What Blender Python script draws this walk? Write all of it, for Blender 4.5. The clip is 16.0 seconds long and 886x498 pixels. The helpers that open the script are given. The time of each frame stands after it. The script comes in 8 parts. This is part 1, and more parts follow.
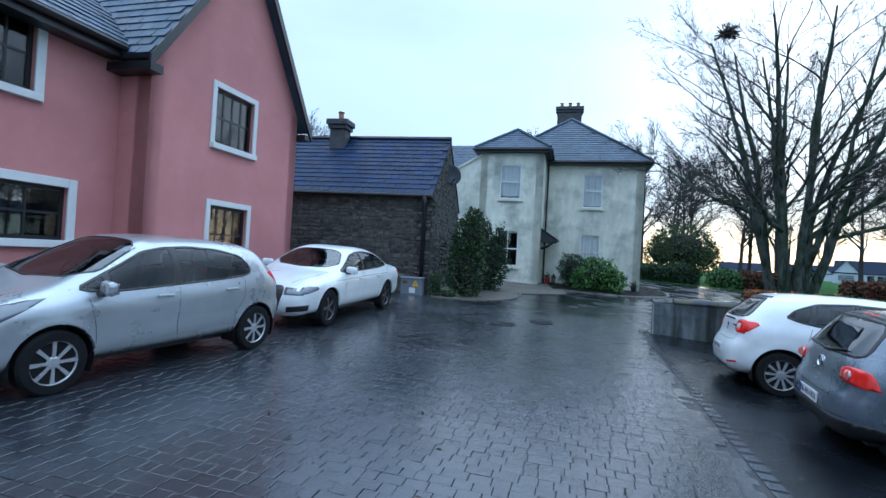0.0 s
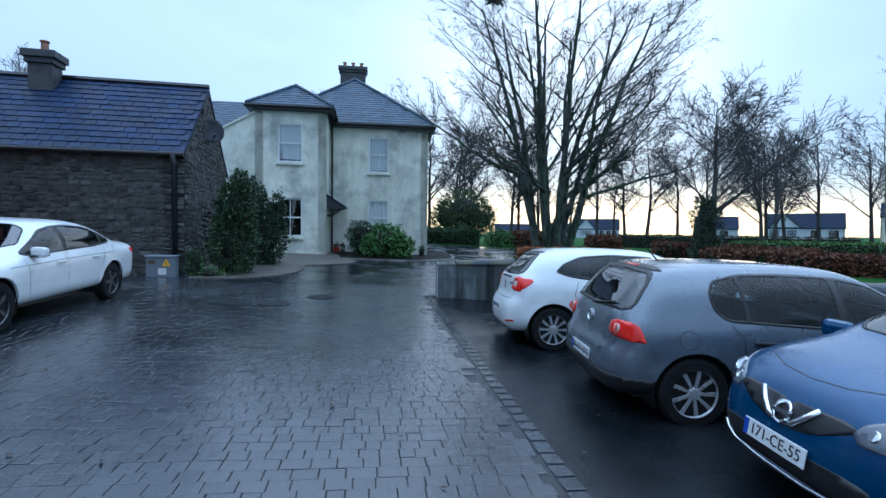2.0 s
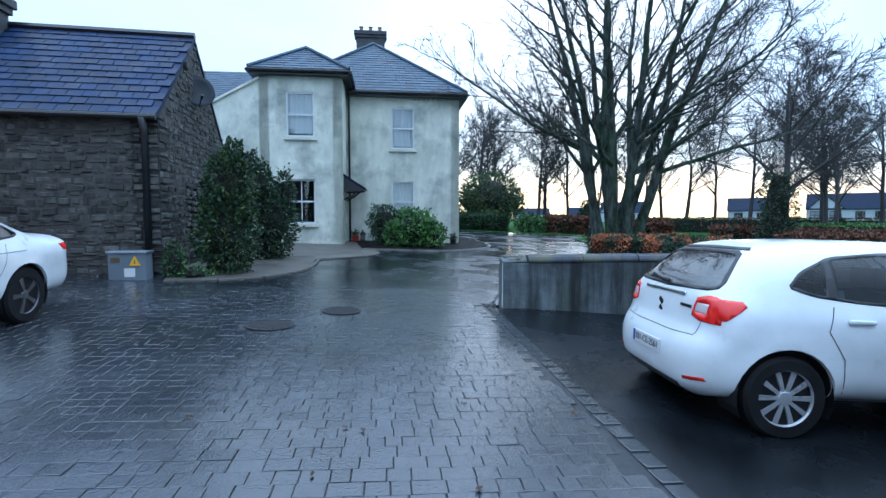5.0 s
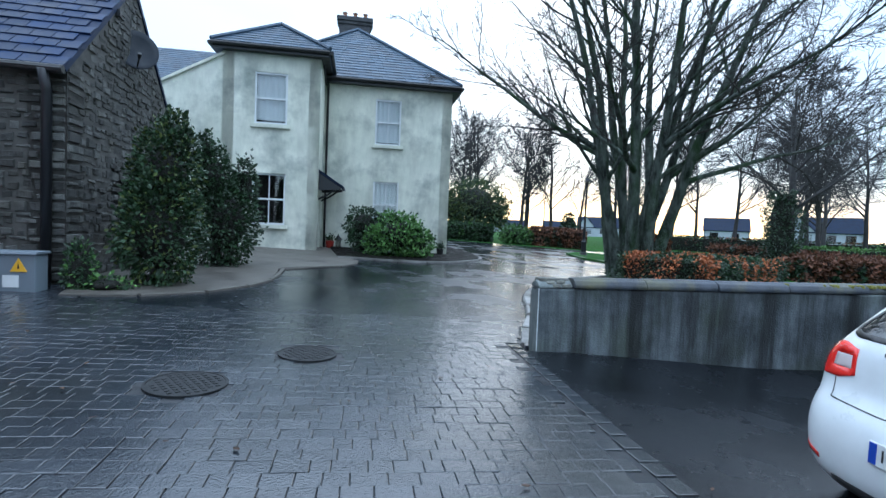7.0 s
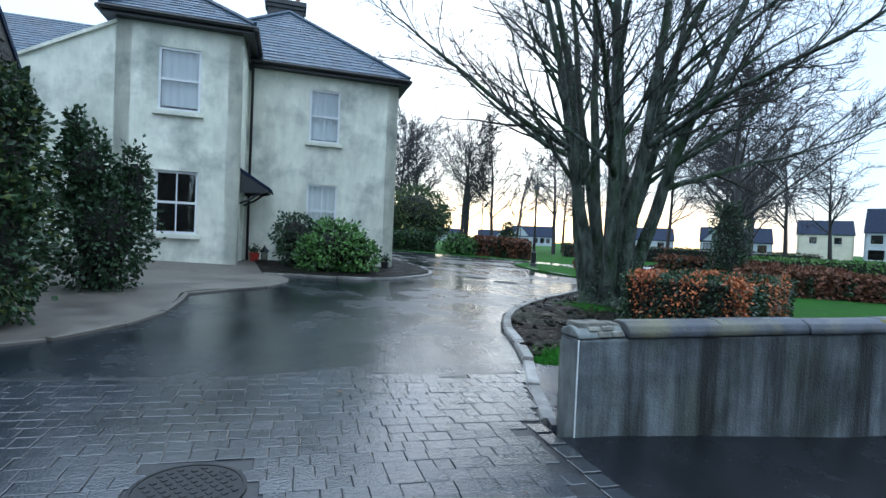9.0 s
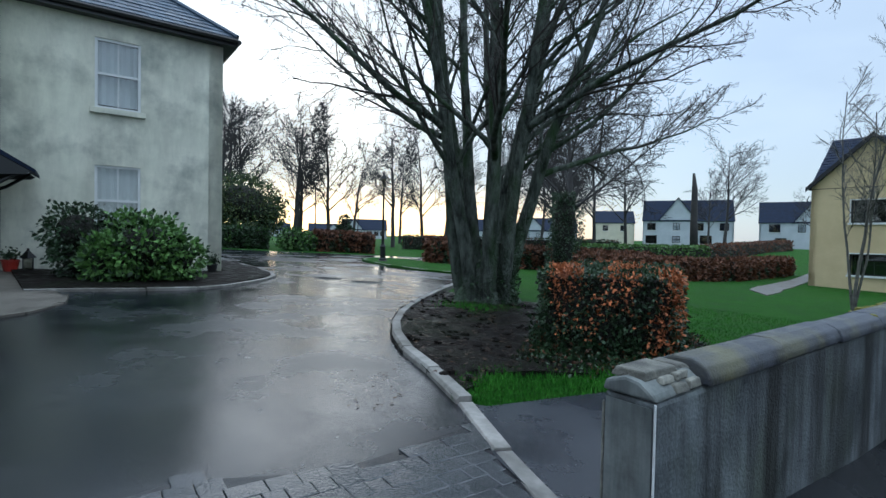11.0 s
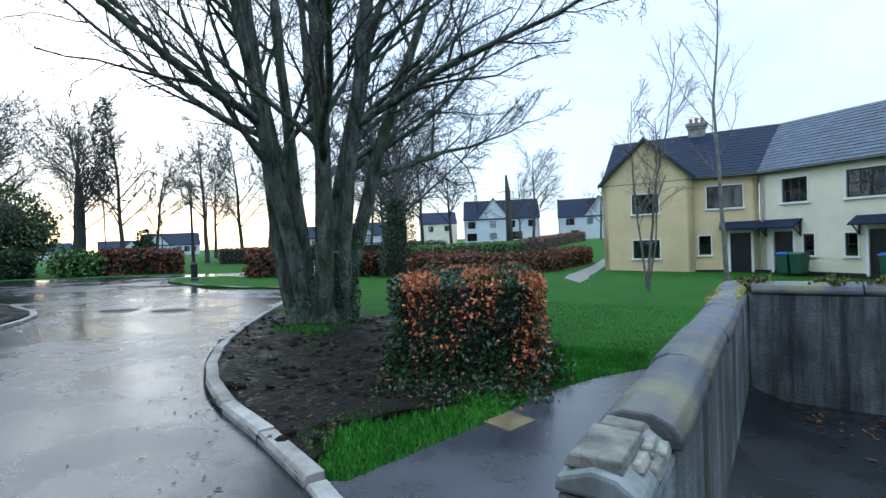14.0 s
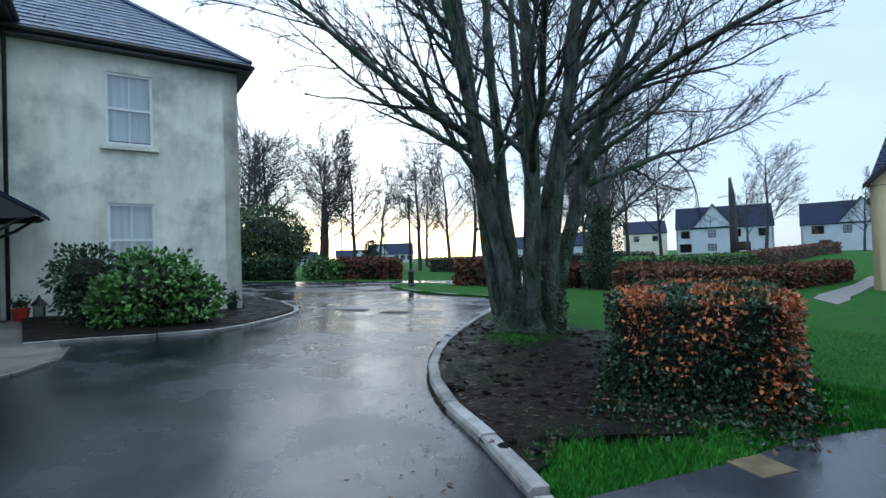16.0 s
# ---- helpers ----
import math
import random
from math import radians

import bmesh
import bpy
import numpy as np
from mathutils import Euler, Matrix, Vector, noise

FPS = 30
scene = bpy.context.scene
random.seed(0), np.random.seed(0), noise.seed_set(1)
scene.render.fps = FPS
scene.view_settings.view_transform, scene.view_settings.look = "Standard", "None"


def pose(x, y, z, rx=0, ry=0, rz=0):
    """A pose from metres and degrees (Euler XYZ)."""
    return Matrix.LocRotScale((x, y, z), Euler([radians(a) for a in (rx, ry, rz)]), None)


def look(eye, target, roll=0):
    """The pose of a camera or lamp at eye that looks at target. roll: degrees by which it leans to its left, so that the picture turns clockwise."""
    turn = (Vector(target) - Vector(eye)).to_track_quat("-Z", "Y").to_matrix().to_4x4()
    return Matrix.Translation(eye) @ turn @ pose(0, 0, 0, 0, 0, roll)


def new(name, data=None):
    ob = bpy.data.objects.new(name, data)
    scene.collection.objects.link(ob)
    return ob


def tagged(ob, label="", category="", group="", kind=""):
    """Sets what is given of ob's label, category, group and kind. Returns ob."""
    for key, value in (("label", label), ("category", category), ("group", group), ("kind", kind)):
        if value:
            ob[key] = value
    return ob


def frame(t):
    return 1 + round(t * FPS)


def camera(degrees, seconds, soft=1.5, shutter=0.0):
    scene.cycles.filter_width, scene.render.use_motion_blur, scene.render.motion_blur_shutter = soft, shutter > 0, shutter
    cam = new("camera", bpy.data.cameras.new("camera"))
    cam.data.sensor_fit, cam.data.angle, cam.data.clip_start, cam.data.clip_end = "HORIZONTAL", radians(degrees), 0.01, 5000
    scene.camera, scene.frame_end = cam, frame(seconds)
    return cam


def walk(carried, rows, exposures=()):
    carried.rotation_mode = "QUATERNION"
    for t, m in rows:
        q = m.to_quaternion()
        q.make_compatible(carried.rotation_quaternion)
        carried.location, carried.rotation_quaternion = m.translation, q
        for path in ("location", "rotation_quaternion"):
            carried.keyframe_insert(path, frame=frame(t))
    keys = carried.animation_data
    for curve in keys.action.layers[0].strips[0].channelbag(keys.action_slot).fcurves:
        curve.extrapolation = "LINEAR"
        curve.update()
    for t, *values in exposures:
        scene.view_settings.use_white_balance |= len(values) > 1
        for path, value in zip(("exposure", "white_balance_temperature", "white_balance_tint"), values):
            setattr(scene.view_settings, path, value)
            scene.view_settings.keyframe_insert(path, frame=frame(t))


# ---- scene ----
from mathutils.bvhtree import BVHTree

cam = camera(83.5, 16.0)
METRES, EYE, TILT, LEAN, TURN = 12.7, 1.5, 0.0, 0.0, 0.0
ROWS = [
    (0.0, 0.0, 0.0, 0.0, -0.05, 0.8, -3.27),
    (0.5, 0.012, 0.0223, -0.0022, -9.32, -0.63, -3.39),
    (1.0, 0.0321, 0.038, 0.0004, -16.31, -0.79, -0.79),
    (1.5, 0.0441, 0.0585, -0.0035, -22.98, -1.31, -0.23),
    (2.0, 0.0524, 0.0961, -0.0042, -23.2, -1.92, -0.66),
    (2.5, 0.0662, 0.1369, -0.0068, -19.43, -2.41, 0.23),
    (3.0, 0.0724, 0.1818, -0.0088, -19.42, -2.04, 0.02),
    (3.5, 0.0757, 0.224, -0.0083, -21.44, -2.8, 0.51),
    (4.0, 0.0819, 0.2678, -0.006, -21.43, -3.82, 0.91),
    (6.5, 0.1151, 0.4911, -0.0086, -22.44, -2.78, -2.69),
    (7.0, 0.1267, 0.5385, -0.0115, -24.34, -2.55, -2.32),
    (7.5, 0.1384, 0.5808, -0.0102, -26.41, -1.83, -1.66),
    (8.0, 0.1492, 0.6226, -0.0076, -27.25, -1.3, -2.22),
    (10.5, 0.2052, 0.825, -0.0081, -45.76, -1.77, -1.58),
    (11.0, 0.2205, 0.8599, -0.0097, -51.25, -1.43, -1.14),
    (11.5, 0.2412, 0.8849, -0.01, -56.33, -0.77, -0.07),
    (12.0, 0.2615, 0.8999, -0.0075, -61.68, 0.25, 1.48),
    (12.5, 0.2754, 0.9105, -0.0069, -68.1, 0.25, 2.63),
    (13.0, 0.279, 0.9077, -0.0052, -72.82, -0.41, 3.13),
    (13.5, 0.2806, 0.9074, -0.0051, -74.57, -0.99, 2.91),
    (14.0, 0.2818, 0.9097, -0.0049, -70.83, -1.07, 2.35),
    (14.5, 0.2822, 0.9141, -0.0049, -63.82, -0.65, 1.93),
    (15.0, 0.2812, 0.9168, -0.0047, -57.42, -0.61, 1.75),
    (15.5, 0.2799, 0.9207, -0.0046, -51.59, -0.13, 1.83),
    (16.0, 0.2775, 0.9228, -0.0039, -48.21, 0.97, 1.87),
]
walk(cam, [(t, pose(0, 0, EYE, TILT, LEAN, TURN) @ pose(METRES * x, METRES * y, METRES * z, 90 + pitch, roll, yaw)) for t, x, y, z, yaw, pitch, roll in ROWS],
     exposures=[(0.0, -0.24, 4830, 4), (1.2, -0.42, 4680, 4), (2.3, -0.4, 4630, 4), (3.0, -0.1, 4530, 4), (3.6, -0.24, 4480, 4), (4.0, -0.14, 4480, 4), (6.5, 0.1, 5090, 4), (8.0, 0.15, 5090, 4), (10.5, -0.2, 5390, 4), (11.0, -0.38, 5390, 4), (12.0, -0.35, 5390, 4), (13.1, 0.26, 5290, 4), (14.0, 0.22, 5290, 4), (14.5, -0.24, 5340, 4), (15.0, -0.4, 5290, 4), (16.0, -0.14, 5140, 4)])

# ---- world and light: overcast dusk, a bright band where the sun has gone down ----
SUN_AZ = math.atan2(0.60, 0.80)          # clockwise from +y
world = bpy.data.worlds.new("dusk_sky")
scene.world = world
world.use_nodes = True
wn, wl = world.node_tree.nodes, world.node_tree.links
wn.clear()


def wnode(kind, **kw):
    n = wn.new(kind)
    for k, v in kw.items():
        n.inputs[k].default_value = v
    return n


w_sky = wn.new("ShaderNodeTexSky")
w_sky.sky_type, w_sky.sun_disc, w_sky.sun_elevation, w_sky.sun_rotation = "NISHITA", False, radians(20.0), SUN_AZ
w_skybg = wnode("ShaderNodeBackground", Strength=0.05)
wl.new(w_sky.outputs[0], w_skybg.inputs[0])
w_co = wn.new("ShaderNodeTexCoord")
w_map = wnode("ShaderNodeMapping", Scale=(1.0, 1.0, 2.6))
wl.new(w_co.outputs["Generated"], w_map.inputs[0])
w_noise = wnode("ShaderNodeTexNoise", Scale=1.7, Detail=5.0, Roughness=0.5)
wl.new(w_map.outputs[0], w_noise.inputs["Vector"])
w_ramp = wn.new("ShaderNodeValToRGB")
w_ramp.color_ramp.elements[0].position, w_ramp.color_ramp.elements[0].color = 0.34, (0.84, 0.88, 0.94, 1)
w_ramp.color_ramp.elements[1].position, w_ramp.color_ramp.elements[1].color = 0.60, (1.06, 1.08, 1.10, 1)
wl.new(w_noise.outputs[0], w_ramp.inputs[0])
# warm break in the cloud low over the place of sunset
w_dot = wn.new("ShaderNodeVectorMath")
w_dot.operation = "DOT_PRODUCT"
w_dot.inputs[1].default_value = (0.60, 0.80, 0.0)
wl.new(w_co.outputs["Generated"], w_dot.inputs[0])
w_az = wn.new("ShaderNodeMapRange")
w_az.interpolation_type = "SMOOTHSTEP"
w_az.inputs[1].default_value, w_az.inputs[2].default_value = 0.80, 0.98
wl.new(w_dot.outputs["Value"], w_az.inputs[0])
w_sep = wn.new("ShaderNodeSeparateXYZ")
wl.new(w_co.outputs["Generated"], w_sep.inputs[0])
w_el = wn.new("ShaderNodeMapRange")
w_el.interpolation_type = "SMOOTHSTEP"
w_el.inputs[1].default_value, w_el.inputs[2].default_value = 0.12, 0.01
wl.new(w_sep.outputs[2], w_el.inputs[0])
w_mul = wn.new("ShaderNodeMath")
w_mul.operation = "MULTIPLY"
wl.new(w_az.outputs[0], w_mul.inputs[0])
wl.new(w_el.outputs[0], w_mul.inputs[1])
w_mix = wn.new("ShaderNodeMix")
w_mix.data_type = "RGBA"
w_mix.inputs[7].default_value = (2.5, 1.45, 0.62, 1)
wl.new(w_mul.outputs[0], w_mix.inputs[0])
# an overcast sky is brighter overhead than near the horizon
w_up = wn.new("ShaderNodeMapRange")
w_up.interpolation_type = "SMOOTHSTEP"
w_up.inputs[1].default_value, w_up.inputs[2].default_value, w_up.inputs[3].default_value, w_up.inputs[4].default_value = 0.40, 0.95, 0.90, 2.9
wl.new(w_sep.outputs[2], w_up.inputs[0])
w_low = wn.new("ShaderNodeMapRange")
w_low.interpolation_type = "SMOOTHSTEP"
w_low.inputs[1].default_value, w_low.inputs[2].default_value, w_low.inputs[3].default_value, w_low.inputs[4].default_value = 0.06, 0.38, 0.70, 1.0
wl.new(w_sep.outputs[2], w_low.inputs[0])
w_grey = wn.new("ShaderNodeVectorMath")
w_grey.operation = "SCALE"
wl.new(w_ramp.outputs[0], w_grey.inputs[0])
wl.new(w_low.outputs[0], w_grey.inputs["Scale"])
wl.new(w_grey.outputs[0], w_mix.inputs[6])
w_cloud = wnode("ShaderNodeBackground")
wl.new(w_mix.outputs[2], w_cloud.inputs[0])
wl.new(w_up.outputs[0], w_cloud.inputs[1])
w_add = wn.new("ShaderNodeAddShader")
wl.new(w_skybg.outputs[0], w_add.inputs[0])
wl.new(w_cloud.outputs[0], w_add.inputs[1])
w_out = wn.new("ShaderNodeOutputWorld")
wl.new(w_add.outputs[0], w_out.inputs[0])

sun_data = bpy.data.lights.new("sun", "SUN")
sun_data.energy, sun_data.angle, sun_data.color = 0.5, radians(70), (1.0, 0.95, 0.89)
sun = new("sun", sun_data)
sun.matrix_world = look((0.60 * 40, 0.80 * 40, 16), (0, 0, 0))


# ---- materials ----
def material(name, rough=0.6, metal=0.0, spec=0.5):
    m = bpy.data.materials.new(name)
    m.use_nodes = True
    b = m.node_tree.nodes["Principled BSDF"]
    b.inputs["Roughness"].default_value, b.inputs["Metallic"].default_value = rough, metal
    b.inputs["Specular IOR Level"].default_value = spec
    return m, m.node_tree.nodes, m.node_tree.links, b


def rgb(c):
    return (c[0], c[1], c[2], 1)


def surface(name, dark, light, scale=6.0, rough=(0.5, 0.8), fine=60.0, bump=0.3, depth=0.01, stretch=(1, 1, 1), stain=None, stain_scale=0.7, stain_amount=0.5,
            vary=0.0, metal=0.0, coords="Object", low=0.35, high=0.65, spec=0.5, streak=None, wet=(0.3, 0.7)):
    """Two-scale noise colour with bump: dark and light mix by a coarse noise, a second colour as stains, a fine grain in the relief."""
    m, n, l, b = material(name, rough[1], metal, spec)
    co = n.new("ShaderNodeTexCoord")
    mp = n.new("ShaderNodeMapping")
    mp.inputs["Scale"].default_value = stretch
    l.new(co.outputs[coords], mp.inputs[0])
    n1 = n.new("ShaderNodeTexNoise")
    n1.inputs["Scale"].default_value, n1.inputs["Detail"].default_value, n1.inputs["Roughness"].default_value = scale, 6, 0.65
    l.new(mp.outputs[0], n1.inputs["Vector"])
    r1 = n.new("ShaderNodeValToRGB")
    r1.color_ramp.elements[0].position, r1.color_ramp.elements[0].color = low, rgb(dark)
    r1.color_ramp.elements[1].position, r1.color_ramp.elements[1].color = high, rgb(light)
    l.new(n1.outputs[0], r1.inputs[0])
    colour = r1.outputs[0]
    n2 = n.new("ShaderNodeTexNoise")
    n2.inputs["Scale"].default_value, n2.inputs["Detail"].default_value = fine, 4
    l.new(mp.outputs[0], n2.inputs["Vector"])
    if stain:
        n3 = n.new("ShaderNodeTexNoise")
        n3.inputs["Scale"].default_value, n3.inputs["Detail"].default_value, n3.inputs["Roughness"].default_value = stain_scale, 7, 0.6
        l.new(mp.outputs[0], n3.inputs["Vector"])
        k = n.new("ShaderNodeMapRange")
        k.inputs[1].default_value, k.inputs[2].default_value, k.inputs[4].default_value = 0.48, 0.68, stain_amount
        l.new(n3.outputs[0], k.inputs[0])
        mx = n.new("ShaderNodeMix")
        mx.data_type = "RGBA"
        mx.inputs[7].default_value = rgb(stain)
        l.new(k.outputs[0], mx.inputs[0])
        l.new(colour, mx.inputs[6])
        colour = mx.outputs[2]
    if vary:
        info = n.new("ShaderNodeObjectInfo")
        k = n.new("ShaderNodeMapRange")
        k.inputs[3].default_value, k.inputs[4].default_value = 1 - vary, 1 + vary
        geo = n.new("ShaderNodeNewGeometry")
        both = n.new("ShaderNodeMath")
        both.operation = "ADD"
        l.new(info.outputs["Random"], both.inputs[0])
        l.new(geo.outputs["Random Per Island"], both.inputs[1])
        part = n.new("ShaderNodeMath")
        part.operation = "FRACT"
        l.new(both.outputs[0], part.inputs[0])
        l.new(part.outputs[0], k.inputs[0])
        mx = n.new("ShaderNodeVectorMath")
        mx.operation = "SCALE"
        l.new(colour, mx.inputs[0])
        l.new(k.outputs[0], mx.inputs["Scale"])
        colour = mx.outputs[0]
    if streak:                                    # runs of damp down the face
        sm = n.new("ShaderNodeMapping")
        sm.inputs["Scale"].default_value = (1, 1, streak[1])
        l.new(co.outputs[coords], sm.inputs[0])
        n4 = n.new("ShaderNodeTexNoise")
        n4.inputs["Scale"].default_value, n4.inputs["Detail"].default_value, n4.inputs["Roughness"].default_value = streak[0], 5, 0.7
        l.new(sm.outputs[0], n4.inputs["Vector"])
        k = n.new("ShaderNodeMapRange")
        k.inputs[1].default_value, k.inputs[2].default_value, k.inputs[3].default_value, k.inputs[4].default_value = 0.38, 0.64, streak[2], streak[3]
        l.new(n4.outputs[0], k.inputs[0])
        mx = n.new("ShaderNodeVectorMath")
        mx.operation = "SCALE"
        l.new(colour, mx.inputs[0])
        l.new(k.outputs[0], mx.inputs["Scale"])
        colour = mx.outputs[0]
    l.new(colour, b.inputs["Base Color"])
    rr = n.new("ShaderNodeMapRange")
    rr.inputs[1].default_value, rr.inputs[2].default_value, rr.inputs[3].default_value, rr.inputs[4].default_value = wet[0], wet[1], rough[0], rough[1]
    l.new(n1.outputs[0], rr.inputs[0])
    l.new(rr.outputs[0], b.inputs["Roughness"])
    if bump:
        ad = n.new("ShaderNodeMath")
        ad.operation = "ADD"
        l.new(n1.outputs[0], ad.inputs[0])
        l.new(n2.outputs[0], ad.inputs[1])
        bp = n.new("ShaderNodeBump")
        bp.inputs["Strength"].default_value, bp.inputs["Distance"].default_value = bump, depth
        l.new(ad.outputs[0], bp.inputs["Height"])
        l.new(bp.outputs[0], b.inputs["Normal"])
    return m


def paint(name, colour, rough=0.35, metal=0.0, coat=0.0, dirt=0.1):
    m = surface(name, [c * (1 - dirt) for c in colour], colour, 3.0, (rough * 0.8, rough * 1.2), 200, 0.02, 0.001, metal=metal)
    m.node_tree.nodes["Principled BSDF"].inputs["Coat Weight"].default_value = coat
    m.node_tree.nodes["Principled BSDF"].inputs["Coat Roughness"].default_value = 0.06
    return m


def glass(name, tint=(0.25, 0.3, 0.3), rough=0.02, ior=1.55):
    """A pane: what lies behind shows through its tint, with a gloss that grows at a slant."""
    m, n, l, b = material(name)
    n.remove(b)
    tr = n.new("ShaderNodeBsdfTransparent")
    tr.inputs[0].default_value = rgb(tint)
    gl = n.new("ShaderNodeBsdfGlossy")
    gl.inputs["Roughness"].default_value = rough
    fr = n.new("ShaderNodeFresnel")
    fr.inputs[0].default_value = ior
    mx = n.new("ShaderNodeMixShader")
    l.new(fr.outputs[0], mx.inputs[0])
    l.new(tr.outputs[0], mx.inputs[1])
    l.new(gl.outputs[0], mx.inputs[2])
    l.new(mx.outputs[0], n["Material Output"].inputs[0])
    return m


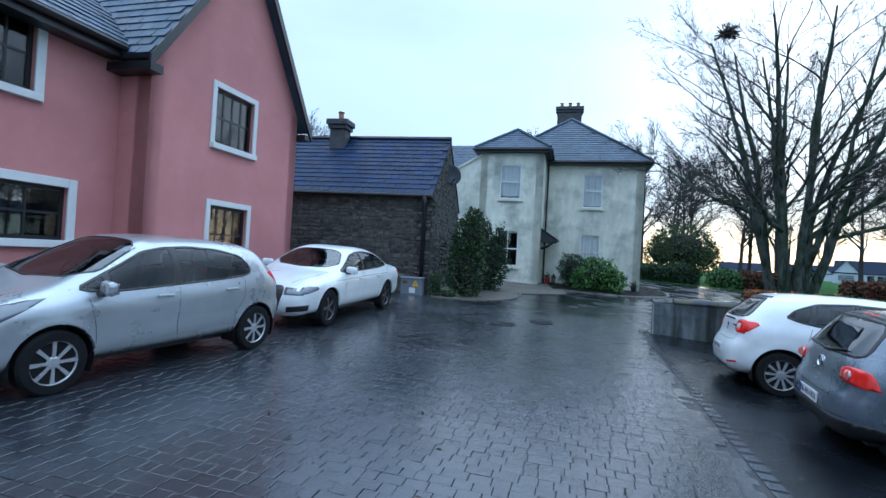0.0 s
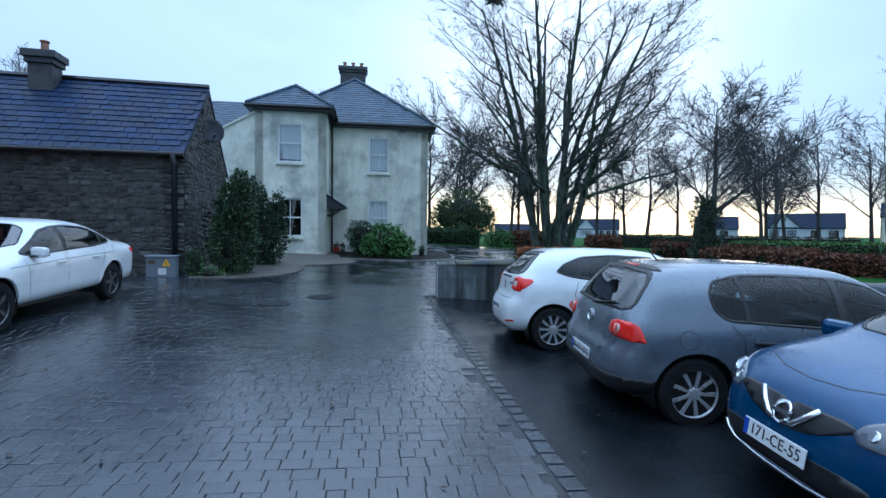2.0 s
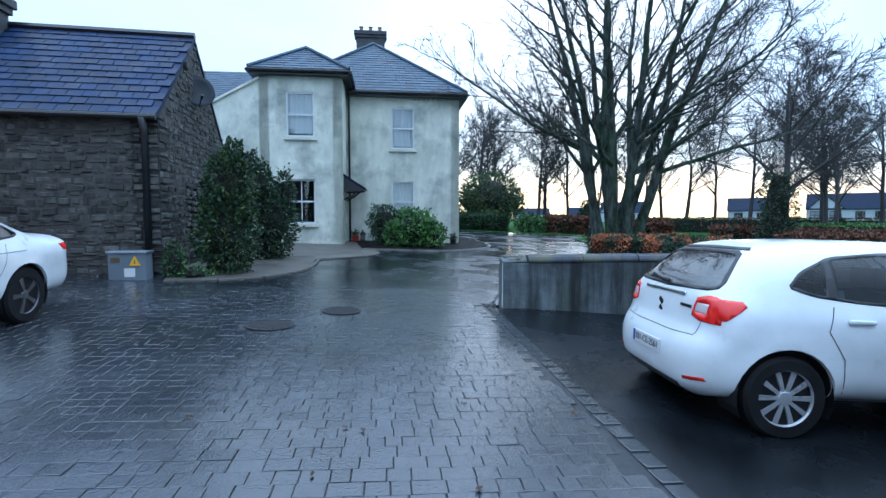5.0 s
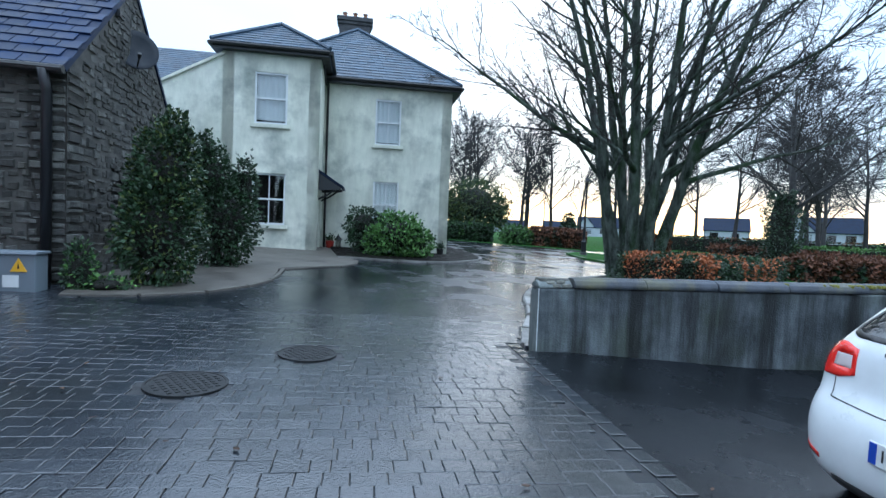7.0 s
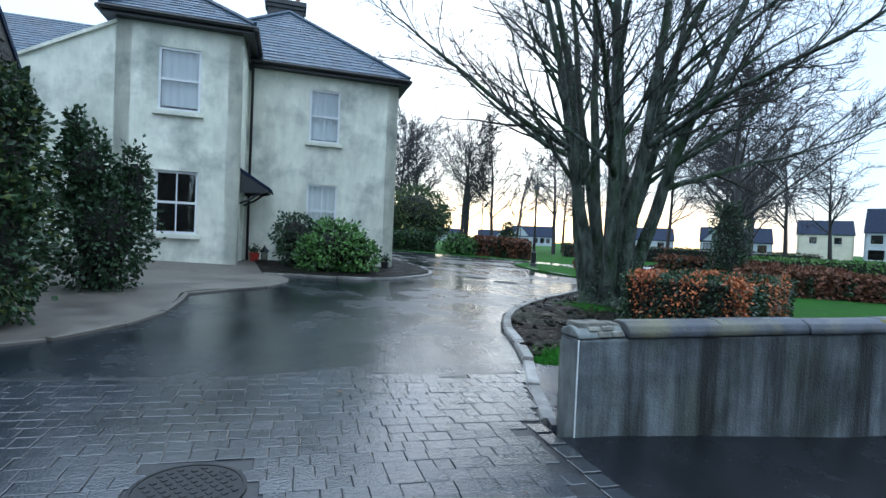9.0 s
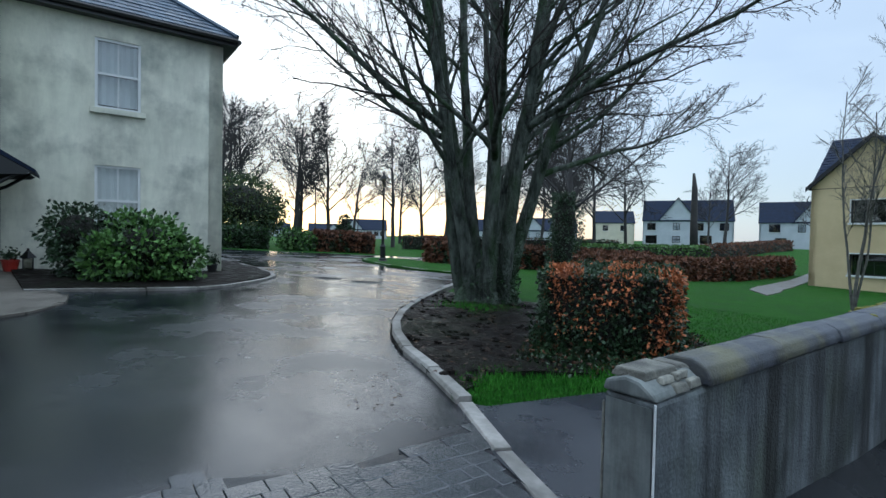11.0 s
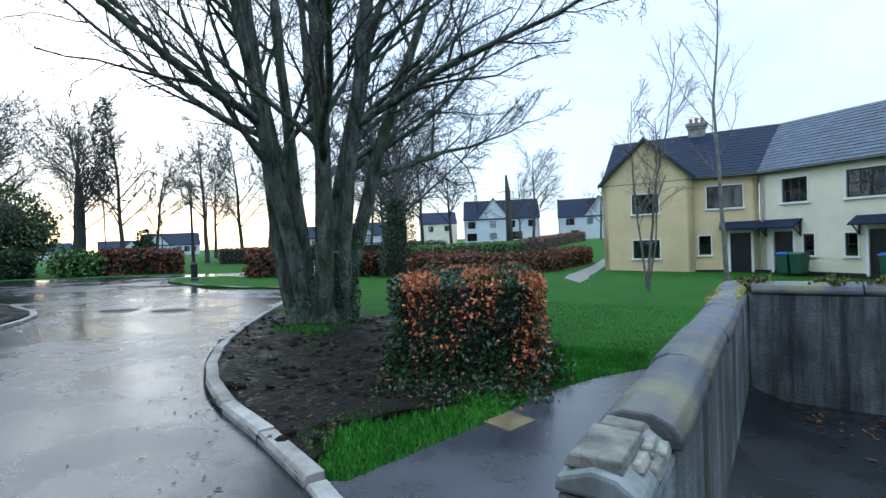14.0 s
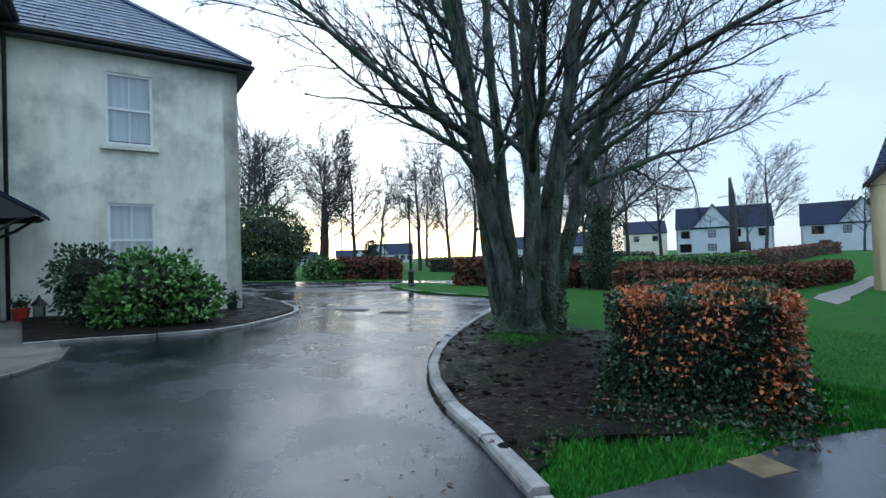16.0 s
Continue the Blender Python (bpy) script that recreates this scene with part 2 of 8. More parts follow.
M = dict(
    grass=surface("lawn_grass", (0.013, 0.052, 0.006), (0.026, 0.090, 0.010), 1.3, (0.8, 0.95), 90, 0.8, 0.03, spec=0.08, stain=(0.03, 0.075, 0.008), stain_scale=0.3, stain_amount=0.4),
    paver_bed=surface("wet_joint_sand", (0.010, 0.011, 0.013), (0.022, 0.024, 0.027), 8, (0.25, 0.6), 120, 0.5, 0.004),
    paver=surface("wet_concrete_setts", (0.012, 0.015, 0.019), (0.032, 0.037, 0.045), 0.5, (0.06, 0.22), 60, 0.5, 0.005, vary=0.12, spec=0.95, stain=(0.03, 0.032, 0.03), stain_scale=0.35, stain_amount=0.8),
    asphalt=surface("wet_asphalt", (0.004, 0.006, 0.009), (0.010, 0.014, 0.019), 0.42, (0.12, 0.34), 90, 0.35, 0.004, spec=0.75, stain=(0.010, 0.010, 0.012), stain_scale=0.25, stain_amount=0.6, wet=(0.42, 0.60)),
    bay=surface("dark_wet_bay_asphalt", (0.004, 0.005, 0.006), (0.010, 0.012, 0.015), 0.8, (0.16, 0.36), 80, 0.5, 0.005, spec=0.3),
    path=surface("damp_path_asphalt", (0.02, 0.023, 0.029), (0.048, 0.053, 0.064), 0.9, (0.16, 0.4), 150, 0.4, 0.003),
    kerb=surface("worn_concrete_kerb", (0.12, 0.117, 0.108), (0.27, 0.262, 0.245), 5, (0.5, 0.8), 90, 0.4, 0.004, stain=(0.07, 0.065, 0.05), stain_scale=1.5, stain_amount=0.8, vary=0.15),
    apron=surface("apron_concrete", (0.055, 0.05, 0.042), (0.11, 0.10, 0.084), 1.5, (0.4, 0.7), 120, 0.3, 0.003),
    soil=surface("muddy_soil", (0.003, 0.0025, 0.002), (0.012, 0.010, 0.009), 3.5, (0.3, 0.95), 26, 1.0, 0.05, spec=0.08, stain=(0.012, 0.024, 0.007), stain_scale=0.8, stain_amount=0.35),
    pink=surface("pink_render", (0.45, 0.19, 0.185), (0.53, 0.24, 0.235), 0.8, (0.75, 0.95), 110, 0.35, 0.004, stain=(0.40, 0.175, 0.17), stain_scale=0.5, stain_amount=0.5),
    white_render=surface("weathered_lime_render", (0.60, 0.62, 0.52), (0.80, 0.80, 0.69), 0.7, (0.75, 0.95), 60, 0.35, 0.006, stain=(0.30, 0.33, 0.29), stain_scale=0.75, stain_amount=0.9, streak=(1.6, 0.25, 0.86, 1.1)),
    yellow=surface("ochre_render", (0.50, 0.41, 0.235), (0.58, 0.48, 0.285), 0.6, (0.8, 0.95), 90, 0.3, 0.004, stain=(0.42, 0.34, 0.2), stain_scale=0.4, stain_amount=0.6),
    cream=surface("cream_render", (0.56, 0.53, 0.42), (0.66, 0.63, 0.50), 0.6, (0.8, 0.95), 90, 0.3, 0.004, stain=(0.5, 0.46, 0.32), stain_scale=0.4, stain_amount=0.5),
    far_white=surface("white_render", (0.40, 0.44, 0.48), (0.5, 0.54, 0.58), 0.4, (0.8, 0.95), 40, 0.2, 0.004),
    slate=surface("blue_slate", (0.03, 0.048, 0.075), (0.06, 0.09, 0.13), 2.0, (0.4, 0.65), 60, 0.3, 0.004, vary=0.25, spec=0.35),
    slate_barn=surface("dark_blue_slate", (0.006, 0.014, 0.042), (0.014, 0.030, 0.08), 2.0, (0.45, 0.7), 60, 0.3, 0.004, vary=0.25, spec=0.2),
    slate_terrace=surface("blue_grey_terrace_slate", (0.016, 0.028, 0.05), (0.036, 0.058, 0.09), 2.0, (0.45, 0.65), 60, 0.3, 0.004, vary=0.3, spec=0.3),
    slate_far=surface("dark_slate", (0.004, 0.009, 0.024), (0.012, 0.021, 0.046), 2.0, (0.6, 0.8), 60, 0.3, 0.004, spec=0.15),
    mortar=surface("lime_mortar", (0.035, 0.034, 0.03), (0.10, 0.097, 0.088), 3, (0.8, 0.95), 60, 0.6, 0.01),
    stone=surface("limestone_rubble", (0.020, 0.021, 0.020), (0.105, 0.106, 0.098), 4.0, (0.6, 0.9), 40, 0.9, 0.015, stain=(0.045, 0.040, 0.024), stain_scale=1.2, stain_amount=0.6, vary=0.6),
    wallstone=surface("streaked_cement_wall", (0.014, 0.017, 0.019), (0.066, 0.075, 0.08), 1.8, (0.6, 0.9), 50, 0.7, 0.012, stain=(0.022, 0.028, 0.018), stain_scale=1.4, stain_amount=0.7, streak=(4.0, 0.07, 0.3, 2.6)),
    cope=surface("lichened_cope", (0.018, 0.022, 0.03), (0.06, 0.068, 0.085), 4, (0.35, 0.75), 60, 0.6, 0.008, stain=(0.16, 0.15, 0.05), stain_scale=2.2, stain_amount=0.5, vary=0.2),
    white_paint=paint("white_gloss_paint", (0.72, 0.75, 0.76), 0.4),
    surround=paint("white_plaster_surround", (0.66, 0.68, 0.68), 0.7),
    black_paint=paint("black_paint", (0.012, 0.013, 0.016), 0.35),
    black_plastic=paint("black_plastic", (0.014, 0.014, 0.015), 0.45),
    iron=paint("black_iron", (0.01, 0.011, 0.013), 0.4, 0.3),
    pane=glass("window_pane", (0.92, 0.94, 0.94), 0.02, 1.75),
    # far darker than plaster: the room's lack of light is in the colour
    room=surface("painted_room_shade", (0.015, 0.015, 0.016), (0.03, 0.03, 0.03), 2, (0.8, 0.95), 30, 0),
    curtain=surface("white_curtain", (0.66, 0.70, 0.72), (0.8, 0.83, 0.84), 5, (0.8, 0.95), 60, 0.3, 0.01, stretch=(6, 6, 0.5)),
    brick_dark=surface("sooty_brick", (0.035, 0.036, 0.042), (0.08, 0.08, 0.085), 3, (0.6, 0.9), 60, 0.6, 0.01),
    pot=surface("clay_pot", (0.2, 0.1, 0.06), (0.32, 0.17, 0.11), 5, (0.6, 0.85), 80, 0.3, 0.003),
    bark=surface("grey_green_bark", (0.013, 0.017, 0.014), (0.145, 0.170, 0.145), 6, (0.8, 0.95), 34, 1.0, 0.09, stretch=(1, 1, 0.35), stain=(0.028, 0.065, 0.018), stain_scale=1.8, stain_amount=0.95, spec=0.2),
    twig=surface("dark_twig", (0.018, 0.016, 0.014), (0.04, 0.035, 0.03), 4, (0.8, 0.95), 40, 0),
    far_wood=surface("far_bark", (0.026, 0.025, 0.026), (0.05, 0.047, 0.047), 2, (0.8, 0.95), 20, 0),
)


# ---- mesh building ----
class Shape:
    """Collects faces with a material each and becomes one mesh."""

    def __init__(self):
        self.v, self.f, self.m, self.mats = [], [], [], []

    def slot(self, mat):
        if mat not in self.mats:
            self.mats.append(mat)
        return self.mats.index(mat)

    def face(self, pts, mat):
        k = len(self.v)
        self.v += [tuple(p) for p in pts]
        self.f.append(tuple(range(k, k + len(pts))))
        self.m.append(self.slot(mat))
        return self

    def box(self, a, b, mat, m=None):
        (x0, y0, z0), (x1, y1, z1) = a, b
        c = [Vector(p) for p in ((x0, y0, z0), (x1, y0, z0), (x1, y1, z0), (x0, y1, z0), (x0, y0, z1), (x1, y0, z1), (x1, y1, z1), (x0, y1, z1))]
        if m:
            c = [m @ p for p in c]
        self.hexa(c, mat)
        return self

    def hexa(self, c, mat):
        k = len(self.v)
        self.v += [tuple(p) for p in c]
        for q in ((0, 3, 2, 1), (4, 5, 6, 7), (0, 1, 5, 4), (1, 2, 6, 5), (2, 3, 7, 6), (3, 0, 4, 7)):
            self.f.append(tuple(k + i for i in q))
            self.m.append(self.slot(mat))

    def prism(self, outline, along, mat):
        """A flat outline pushed along a vector."""
        k, n, d = len(self.v), len(outline), Vector(along)
        self.v += [tuple(p) for p in outline] + [tuple(Vector(p) + d) for p in outline]
        s = self.slot(mat)
        self.f += [tuple(k + i for i in reversed(range(n))), tuple(k + n + i for i in range(n))]
        self.f += [(k + i, k + (i + 1) % n, k + n + (i + 1) % n, k + n + i) for i in range(n)]
        self.m += [s] * (n + 2)
        return self

    def tube(self, pts, radii, sides, mat, caps=True):
        """A round tube through points."""
        pts = [Vector(p) for p in pts]
        if not hasattr(radii, "__len__"):
            radii = [radii] * len(pts)
        s, k = self.slot(mat), len(self.v)
        for i, p in enumerate(pts):
            d = (pts[min(i + 1, len(pts) - 1)] - pts[max(i - 1, 0)]).normalized()
            a = d.cross(Vector((0, 0, 1)) if abs(d.z) < 0.9 else Vector((1, 0, 0))).normalized()
            b = d.cross(a)
            self.v += [tuple(p + (a * math.cos(2 * math.pi * j / sides) + b * math.sin(2 * math.pi * j / sides)) * radii[i]) for j in range(sides)]
        for i in range(len(pts) - 1):
            for j in range(sides):
                self.f.append((k + i * sides + j, k + i * sides + (j + 1) % sides, k + (i + 1) * sides + (j + 1) % sides, k + (i + 1) * sides + j))
                self.m.append(s)
        if caps:
            e = k + (len(pts) - 1) * sides
            self.f += [tuple(k + j for j in reversed(range(sides))), tuple(e + j for j in range(sides))]
            self.m += [s, s]
        return self

    def lathe(self, profile, sides, mat, centre=(0, 0, 0)):
        """A turned shape from (radius, height) pairs."""
        s, k, c = self.slot(mat), len(self.v), Vector(centre)
        for r, h in profile:
            self.v += [(c.x + r * math.cos(2 * math.pi * j / sides), c.y + r * math.sin(2 * math.pi * j / sides), c.z + h) for j in range(sides)]
        for i in range(len(profile) - 1):
            for j in range(sides):
                self.f.append((k + i * sides + j, k + i * sides + (j + 1) % sides, k + (i + 1) * sides + (j + 1) % sides, k + (i + 1) * sides + j))
                self.m.append(s)
        e = k + (len(profile) - 1) * sides
        self.f += [tuple(k + j for j in reversed(range(sides))), tuple(e + j for j in range(sides))]
        self.m += [s, s]
        return self

    def mesh(self, name, smooth=False, normals=False):
        me = bpy.data.meshes.new(name)
        me.from_pydata(self.v, [], self.f)
        for m in self.mats:
            me.materials.append(m)
        me.polygons.foreach_set("material_index", self.m)
        if smooth:
            me.polygons.foreach_set("use_smooth", [True] * len(self.f))
        if normals:
            bm = bmesh.new()
            bm.from_mesh(me)
            bmesh.ops.remove_doubles(bm, verts=bm.verts, dist=0.0005)
            bmesh.ops.recalc_face_normals(bm, faces=bm.faces)
            bm.to_mesh(me)
            bm.free()
        me.update()
        return me

    def ob(self, name, parent=None, m=None, smooth=False, bevel=0.0, normals=False):
        o = new(name, self.mesh(name, smooth, normals))
        if m is not None:
            o.matrix_basis = m
        o.parent = parent
        if bevel:
            b = o.modifiers.new("bevel", "BEVEL")
            b.width, b.segments, b.limit_method = bevel, 2, "ANGLE"
        return o


def empty(name, m):
    e = new(name)
    e.matrix_basis = m
    e.empty_display_size = 0.2
    return e


def smoothstep(a, b, x):
    t = min(1.0, max(0.0, (x - a) / (b - a)))
    return t * t * (3 - 2 * t)


# ---- the lie of the land ----
ANG = -14.8                                   # the yard's buildings and walls all lie at this turn
WALL_END, WALL_LEN = (4.98, 11.62), 5.25      # boundary wall: free end, length to its corner


def to_yard(x, y, o=WALL_END):
    c, s = math.cos(radians(ANG)), math.sin(radians(ANG))
    dx, dy = x - o[0], y - o[1]
    return dx * c + dy * s, -dx * s + dy * c


def from_yard(u, v, o=WALL_END):
    c, s = math.cos(radians(ANG)), math.sin(radians(ANG))
    return o[0] + u * c - v * s, o[1] + u * s + v * c


def ground_z(x, y):
    dx, dy = x - 6, y - 14
    r = math.hypot(dx, dy)
    k = min(1.0, 26.0 / max(r, 0.01))
    z = -0.25 - 0.03 * (6 + dx * k) + 0.032 * (14 + dy * k)
    f = smoothstep(32, 75, r)
    z = z * (1 - f) + 0.35 * f
    u, v = to_yard(x, y)
    z -= min(0.24, 0.10 * max(0.0, u - 0.5)) * (1 - smoothstep(-0.45, 0.18, v)) * smoothstep(-4.2, -1.6, v) * (1 - smoothstep(5.4, 6.4, u))
    return z


def inside(p, poly):
    x, y = p
    hit = False
    for (x0, y0), (x1, y1) in zip(poly, poly[1:] + poly[:1]):
        if (y0 > y) != (y1 > y) and x < (x1 - x0) * (y - y0) / (y1 - y0) + x0:
            hit = not hit
    return hit


def curve_through(pts, per=6):
    """A smooth line through plan points (Catmull-Rom)."""
    out = []
    q = [pts[0]] + list(pts) + [pts[-1]]
    for i in range(1, len(q) - 2):
        for j in range(per):
            t = j / per
            out.append(tuple(0.5 * (2 * q[i][c] + (q[i + 1][c] - q[i - 1][c]) * t + (2 * q[i - 1][c] - 5 * q[i][c] + 4 * q[i + 1][c] - q[i + 2][c]) * t * t
                                    + (3 * q[i][c] - q[i - 1][c] - 3 * q[i + 1][c] + q[i + 2][c]) * t ** 3) for c in (0, 1)))
    return out + [tuple(pts[-1])]


def sheet(name, poly, lift, mat, step=0.8, rough_z=0.0):
    """A surface that follows the land inside a plan outline, with a skirt."""
    bm = bmesh.new()
    vs = [bm.verts.new((x, y, 0)) for x, y in poly]
    f = bm.faces.new(vs)
    xs, ys = [p[0] for p in poly], [p[1] for p in poly]
    for ax, lo, hi in ((0, min(xs), max(xs)), (1, min(ys), max(ys))):
        k = lo + step
        while k < hi:
            co = (k, 0, 0) if ax == 0 else (0, k, 0)
            no = (1, 0, 0) if ax == 0 else (0, 1, 0)
            bmesh.ops.bisect_plane(bm, geom=bm.verts[:] + bm.edges[:] + bm.faces[:], plane_co=co, plane_no=no)
            k += step
    edge = [e for e in bm.edges if e.is_boundary]
    ret = bmesh.ops.extrude_edge_only(bm, edges=edge)
    low = {g for g in ret["geom"] if isinstance(g, bmesh.types.BMVert)}
    for v in bm.verts:
        h = ground_z(v.co.x, v.co.y)
        v.co.z = h + lift + (noise.noise((v.co.x * 1.3, v.co.y * 1.3, 0)) * rough_z if v not in low else -0.45 - lift)
    bmesh.ops.recalc_face_normals(bm, faces=bm.faces)
    if sum(f.normal.z * f.calc_area() for f in bm.faces) < 0:
        bmesh.ops.reverse_faces(bm, faces=bm.faces[:])
    me = bpy.data.meshes.new(name)
    bm.to_mesh(me)
    bm.free()
    me.materials.append(mat)
    me.polygons.foreach_set("use_smooth", [True] * len(me.polygons))
    o = new(name, me)
    o.modifiers.new("split", "EDGE_SPLIT").split_angle = radians(50)
    return tagged(o, kind="structure")


# plan outlines
KERB = curve_through([(4.98, 11.9), (5.42, 12.55), (6.12, 13.45), (6.7, 14.36), (7.1, 15.05), (7.65, 15.7), (8.3, 16.32), (9.0, 16.85), (10.0, 17.5), (12.1, 18.65), (14.35, 19.8), (17.0, 21.6), (20.3, 24.3)], 6)
PAVE_EDGE = [(5.11, 12.09), (5.79, 13.0), (4.6, 13.12), (3.95, 13.6), (2.8, 13.6), (1.86, 13.85), (1.0, 14.1), (-0.1, 14.85), (-0.3, 15.8)]
BAY_LINE = [from_yard(-0.12, 0.1), from_yard(-0.12, -17)]
PAVING = PAVE_EDGE + [(-9, 18.2), (-13, 2), (-8, -14), (0, -14), BAY_LINE[1], BAY_LINE[0]]
BAY = [from_yard(-0.12, -0.11), from_yard(WALL_LEN - 0.1, -0.11), from_yard(WALL_LEN - 0.1, -17), BAY_LINE[1]]
ISLET = curve_through([(4.9, 21.7), (6.06, 21.5), (7.45, 21.15), (9.0, 21.85), (10.45, 23.1), (11.2, 24.9), (11.8, 28.0), (11.6, 31.0)], 5) + [(10.0, 31.0), (9.9, 24.4), (5.4, 25.4)]
APRON = curve_through([(-0.3, 14.95), (0.5, 14.95), (1.05, 15.06), (1.75, 15.58), (2.44, 16.6), (2.75, 17.7), (3.0, 18.6), (4.3, 19.3), (5.1, 20.3), (5.3, 21.5)], 4) + [(5.4, 25.4), (-2, 26), (-0.3, 16)]
ROAD = KERB + [(27, 27.3), (34, 28.6), (45, 33), (44, 37), (34, 33.5), (27, 32.5), (24, 34.5), (17, 37.4), (11, 38.5), (8, 40), (8, 26), (3, 26), (-1, 22), (-1, 15.8), (-0.1, 15.2)] + PAVE_EDGE[::-1][1:-1]
BED = [p for p in KERB if 6.1 < p[0] < 12.6] + [(13.0, 17.6), (12.6, 15.5), (11.9, 13.6), (11.0, 12.35), (9.5, 12.45), (8.0, 12.85), (7.4, 13.2), (7.0, 13.6), (6.55, 13.5)]
PATH = [from_yard(-0.05, 0.11), from_yard(WALL_LEN + 0.11, 0.11), from_yard(WALL_LEN + 0.11, -17), from_yard(WALL_LEN + 1.5, -17), (11.2, 8.5), (10.6, 10.3), (9.75, 11.35), (9.2, 11.82), (8.38, 12.3), (7.5, 12.58), (6.9, 12.85), (6.2, 13.15), (6.1, 13.42), (5.42, 12.55)]
FAR_PATH = [(24.5, 13.0), (27.3, 13.9), (31, 14.0), (38, 13.2), (46, 12.6), (46, 11.6), (37, 12.4), (34.2, 12.6), (30, 12.9), (27.5, 12.8)]
PAVED = [PAVING, BAY, ROAD, PATH, APRON, ISLET]
WALL_ZONE = [from_yard(-0.6, 0.9), from_yard(WALL_LEN + 1.1, 0.9), from_yard(WALL_LEN + 1.1, -17), from_yard(-0.6, -17)]


def build_ground():
    def steps(lo, hi, near_lo, near_hi, fine):
        out, k = [], near_lo
        while k <= near_hi:
            out.append(k)
            k += fine
        for sgn, edge, lim in ((1, near_hi, hi), (-1, near_lo, lo)):
            k, d = edge, fine
            while sgn * (lim - k) > 0:
                d *= 1.35
                k += sgn * d
                out.append(k)
        return sorted(set(out))
    xs, ys = steps(-900, 1500, -14, 40, 0.6), steps(-900, 1500, -15, 42, 0.6)
    v = []
    for y in ys:
        for x in xs:
            low = any(inside((x, y), p) for p in PAVED)
            v.append((x, y, ground_z(x, y) - (0.4 if inside((x, y), WALL_ZONE) else 0.09 if low else 0.0)))
    n = len(xs)
    f = [(j * n + i, j * n + i + 1, (j + 1) * n + i + 1, (j + 1) * n + i) for j in range(len(ys) - 1) for i in range(n - 1)]
    me = bpy.data.meshes.new("ground")
    me.from_pydata(v, [], f)
    me.materials.append(M["grass"])
    me.polygons.foreach_set("use_smooth", [True] * len(f))
    return tagged(new("ground", me), "damp green winter lawn running out to far fields", "ground", kind="structure")


build_ground()
tagged(sheet("pavement", PAVING, 0.0, M["paver_bed"]), "dark wet block-paved yard of small worn setts", "pavement")
tagged(sheet("bay_ground", BAY, 0.004, M["bay"]), "dark wet asphalt of the parking bays", "ground")
tagged(sheet("road", ROAD, 0.0, M["asphalt"]), "wet black asphalt drive shining under the sky", "road")
tagged(sheet("path", PATH, 0.006, M["path"]), "damp grey asphalt footpath beside the wall", "path")
tagged(sheet("far_path", FAR_PATH, 0.03, M["apron"]), "pale concrete path in front of the terrace", "path")
tagged(sheet("apron", APRON, 0.03, M["apron"]), "brown concrete apron round the house and outbuilding", "pavement")
tagged(sheet("planting_bed", BED, 0.05, M["soil"], 0.25, 0.05), "muddy bare soil bed round the tree and hedge", "ground")
TONGUE = curve_through([(18.1, 22.5), (17.75, 24.2), (18.05, 26.3), (19.2, 29.0), (20.6, 30.4), (22.5, 30.8), (23.3, 29.2), (22.4, 25.8)], 4) + [(20.4, 24.3), (19.2, 23.3)]
tagged(sheet("lawn_tongue", TONGUE, 0.075, M["grass"], 0.5, 0.02), "tongue of green lawn round the lamp", "lawn")
tagged(sheet("islet_bed", ISLET, 0.07, M["soil"], 0.3, 0.04), "dark soil bed at the house corner", "ground")

# ---- walls with openings, windows, roofs ----
def wall_panel(s, p0, d, length, z0, z1, thick, openings, mat):
    """A wall from plan point p0 along unit vector d, its outer face to the right of d. openings: (along0, along1, low, high)."""
    inw = (-d[1], d[0])
    xs = sorted({0.0, length, *[o[0] for o in openings], *[o[1] for o in openings]})
    zs = sorted({z0, z1, *[o[2] for o in openings], *[o[3] for o in openings]})

    def at(a, w, z):
        return Vector((p0[0] + d[0] * a + inw[0] * w, p0[1] + d[1] * a + inw[1] * w, z))
    for a0, a1 in zip(xs, xs[1:]):
        for b0, b1 in zip(zs, zs[1:]):
            am, bmid = (a0 + a1) / 2, (b0 + b1) / 2
            if any(o[0] < am < o[1] and o[2] < bmid < o[3] for o in openings):
                continue
            s.hexa([at(a0, 0, b0), at(a1, 0, b0), at(a1, thick, b0), at(a0, thick, b0), at(a0, 0, b1), at(a1, 0, b1), at(a1, thick, b1), at(a0, thick, b1)], mat)
    return s


def wall_frame(p0, d, along, z):
    """The frame of a point on a wall: x along the wall, y inwards, z up."""
    inw = (-d[1], d[0])
    return Matrix(((d[0], inw[0], 0, p0[0] + d[0] * along), (d[1], inw[1], 0, p0[1] + d[1] * along), (0, 0, 1, z), (0, 0, 0, 1)))


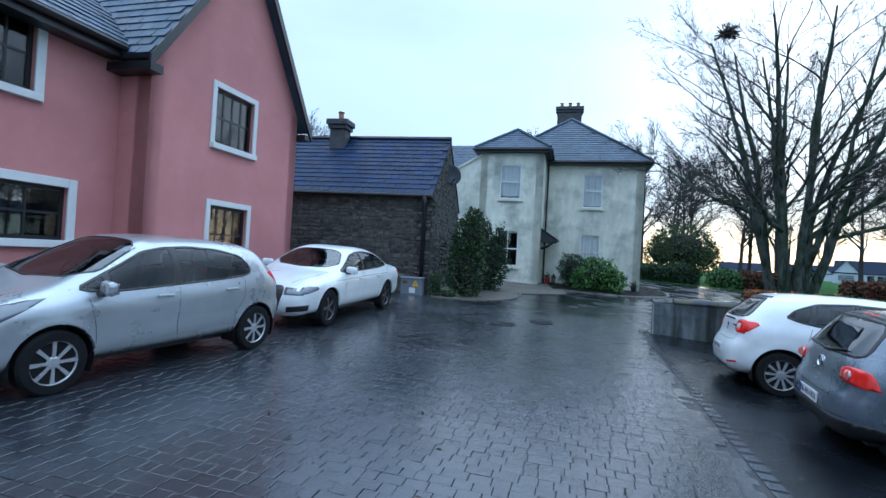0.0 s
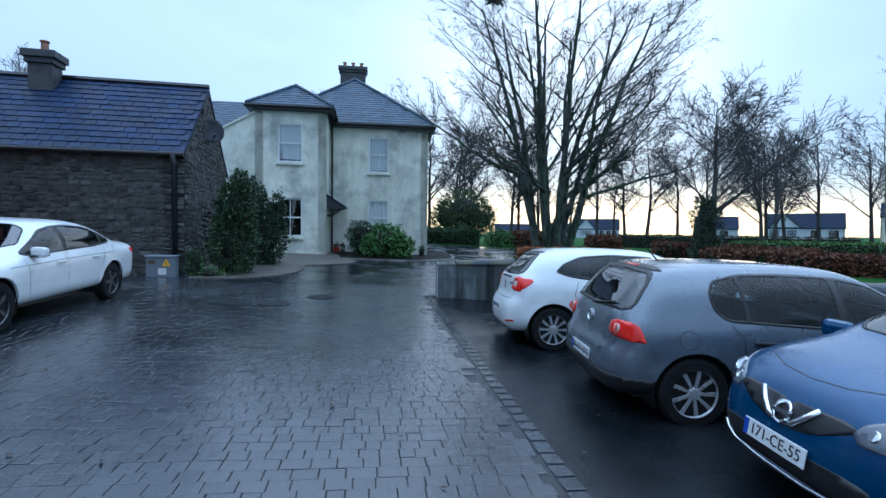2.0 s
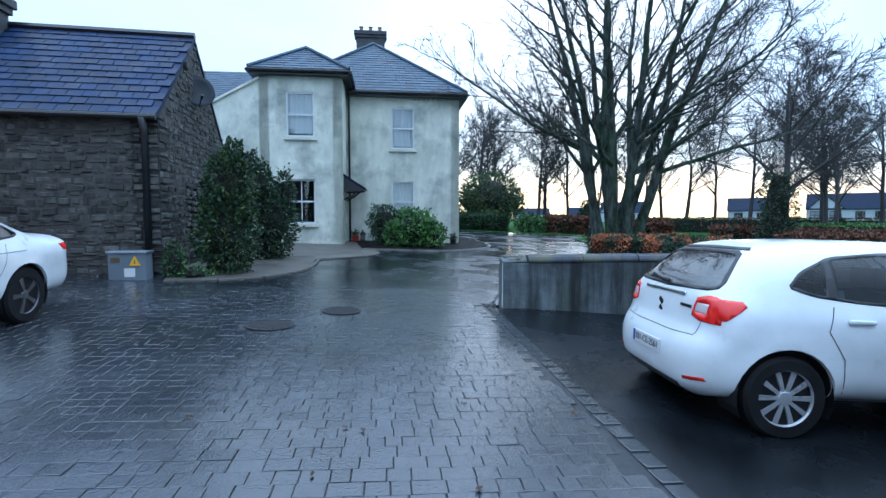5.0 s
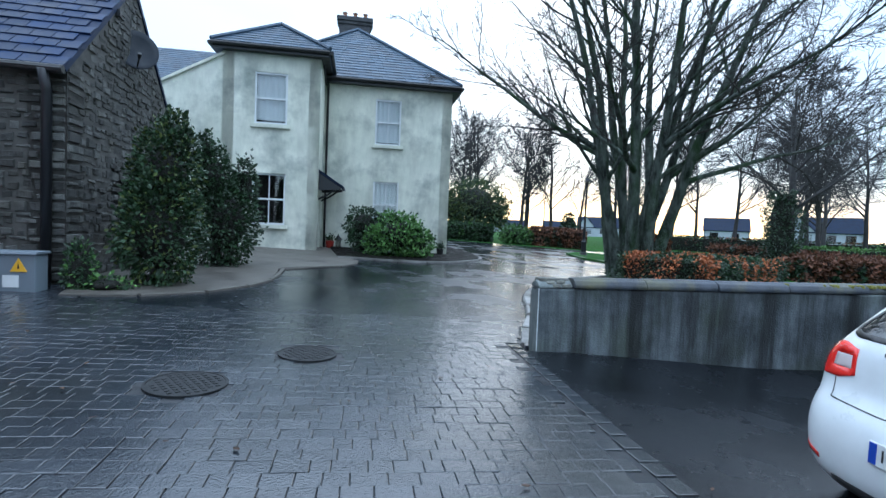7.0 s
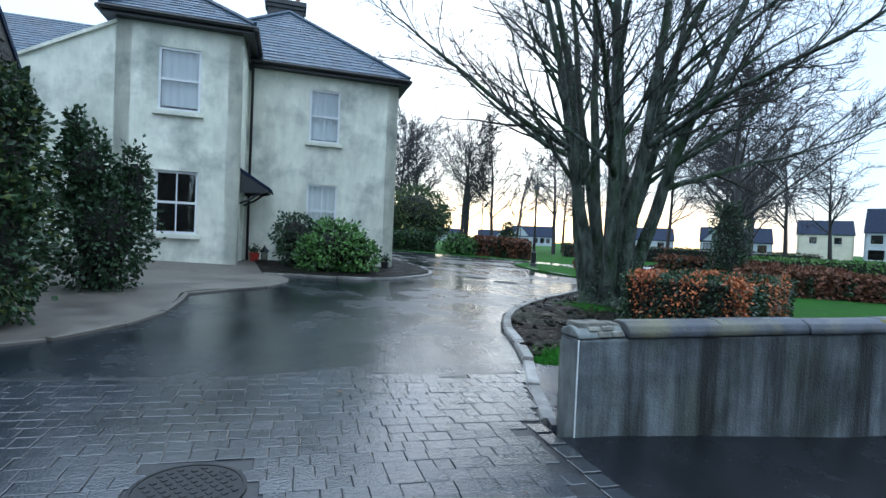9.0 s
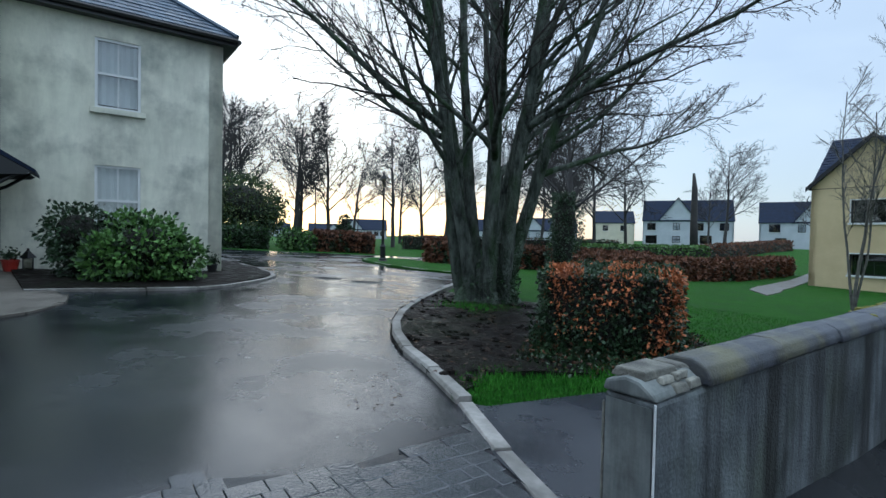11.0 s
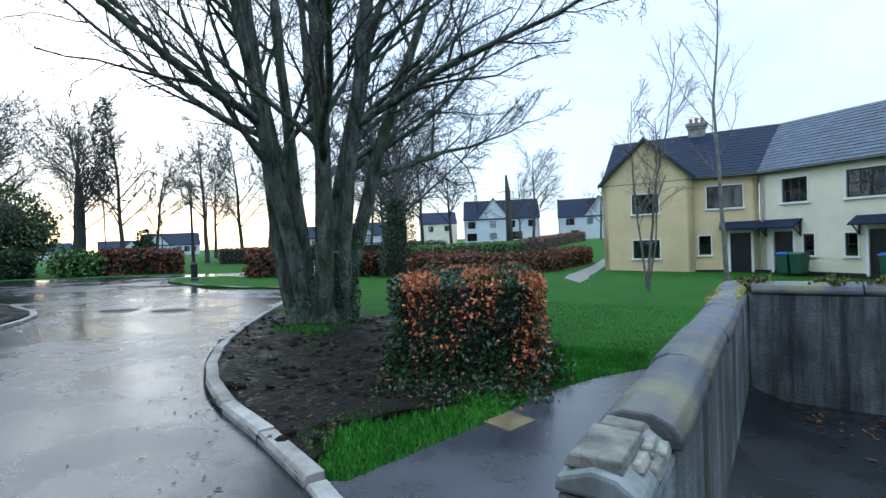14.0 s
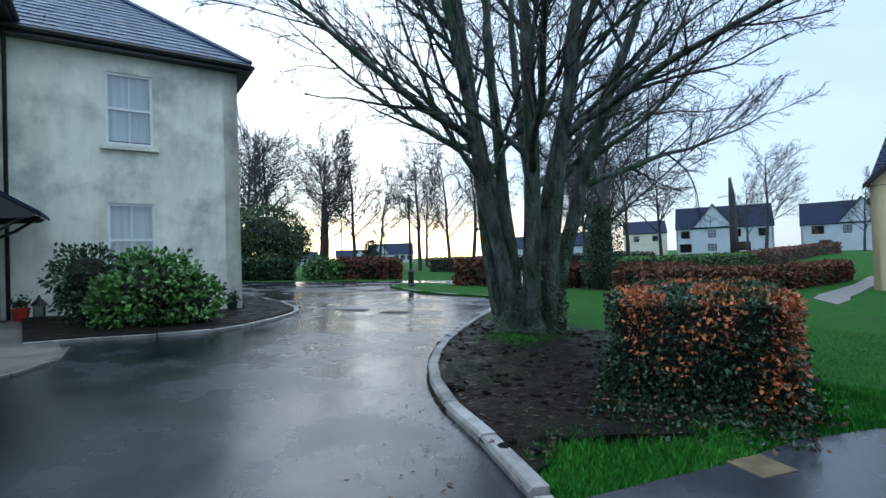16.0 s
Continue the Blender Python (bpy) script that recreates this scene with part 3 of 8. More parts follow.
def window(parent, m, w, h, frame_mat, cols=2, rows=2, sill=0.10, surround=0.0, set_in=0.07, bar=0.03, edge=0.06, blind=0.0, sash=True, sill_mat=None, room=1.2):
    """A window in an opening w by h whose lower middle is m: a frame with glazing bars, panes, a sill, a plaster
    surround, behind it a room box with its dimness painted near-black.
    """
    s = Shape()
    y0, y1 = set_in, set_in + 0.06
    for a, b in (((-w / 2, y0, 0), (-w / 2 + edge, y1, h)), ((w / 2 - edge, y0, 0), (w / 2, y1, h)), ((-w / 2 + edge, y0, 0), (w / 2 - edge, y1, edge)), ((-w / 2 + edge, y0, h - edge), (w / 2 - edge, y1, h))):
        s.box(a, b, frame_mat)
    iw, ih = w - 2 * edge, h - 2 * edge
    if sash:
        s.box((-w / 2 + edge, y0 - 0.012, h / 2 - 0.03), (w / 2 - edge, y1 - 0.01, h / 2 + 0.03), frame_mat)
    for i in range(1, cols):
        x = -iw / 2 + iw * i / cols
        s.box((x - bar / 2, y0 + 0.012, edge), (x + bar / 2, y1 - 0.012, h - edge), frame_mat)
    for j in range(1, rows):
        z = edge + ih * j / rows
        if sash and abs(z - h / 2) < 0.05:
            continue
        s.box((-iw / 2, y0 + 0.014, z - bar / 2), (iw / 2, y1 - 0.014, z + bar / 2), frame_mat)
    win = s.ob("window", parent, m)
    g = Shape().box((-iw / 2, y0 + 0.026, edge), (iw / 2, y0 + 0.032, h - edge), M["pane"]).ob("pane", win)
    g.visible_shadow = False
    # box behind the pane, painted near-black for the unlit room
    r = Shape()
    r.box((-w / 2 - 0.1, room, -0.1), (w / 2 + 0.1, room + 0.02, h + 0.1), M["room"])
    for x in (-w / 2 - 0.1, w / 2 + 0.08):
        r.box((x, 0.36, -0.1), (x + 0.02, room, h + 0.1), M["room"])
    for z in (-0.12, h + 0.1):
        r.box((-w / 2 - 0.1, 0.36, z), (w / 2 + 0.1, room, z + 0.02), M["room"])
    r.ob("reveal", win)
    if blind:
        b = Shape()
        n = 10
        for i in range(n):
            x0, x1 = -iw / 2 + iw * i / n, -iw / 2 + iw * (i + 1) / n
            o = 0.015 * (-1) ** i
            b.face([(x0, y1 + 0.03 + o, h - edge - ih * blind), (x1, y1 + 0.03 - o, h - edge - ih * blind), (x1, y1 + 0.03 - o, h - edge), (x0, y1 + 0.03 + o, h - edge)], M["curtain"])
        b.ob("curtain", win)
    if sill:
        Shape().box((-w / 2 - 0.1, -0.09, -sill), (w / 2 + 0.1, set_in + 0.02, 0), sill_mat or M["surround"]).ob("sill", win, bevel=0.01)
    if surround:
        t = Shape()
        for a, b in (((-w / 2 - surround, -0.03, -sill), (-w / 2, 0.005, h + surround)), ((w / 2, -0.03, -sill), (w / 2 + surround, 0.005, h + surround)), ((-w / 2, -0.03, h), (w / 2, 0.005, h + surround))):
            t.box(a, b, M["surround"])
        t.ob("surround", win, bevel=0.006)
    return win


def slates(s, a, b, c, d, mat, course=0.26, width=0.3, lift=0.03, rng=random):
    """Lapped slates on the slope a (eave left), b (eave right), c (ridge right), d (ridge left)."""
    a, b, c, d = Vector(a), Vector(b), Vector(c), Vector(d)
    nrm = (b - a).cross(d - a if (d - a).length > 0.01 else c - a).normalized()
    if nrm.z < 0:
        nrm = -nrm
    rows = max(1, round(((a + b) / 2 - (c + d) / 2).length / course))
    up = ((c + d) / 2 - (a + b) / 2).normalized()
    for r in range(rows):
        t0, t1 = r / rows, (r + 1) / rows
        l0, r0, l1, r1 = a.lerp(d, t0), b.lerp(c, t0), a.lerp(d, t1), b.lerp(c, t1)
        n = max(1, round((r0 - l0).length / width))
        off = 0.5 * (r % 2)
        for i in range(n + 1):
            k0, k1 = max(0.0, (i - off) / n), min(1.0, (i + 1 - off) / n)
            if k1 - k0 < 0.02:
                continue
            h = lift + rng.uniform(-0.004, 0.006)
            g = 0.006 / max(0.2, (r0 - l0).length)
            p = [l0.lerp(r0, k0 + g), l0.lerp(r0, k1 - g), l1.lerp(r1, min(1, k1 - g)), l1.lerp(r1, k0 + g)]
            top = [p[0] + nrm * h, p[1] + nrm * h, p[2] + nrm * 0.012, p[3] + nrm * 0.012]
            s.face(top, mat)
            s.face([p[0] - nrm * 0.002, p[1] - nrm * 0.002, top[1], top[0]], mat)
            s.face([p[1], p[2], top[2], top[1]], mat)
            s.face([p[3], p[0], top[0], top[3]], mat)
    return s


def roof_slab(s, pts, mat, thick=0.08):
    pts = [Vector(p) for p in pts]
    n = (pts[1] - pts[0]).cross(pts[2] - pts[0]).normalized()
    n = n if n.z > 0 else -n
    s.prism([p - n * thick for p in pts], n * thick, mat)


def hip_roof(house, x0, x1, y0, y1, ze, zr, over, slate, back_gable=False, ridge_mat=None):
    """A hipped roof over a plan; the ridge runs along the longer side."""
    X0, X1, Y0, Y1 = x0 - over, x1 + over, y0 - over, y1 + over
    w = (X1 - X0) / 2
    ra, rb = Vector(((X0 + X1) / 2, Y0 + w, zr)), Vector(((X0 + X1) / 2, Y1 - (0 if back_gable else w), zr))
    A, B, C, D = Vector((X0, Y0, ze)), Vector((X1, Y0, ze)), Vector((X1, Y1, ze)), Vector((X0, Y1, ze))
    s, t = Shape(), Shape()
    for q in ((A, B, ra, ra), (B, C, rb, ra), (D, A, ra, rb), (C, D, rb, rb)):
        if back_gable and q[0] == C:
            continue
        roof_slab(t, q if q[2] != q[3] else q[:3], slate)
        slates(s, *q, slate)
    hips = [(A, ra), (B, ra), (ra, rb)] + ([] if back_gable else [(C, rb), (D, rb)])
    for p, q in hips:
        t.tube([p + Vector((0, 0, 0.05)), q + Vector((0, 0, 0.06))], 0.07, 6, ridge_mat or slate)
    roof = t.ob("roof", house)
    tagged(s.ob("slate_covering", roof), kind="stuff")
    e = Shape()
    e.box((X0 + 0.03, Y0 + 0.03, ze - 0.2), (X1 - 0.03, Y1 - 0.03, ze - 0.085), M["black_paint"])
    e.ob("eaves", house)
    g = Shape()
    for p, q in ((A, B), (B, C), (D, A)):
        d = (q - p).normalized()
        n = Vector((d.y, -d.x, 0))
        o = n * 0.05 - Vector((0, 0, 0.07))
        g.tube([p + o, q + o], 0.06, 8, M["black_plastic"])
    g.ob("gutter", house)
    return roof


def gable_roof(house, x0, x1, y0, y1, ze, zr, over, verge, slate, name="roof", gutters=True, cap=True):
    """A pitched roof whose ridge runs along x."""
    ym = (y0 + y1) / 2
    k = (zr - ze) / (ym - y0)
    Y0, Y1, zo = y0 - over, y1 + over, ze - over * k
    X0, X1 = x0 - verge, x1 + verge
    s, t = Shape(), Shape()
    for q in (((X0, Y0, zo), (X1, Y0, zo), (X1, ym, zr), (X0, ym, zr)), ((X1, Y1, zo), (X0, Y1, zo), (X0, ym, zr), (X1, ym, zr))):
        roof_slab(t, q, slate)
        slates(s, *q, slate)
    if cap:
        t.tube([(X0, ym, zr + 0.03), (X1, ym, zr + 0.03)], 0.09, 6, M["black_paint"])
    roof = t.ob(name, house)
    tagged(s.ob("slate_covering", roof), kind="stuff")
    if gutters:
        g = Shape()
        for y, sg in ((Y0, -1), (Y1, 1)):
            g.tube([(X0, y + sg * 0.04, zo - 0.05), (X1, y + sg * 0.04, zo - 0.05)], 0.06, 8, M["black_plastic"])
        g.ob("gutter", house)
    return roof


def pipe(house, pts, r=0.04, mat=None):
    return Shape().tube(pts, r, 8, mat or M["black_plastic"]).ob("downpipe", house, smooth=True)


def chimney(house, x, y, z0, z1, w, d, mat, pots):
    s = Shape().box((x - w / 2, y - d / 2, z0), (x + w / 2, y + d / 2, z1 - 0.35), mat)
    s.box((x - w / 2 - 0.06, y - d / 2 - 0.06, z1 - 0.35), (x + w / 2 + 0.06, y + d / 2 + 0.06, z1 - 0.2), mat)
    s.box((x - w / 2 - 0.12, y - d / 2 - 0.12, z1 - 0.2), (x + w / 2 + 0.12, y + d / 2 + 0.12, z1), mat)
    c = s.ob("chimney", house, bevel=0.015)
    for i in range(pots):
        px = x - w / 2 + w * (i + 0.5) / pots
        Shape().lathe([(0.12, 0), (0.10, 0.1), (0.09, 0.28), (0.12, 0.3), (0.12, 0.34), (0.08, 0.34)], 10, M["pot"], (px, y, z1)).ob("chimney_pot", c)
    return c


def house_at(name, x, y, z, rz, label):
    h = empty(name, pose(x, y, z, 0, 0, rz))
    return tagged(h, label, "house")


# ---- pale old house ----
def pale_house():
    zb = 0.12
    h = house_at("old_house", 9.72, 24.37, zb, ANG, "tall weathered off-white rendered house with hipped slate roofs")
    ze = 6.55                                   # eaves above its base
    W, BD, BW, BX = 7.4, 2.05, 3.03, -4.77      # main width, bay depth, bay width, bay's right side
    wu, wl = (-2.90, -1.94, 4.22, 5.92), (-2.90, -1.94, 1.12, 2.84)
    s = Shape()
    wall_panel(s, (BX, 0), (1, 0), -BX, -0.6, ze, 0.35, [(a - BX, b - BX, c, d) for a, b, c, d in (wu, wl)], M["white_render"])
    wall_panel(s, (0, 0), (0, 1), 9.0, -0.6, ze, 0.35, [], M["white_render"])
    wall_panel(s, (0, 9.0), (-1, 0), W, -0.6, ze, 0.35, [], M["white_render"])
    wall_panel(s, (-W, 9.0), (0, -1), 9.0, -0.6, ze, 0.35, [], M["white_render"])
    s.ob("wall", h)
    for o in (wu, wl):
        window(h, wall_frame((0, 0), (1, 0), (o[0] + o[1]) / 2, o[2]), o[1] - o[0], o[3] - o[2], M["white_paint"], 2, 2, sill=0.13, blind=0.97 if o is wu else 0.8, set_in=0.03, sill_mat=M["white_render"])
    # projecting bay
    b0 = (BX - BW, -BD)
    b1, b2 = (0.98, 2.0, 4.33, 5.98), (0.96, 2.0, 1.08, 2.75)
    s = Shape()
    wall_panel(s, b0, (1, 0), BW, -0.6, ze + 0.2, 0.35, [b1, b2], M["white_render"])
    dr = (0.5, 1.45, -0.6, 2.15)
    wall_panel(s, (BX, -BD), (0, 1), BD, -0.6, ze + 0.2, 0.35, [dr], M["white_render"])
    wall_panel(s, (BX - BW, 0), (0, -1), BD, -0.6, ze + 0.2, 0.35, [], M["white_render"])
    s.ob("wall", h)
    window(h, wall_frame(b0, (1, 0), (b1[0] + b1[1]) / 2, b1[2]), b1[1] - b1[0], b1[3] - b1[2], M["white_paint"], 1, 2, sill=0.13, blind=0.95, set_in=0.03, sill_mat=M["white_render"])
    window(h, wall_frame(b0, (1, 0), (b2[0] + b2[1]) / 2, b2[2]), b2[1] - b2[0], b2[3] - b2[2], M["white_paint"], 2, 2, sill=0.13, sill_mat=M["white_render"])
    d = Shape().box((BX - 0.14, -BD + 0.5, -0.1), (BX - 0.09, -BD + 1.45, 2.15), M["white_paint"])
    for z in (0.25, 1.2):
        for y in (0.6, 1.02):
            d.box((BX - 0.09, -BD + y, z), (BX - 0.075, -BD + y + 0.34, z + 0.75), M["white_paint"])
    d.ob("door", h)
    p = Shape()                                  # slated lean-to over the door
    p.prism([(BX, -BD + 0.25, 3.0), (BX + 0.85, -BD + 0.25, 2.45), (BX + 0.85, -BD + 0.25, 2.38), (BX, -BD + 0.25, 2.9)], (0, 1.5, 0), M["slate_far"])
    for y in (0.28, 1.67):
        p.prism([(BX + 0.01, -BD + y, 2.88), (BX + 0.78, -BD + y, 2.40), (BX + 0.70, -BD + y, 2.34), (BX + 0.01, -BD + y, 2.30)], (0, 0.04, 0), M["black_paint"])
    for y in (0.35, 1.6):
        p.tube([(BX, -BD + y, 2.0), (BX + 0.3, -BD + y, 2.15), (BX + 0.7, -BD + y, 2.46)], 0.035, 6, M["black_paint"])
    p.ob("porch_canopy", h)
    hip_roof(h, -W, 0, 0, 9.0, ze, ze + 3.2, 0.3, M["slate"])
    hip_roof(h, BX - BW, BX, -BD, 2.2, ze + 0.2, ze + 1.5, 0.3, M["slate"], back_gable=True)
    # return building behind, with a lower verge to the yard
    s = Shape()
    x0, x1, zz = -12.6, BX - BW + 0.002, 4.1
    wall_panel(s, (x0, -BD + 0.02), (1, 0), x1 - x0, -0.6, zz, 0.35, [], M["white_render"])
    s.prism([(x1 - 4.2, -BD + 0.02, zz), (x1, -BD + 0.02, zz), (x1, -BD + 0.02, 6.5)], (0, 0.35, 0), M["white_render"])
    wall_panel(s, (x0, 6), (0, -1), 6 + BD - 0.02, -0.6, zz, 0.35, [], M["white_render"])
    s.ob("wall", h)
    r, rs = Shape(), Shape()
    q = ((x1 - 4.6, -BD - 0.05, 3.95), (x1, -BD - 0.05, 6.5), (x1, -BD + 0.45, 6.5), (x1 - 4.6, -BD + 0.45, 3.95))
    roof_slab(r, q, M["white_render"])
    q = ((-14.0, -BD + 0.4, 4.7), (x1 + 0.5, -BD + 0.4, 4.7), (x1 + 0.5, 4.0, 8.3), (-14.0, 4.0, 8.3))
    roof_slab(r, q, M["slate"])
    slates(rs, *q, M["slate"])
    roof_slab(r, ((-14.0, 8.6, 4.7), (x1 + 0.5, 8.6, 4.7), (x1 + 0.5, 4.0, 8.3), (-14.0, 4.0, 8.3)), M["slate"])
    roof = r.ob("roof", h)
    tagged(rs.ob("slate_covering", roof), kind="stuff")
    chimney(h, -3.9, 6.6, ze + 2.2, ze + 4.75, 1.5, 0.8, M["brick_dark"], 3)
    pipe(h, [(BX + 0.12, -0.3, ze - 0.1), (BX + 0.12, -0.08, ze - 0.35), (BX + 0.12, -0.08, -0.1)])
    pipe(h, [(BX + 0.08, -BD + 0.3, ze - 0.1), (BX + 0.05, -0.15, ze - 0.3)], 0.03)
    return h


pale_house()


# ---- stone outbuilding ----
def stone_barn():
    h = house_at("stone_outbuilding", -0.42, 15.76, 0.18, ANG + 3.5, "rubble limestone outbuilding with a blue slate roof")
    L, D, ze, zr = 11.5, 4.9, 3.28, 5.5
    s = Shape()
    wall_panel(s, (-L, 0), (1, 0), L, -0.6, ze, 0.5, [], M["mortar"])
    wall_panel(s, (0, 0), (0, 1), D, -0.6, ze, 0.5, [(1.55, 2.75, -0.6, 2.0)], M["mortar"])
    wall_panel(s, (0, D), (-1, 0), L, -0.6, ze, 0.5, [], M["mortar"])
    wall_panel(s, (-L, D), (0, -1), D, -0.6, ze, 0.5, [], M["mortar"])
    for x in (-0.5, -L):
        s.prism([(x, 0, ze), (x, D, ze), (x, D / 2, zr)], (0.5, 0, 0), M["mortar"])
    w = s.ob("wall", h)
    dr = Shape().box((-0.35, 1.55, -0.4), (-0.28, 2.75, 2.0), M["black_paint"])
    dr.ob("door", h)
    gable_roof(h, -L, 0.0, 0, D, ze + 0.08, zr + 0.08, 0.14, 0.03, M["slate_barn"])
    pipe(h, [(-0.22, -0.2, ze - 0.1), (-0.22, -0.08, ze - 0.4), (-0.22, -0.08, -0.2)], 0.07, M["black_paint"])
    chimney(h, -4.2, D / 2 - 0.3, zr - 0.6, zr + 0.68, 0.6, 0.55, M["brick_dark"], 1)
    return h, w


barn, barn_wall = stone_barn()


# ---- pink house ----
def pink_house():
    h = house_at("pink_house", -5.27, 8.66, 0.1, ANG + 90, "two-storey pink rendered house with white window surrounds")
    # local x runs along the yard face, away from the street; y runs into the house
    G, ze = 4.7, 4.85
    rise = 3.3
    wu, wl = (1.62, 2.86, 3.47, 4.63), (1.62, 2.82, 0.98, 2.18)
    s = Shape()
    wall_panel(s, (0, 0), (1, 0), G, -0.6, ze, 0.3, [wu, wl], M["pink"])
    s.prism([(0, 0, ze), (G, 0, ze), (G / 2, 0, ze + rise)], (0, 0.3, 0), M["pink"])
    wall_panel(s, (0, 0.66), (0, -1), 0.66, -0.6, ze, 0.3, [], M["pink"])
    wall_panel(s, (G, 0), (0, 1), 8.0, -0.6, ze, 0.3, [], M["pink"])
    wall_panel(s, (G, 8), (-1, 0), G + 8, -0.6, ze, 0.3, [], M["pink"])
    a0 = -9.5
    lo = [(6.75, 8.05, 3.5, 4.64), (6.5, 8.67, 1.3, 2.15), (2.2, 3.5, 3.5, 4.64), (1.8, 3.9, 1.3, 2.15)]
    wall_panel(s, (a0, 0.66), (1, 0), 9.5, -0.6, ze, 0.3, lo, M["pink"])
    wall_panel(s, (a0, 8), (0, -1), 7.34, -0.6, ze, 0.3, [], M["pink"])
    s.ob("wall", h)
    for o, c in ((wu, 4), (wl, 4)):
        window(h, wall_frame((0, 0), (1, 0), (o[0] + o[1]) / 2, o[2]), o[1] - o[0], o[3] - o[2], M["black_paint"], c, 2, sill=0.12, surround=0.12, sash=False, bar=0.035)
    for o in lo:
        window(h, wall_frame((a0, 0.66), (1, 0), (o[0] + o[1]) / 2, o[2]), o[1] - o[0], o[3] - o[2], M["black_paint"], 4, 2, sill=0.12, surround=0.14, sash=False, bar=0.035)
    # gabled cross wing: ridge runs into the house
    r, rs = Shape(), Shape()
    k, ov, vg = rise / (G / 2), 0.3, 0.25
    for q in (((-ov, -vg, ze - ov * k), (G / 2, -vg, ze + rise), (G / 2, 9, ze + rise), (-ov, 9, ze - ov * k)), ((G + ov, -vg, ze - ov * k), (G / 2, -vg, ze + rise), (G / 2, 9, ze + rise), (G + ov, 9, ze - ov * k))):
        q = [Vector(p) + Vector((0, 0, 0.1)) for p in q]
        roof_slab(r, q, M["slate"])
        slates(rs, q[0], q[3], q[2], q[1], M["slate"])
    for x in (-ov, G + ov):
        r.prism([(x, -vg - 0.03, ze - ov * k - 0.16), (G / 2, -vg - 0.03, ze + rise - 0.12), (G / 2, -vg - 0.03, ze + rise + 0.14), (x, -vg - 0.03, ze - ov * k + 0.1)], (0, 0.05, 0), M["black_paint"])
    for x in (-ov, G + ov - 0.3):
        r.box((x, -vg, ze - ov * k - 0.16), (x + 0.3, 8.6, ze - ov * k - 0.02), M["black_paint"])
    roof = r.ob("roof", h)
    tagged(rs.ob("slate_covering", roof), kind="stuff")
    # main range: ridge along the yard
    r, rs = Shape(), Shape()
    q = [Vector(p) for p in ((a0, 0.66 - 0.35, ze - 0.15), (0.6, 0.66 - 0.35, ze - 0.15), (0.6, 4.3, ze + 2.9), (a0, 4.3, ze + 2.9))]
    roof_slab(r, q, M["slate"])
    slates(rs, *q, M["slate"])
    q = [Vector(p) for p in ((0.6, 8.3, ze - 0.15), (a0, 8.3, ze - 0.15), (a0, 4.3, ze + 2.9), (0.6, 4.3, ze + 2.9))]
    roof_slab(r, q, M["slate"])
    roof = r.ob("roof", h)
    tagged(rs.ob("slate_covering", roof), kind="stuff")
    e = Shape().box((a0, 0.33, ze - 0.38), (-0.31, 0.655, ze - 0.25), M["black_paint"])
    e.tube([(a0, 0.25, ze - 0.22), (-0.3, 0.25, ze - 0.22)], 0.06, 8, M["black_plastic"])
    e.ob("eaves", h)
    return h


pink_house()


# ---- boundary wall round the parking bays ----
M["end_render"] = surface("smooth_cement_end", (0.10, 0.115, 0.115), (0.21, 0.23, 0.22), 2.2, (0.6, 0.85), 60, 0.4, 0.004, stain=(0.04, 0.05, 0.05), stain_scale=2.5, stain_amount=0.8, streak=(6.0, 0.15, 0.6, 1.2))
M["end_stone"] = surface("broken_brick_and_stone", (0.045, 0.045, 0.04), (0.20, 0.20, 0.17), 8, (0.6, 0.9), 60, 0.8, 0.01, vary=0.4)
M["bead"] = surface("pale_corner_bead", (0.45, 0.48, 0.48), (0.68, 0.70, 0.70), 9, (0.5, 0.7), 60, 0.2, 0.002)


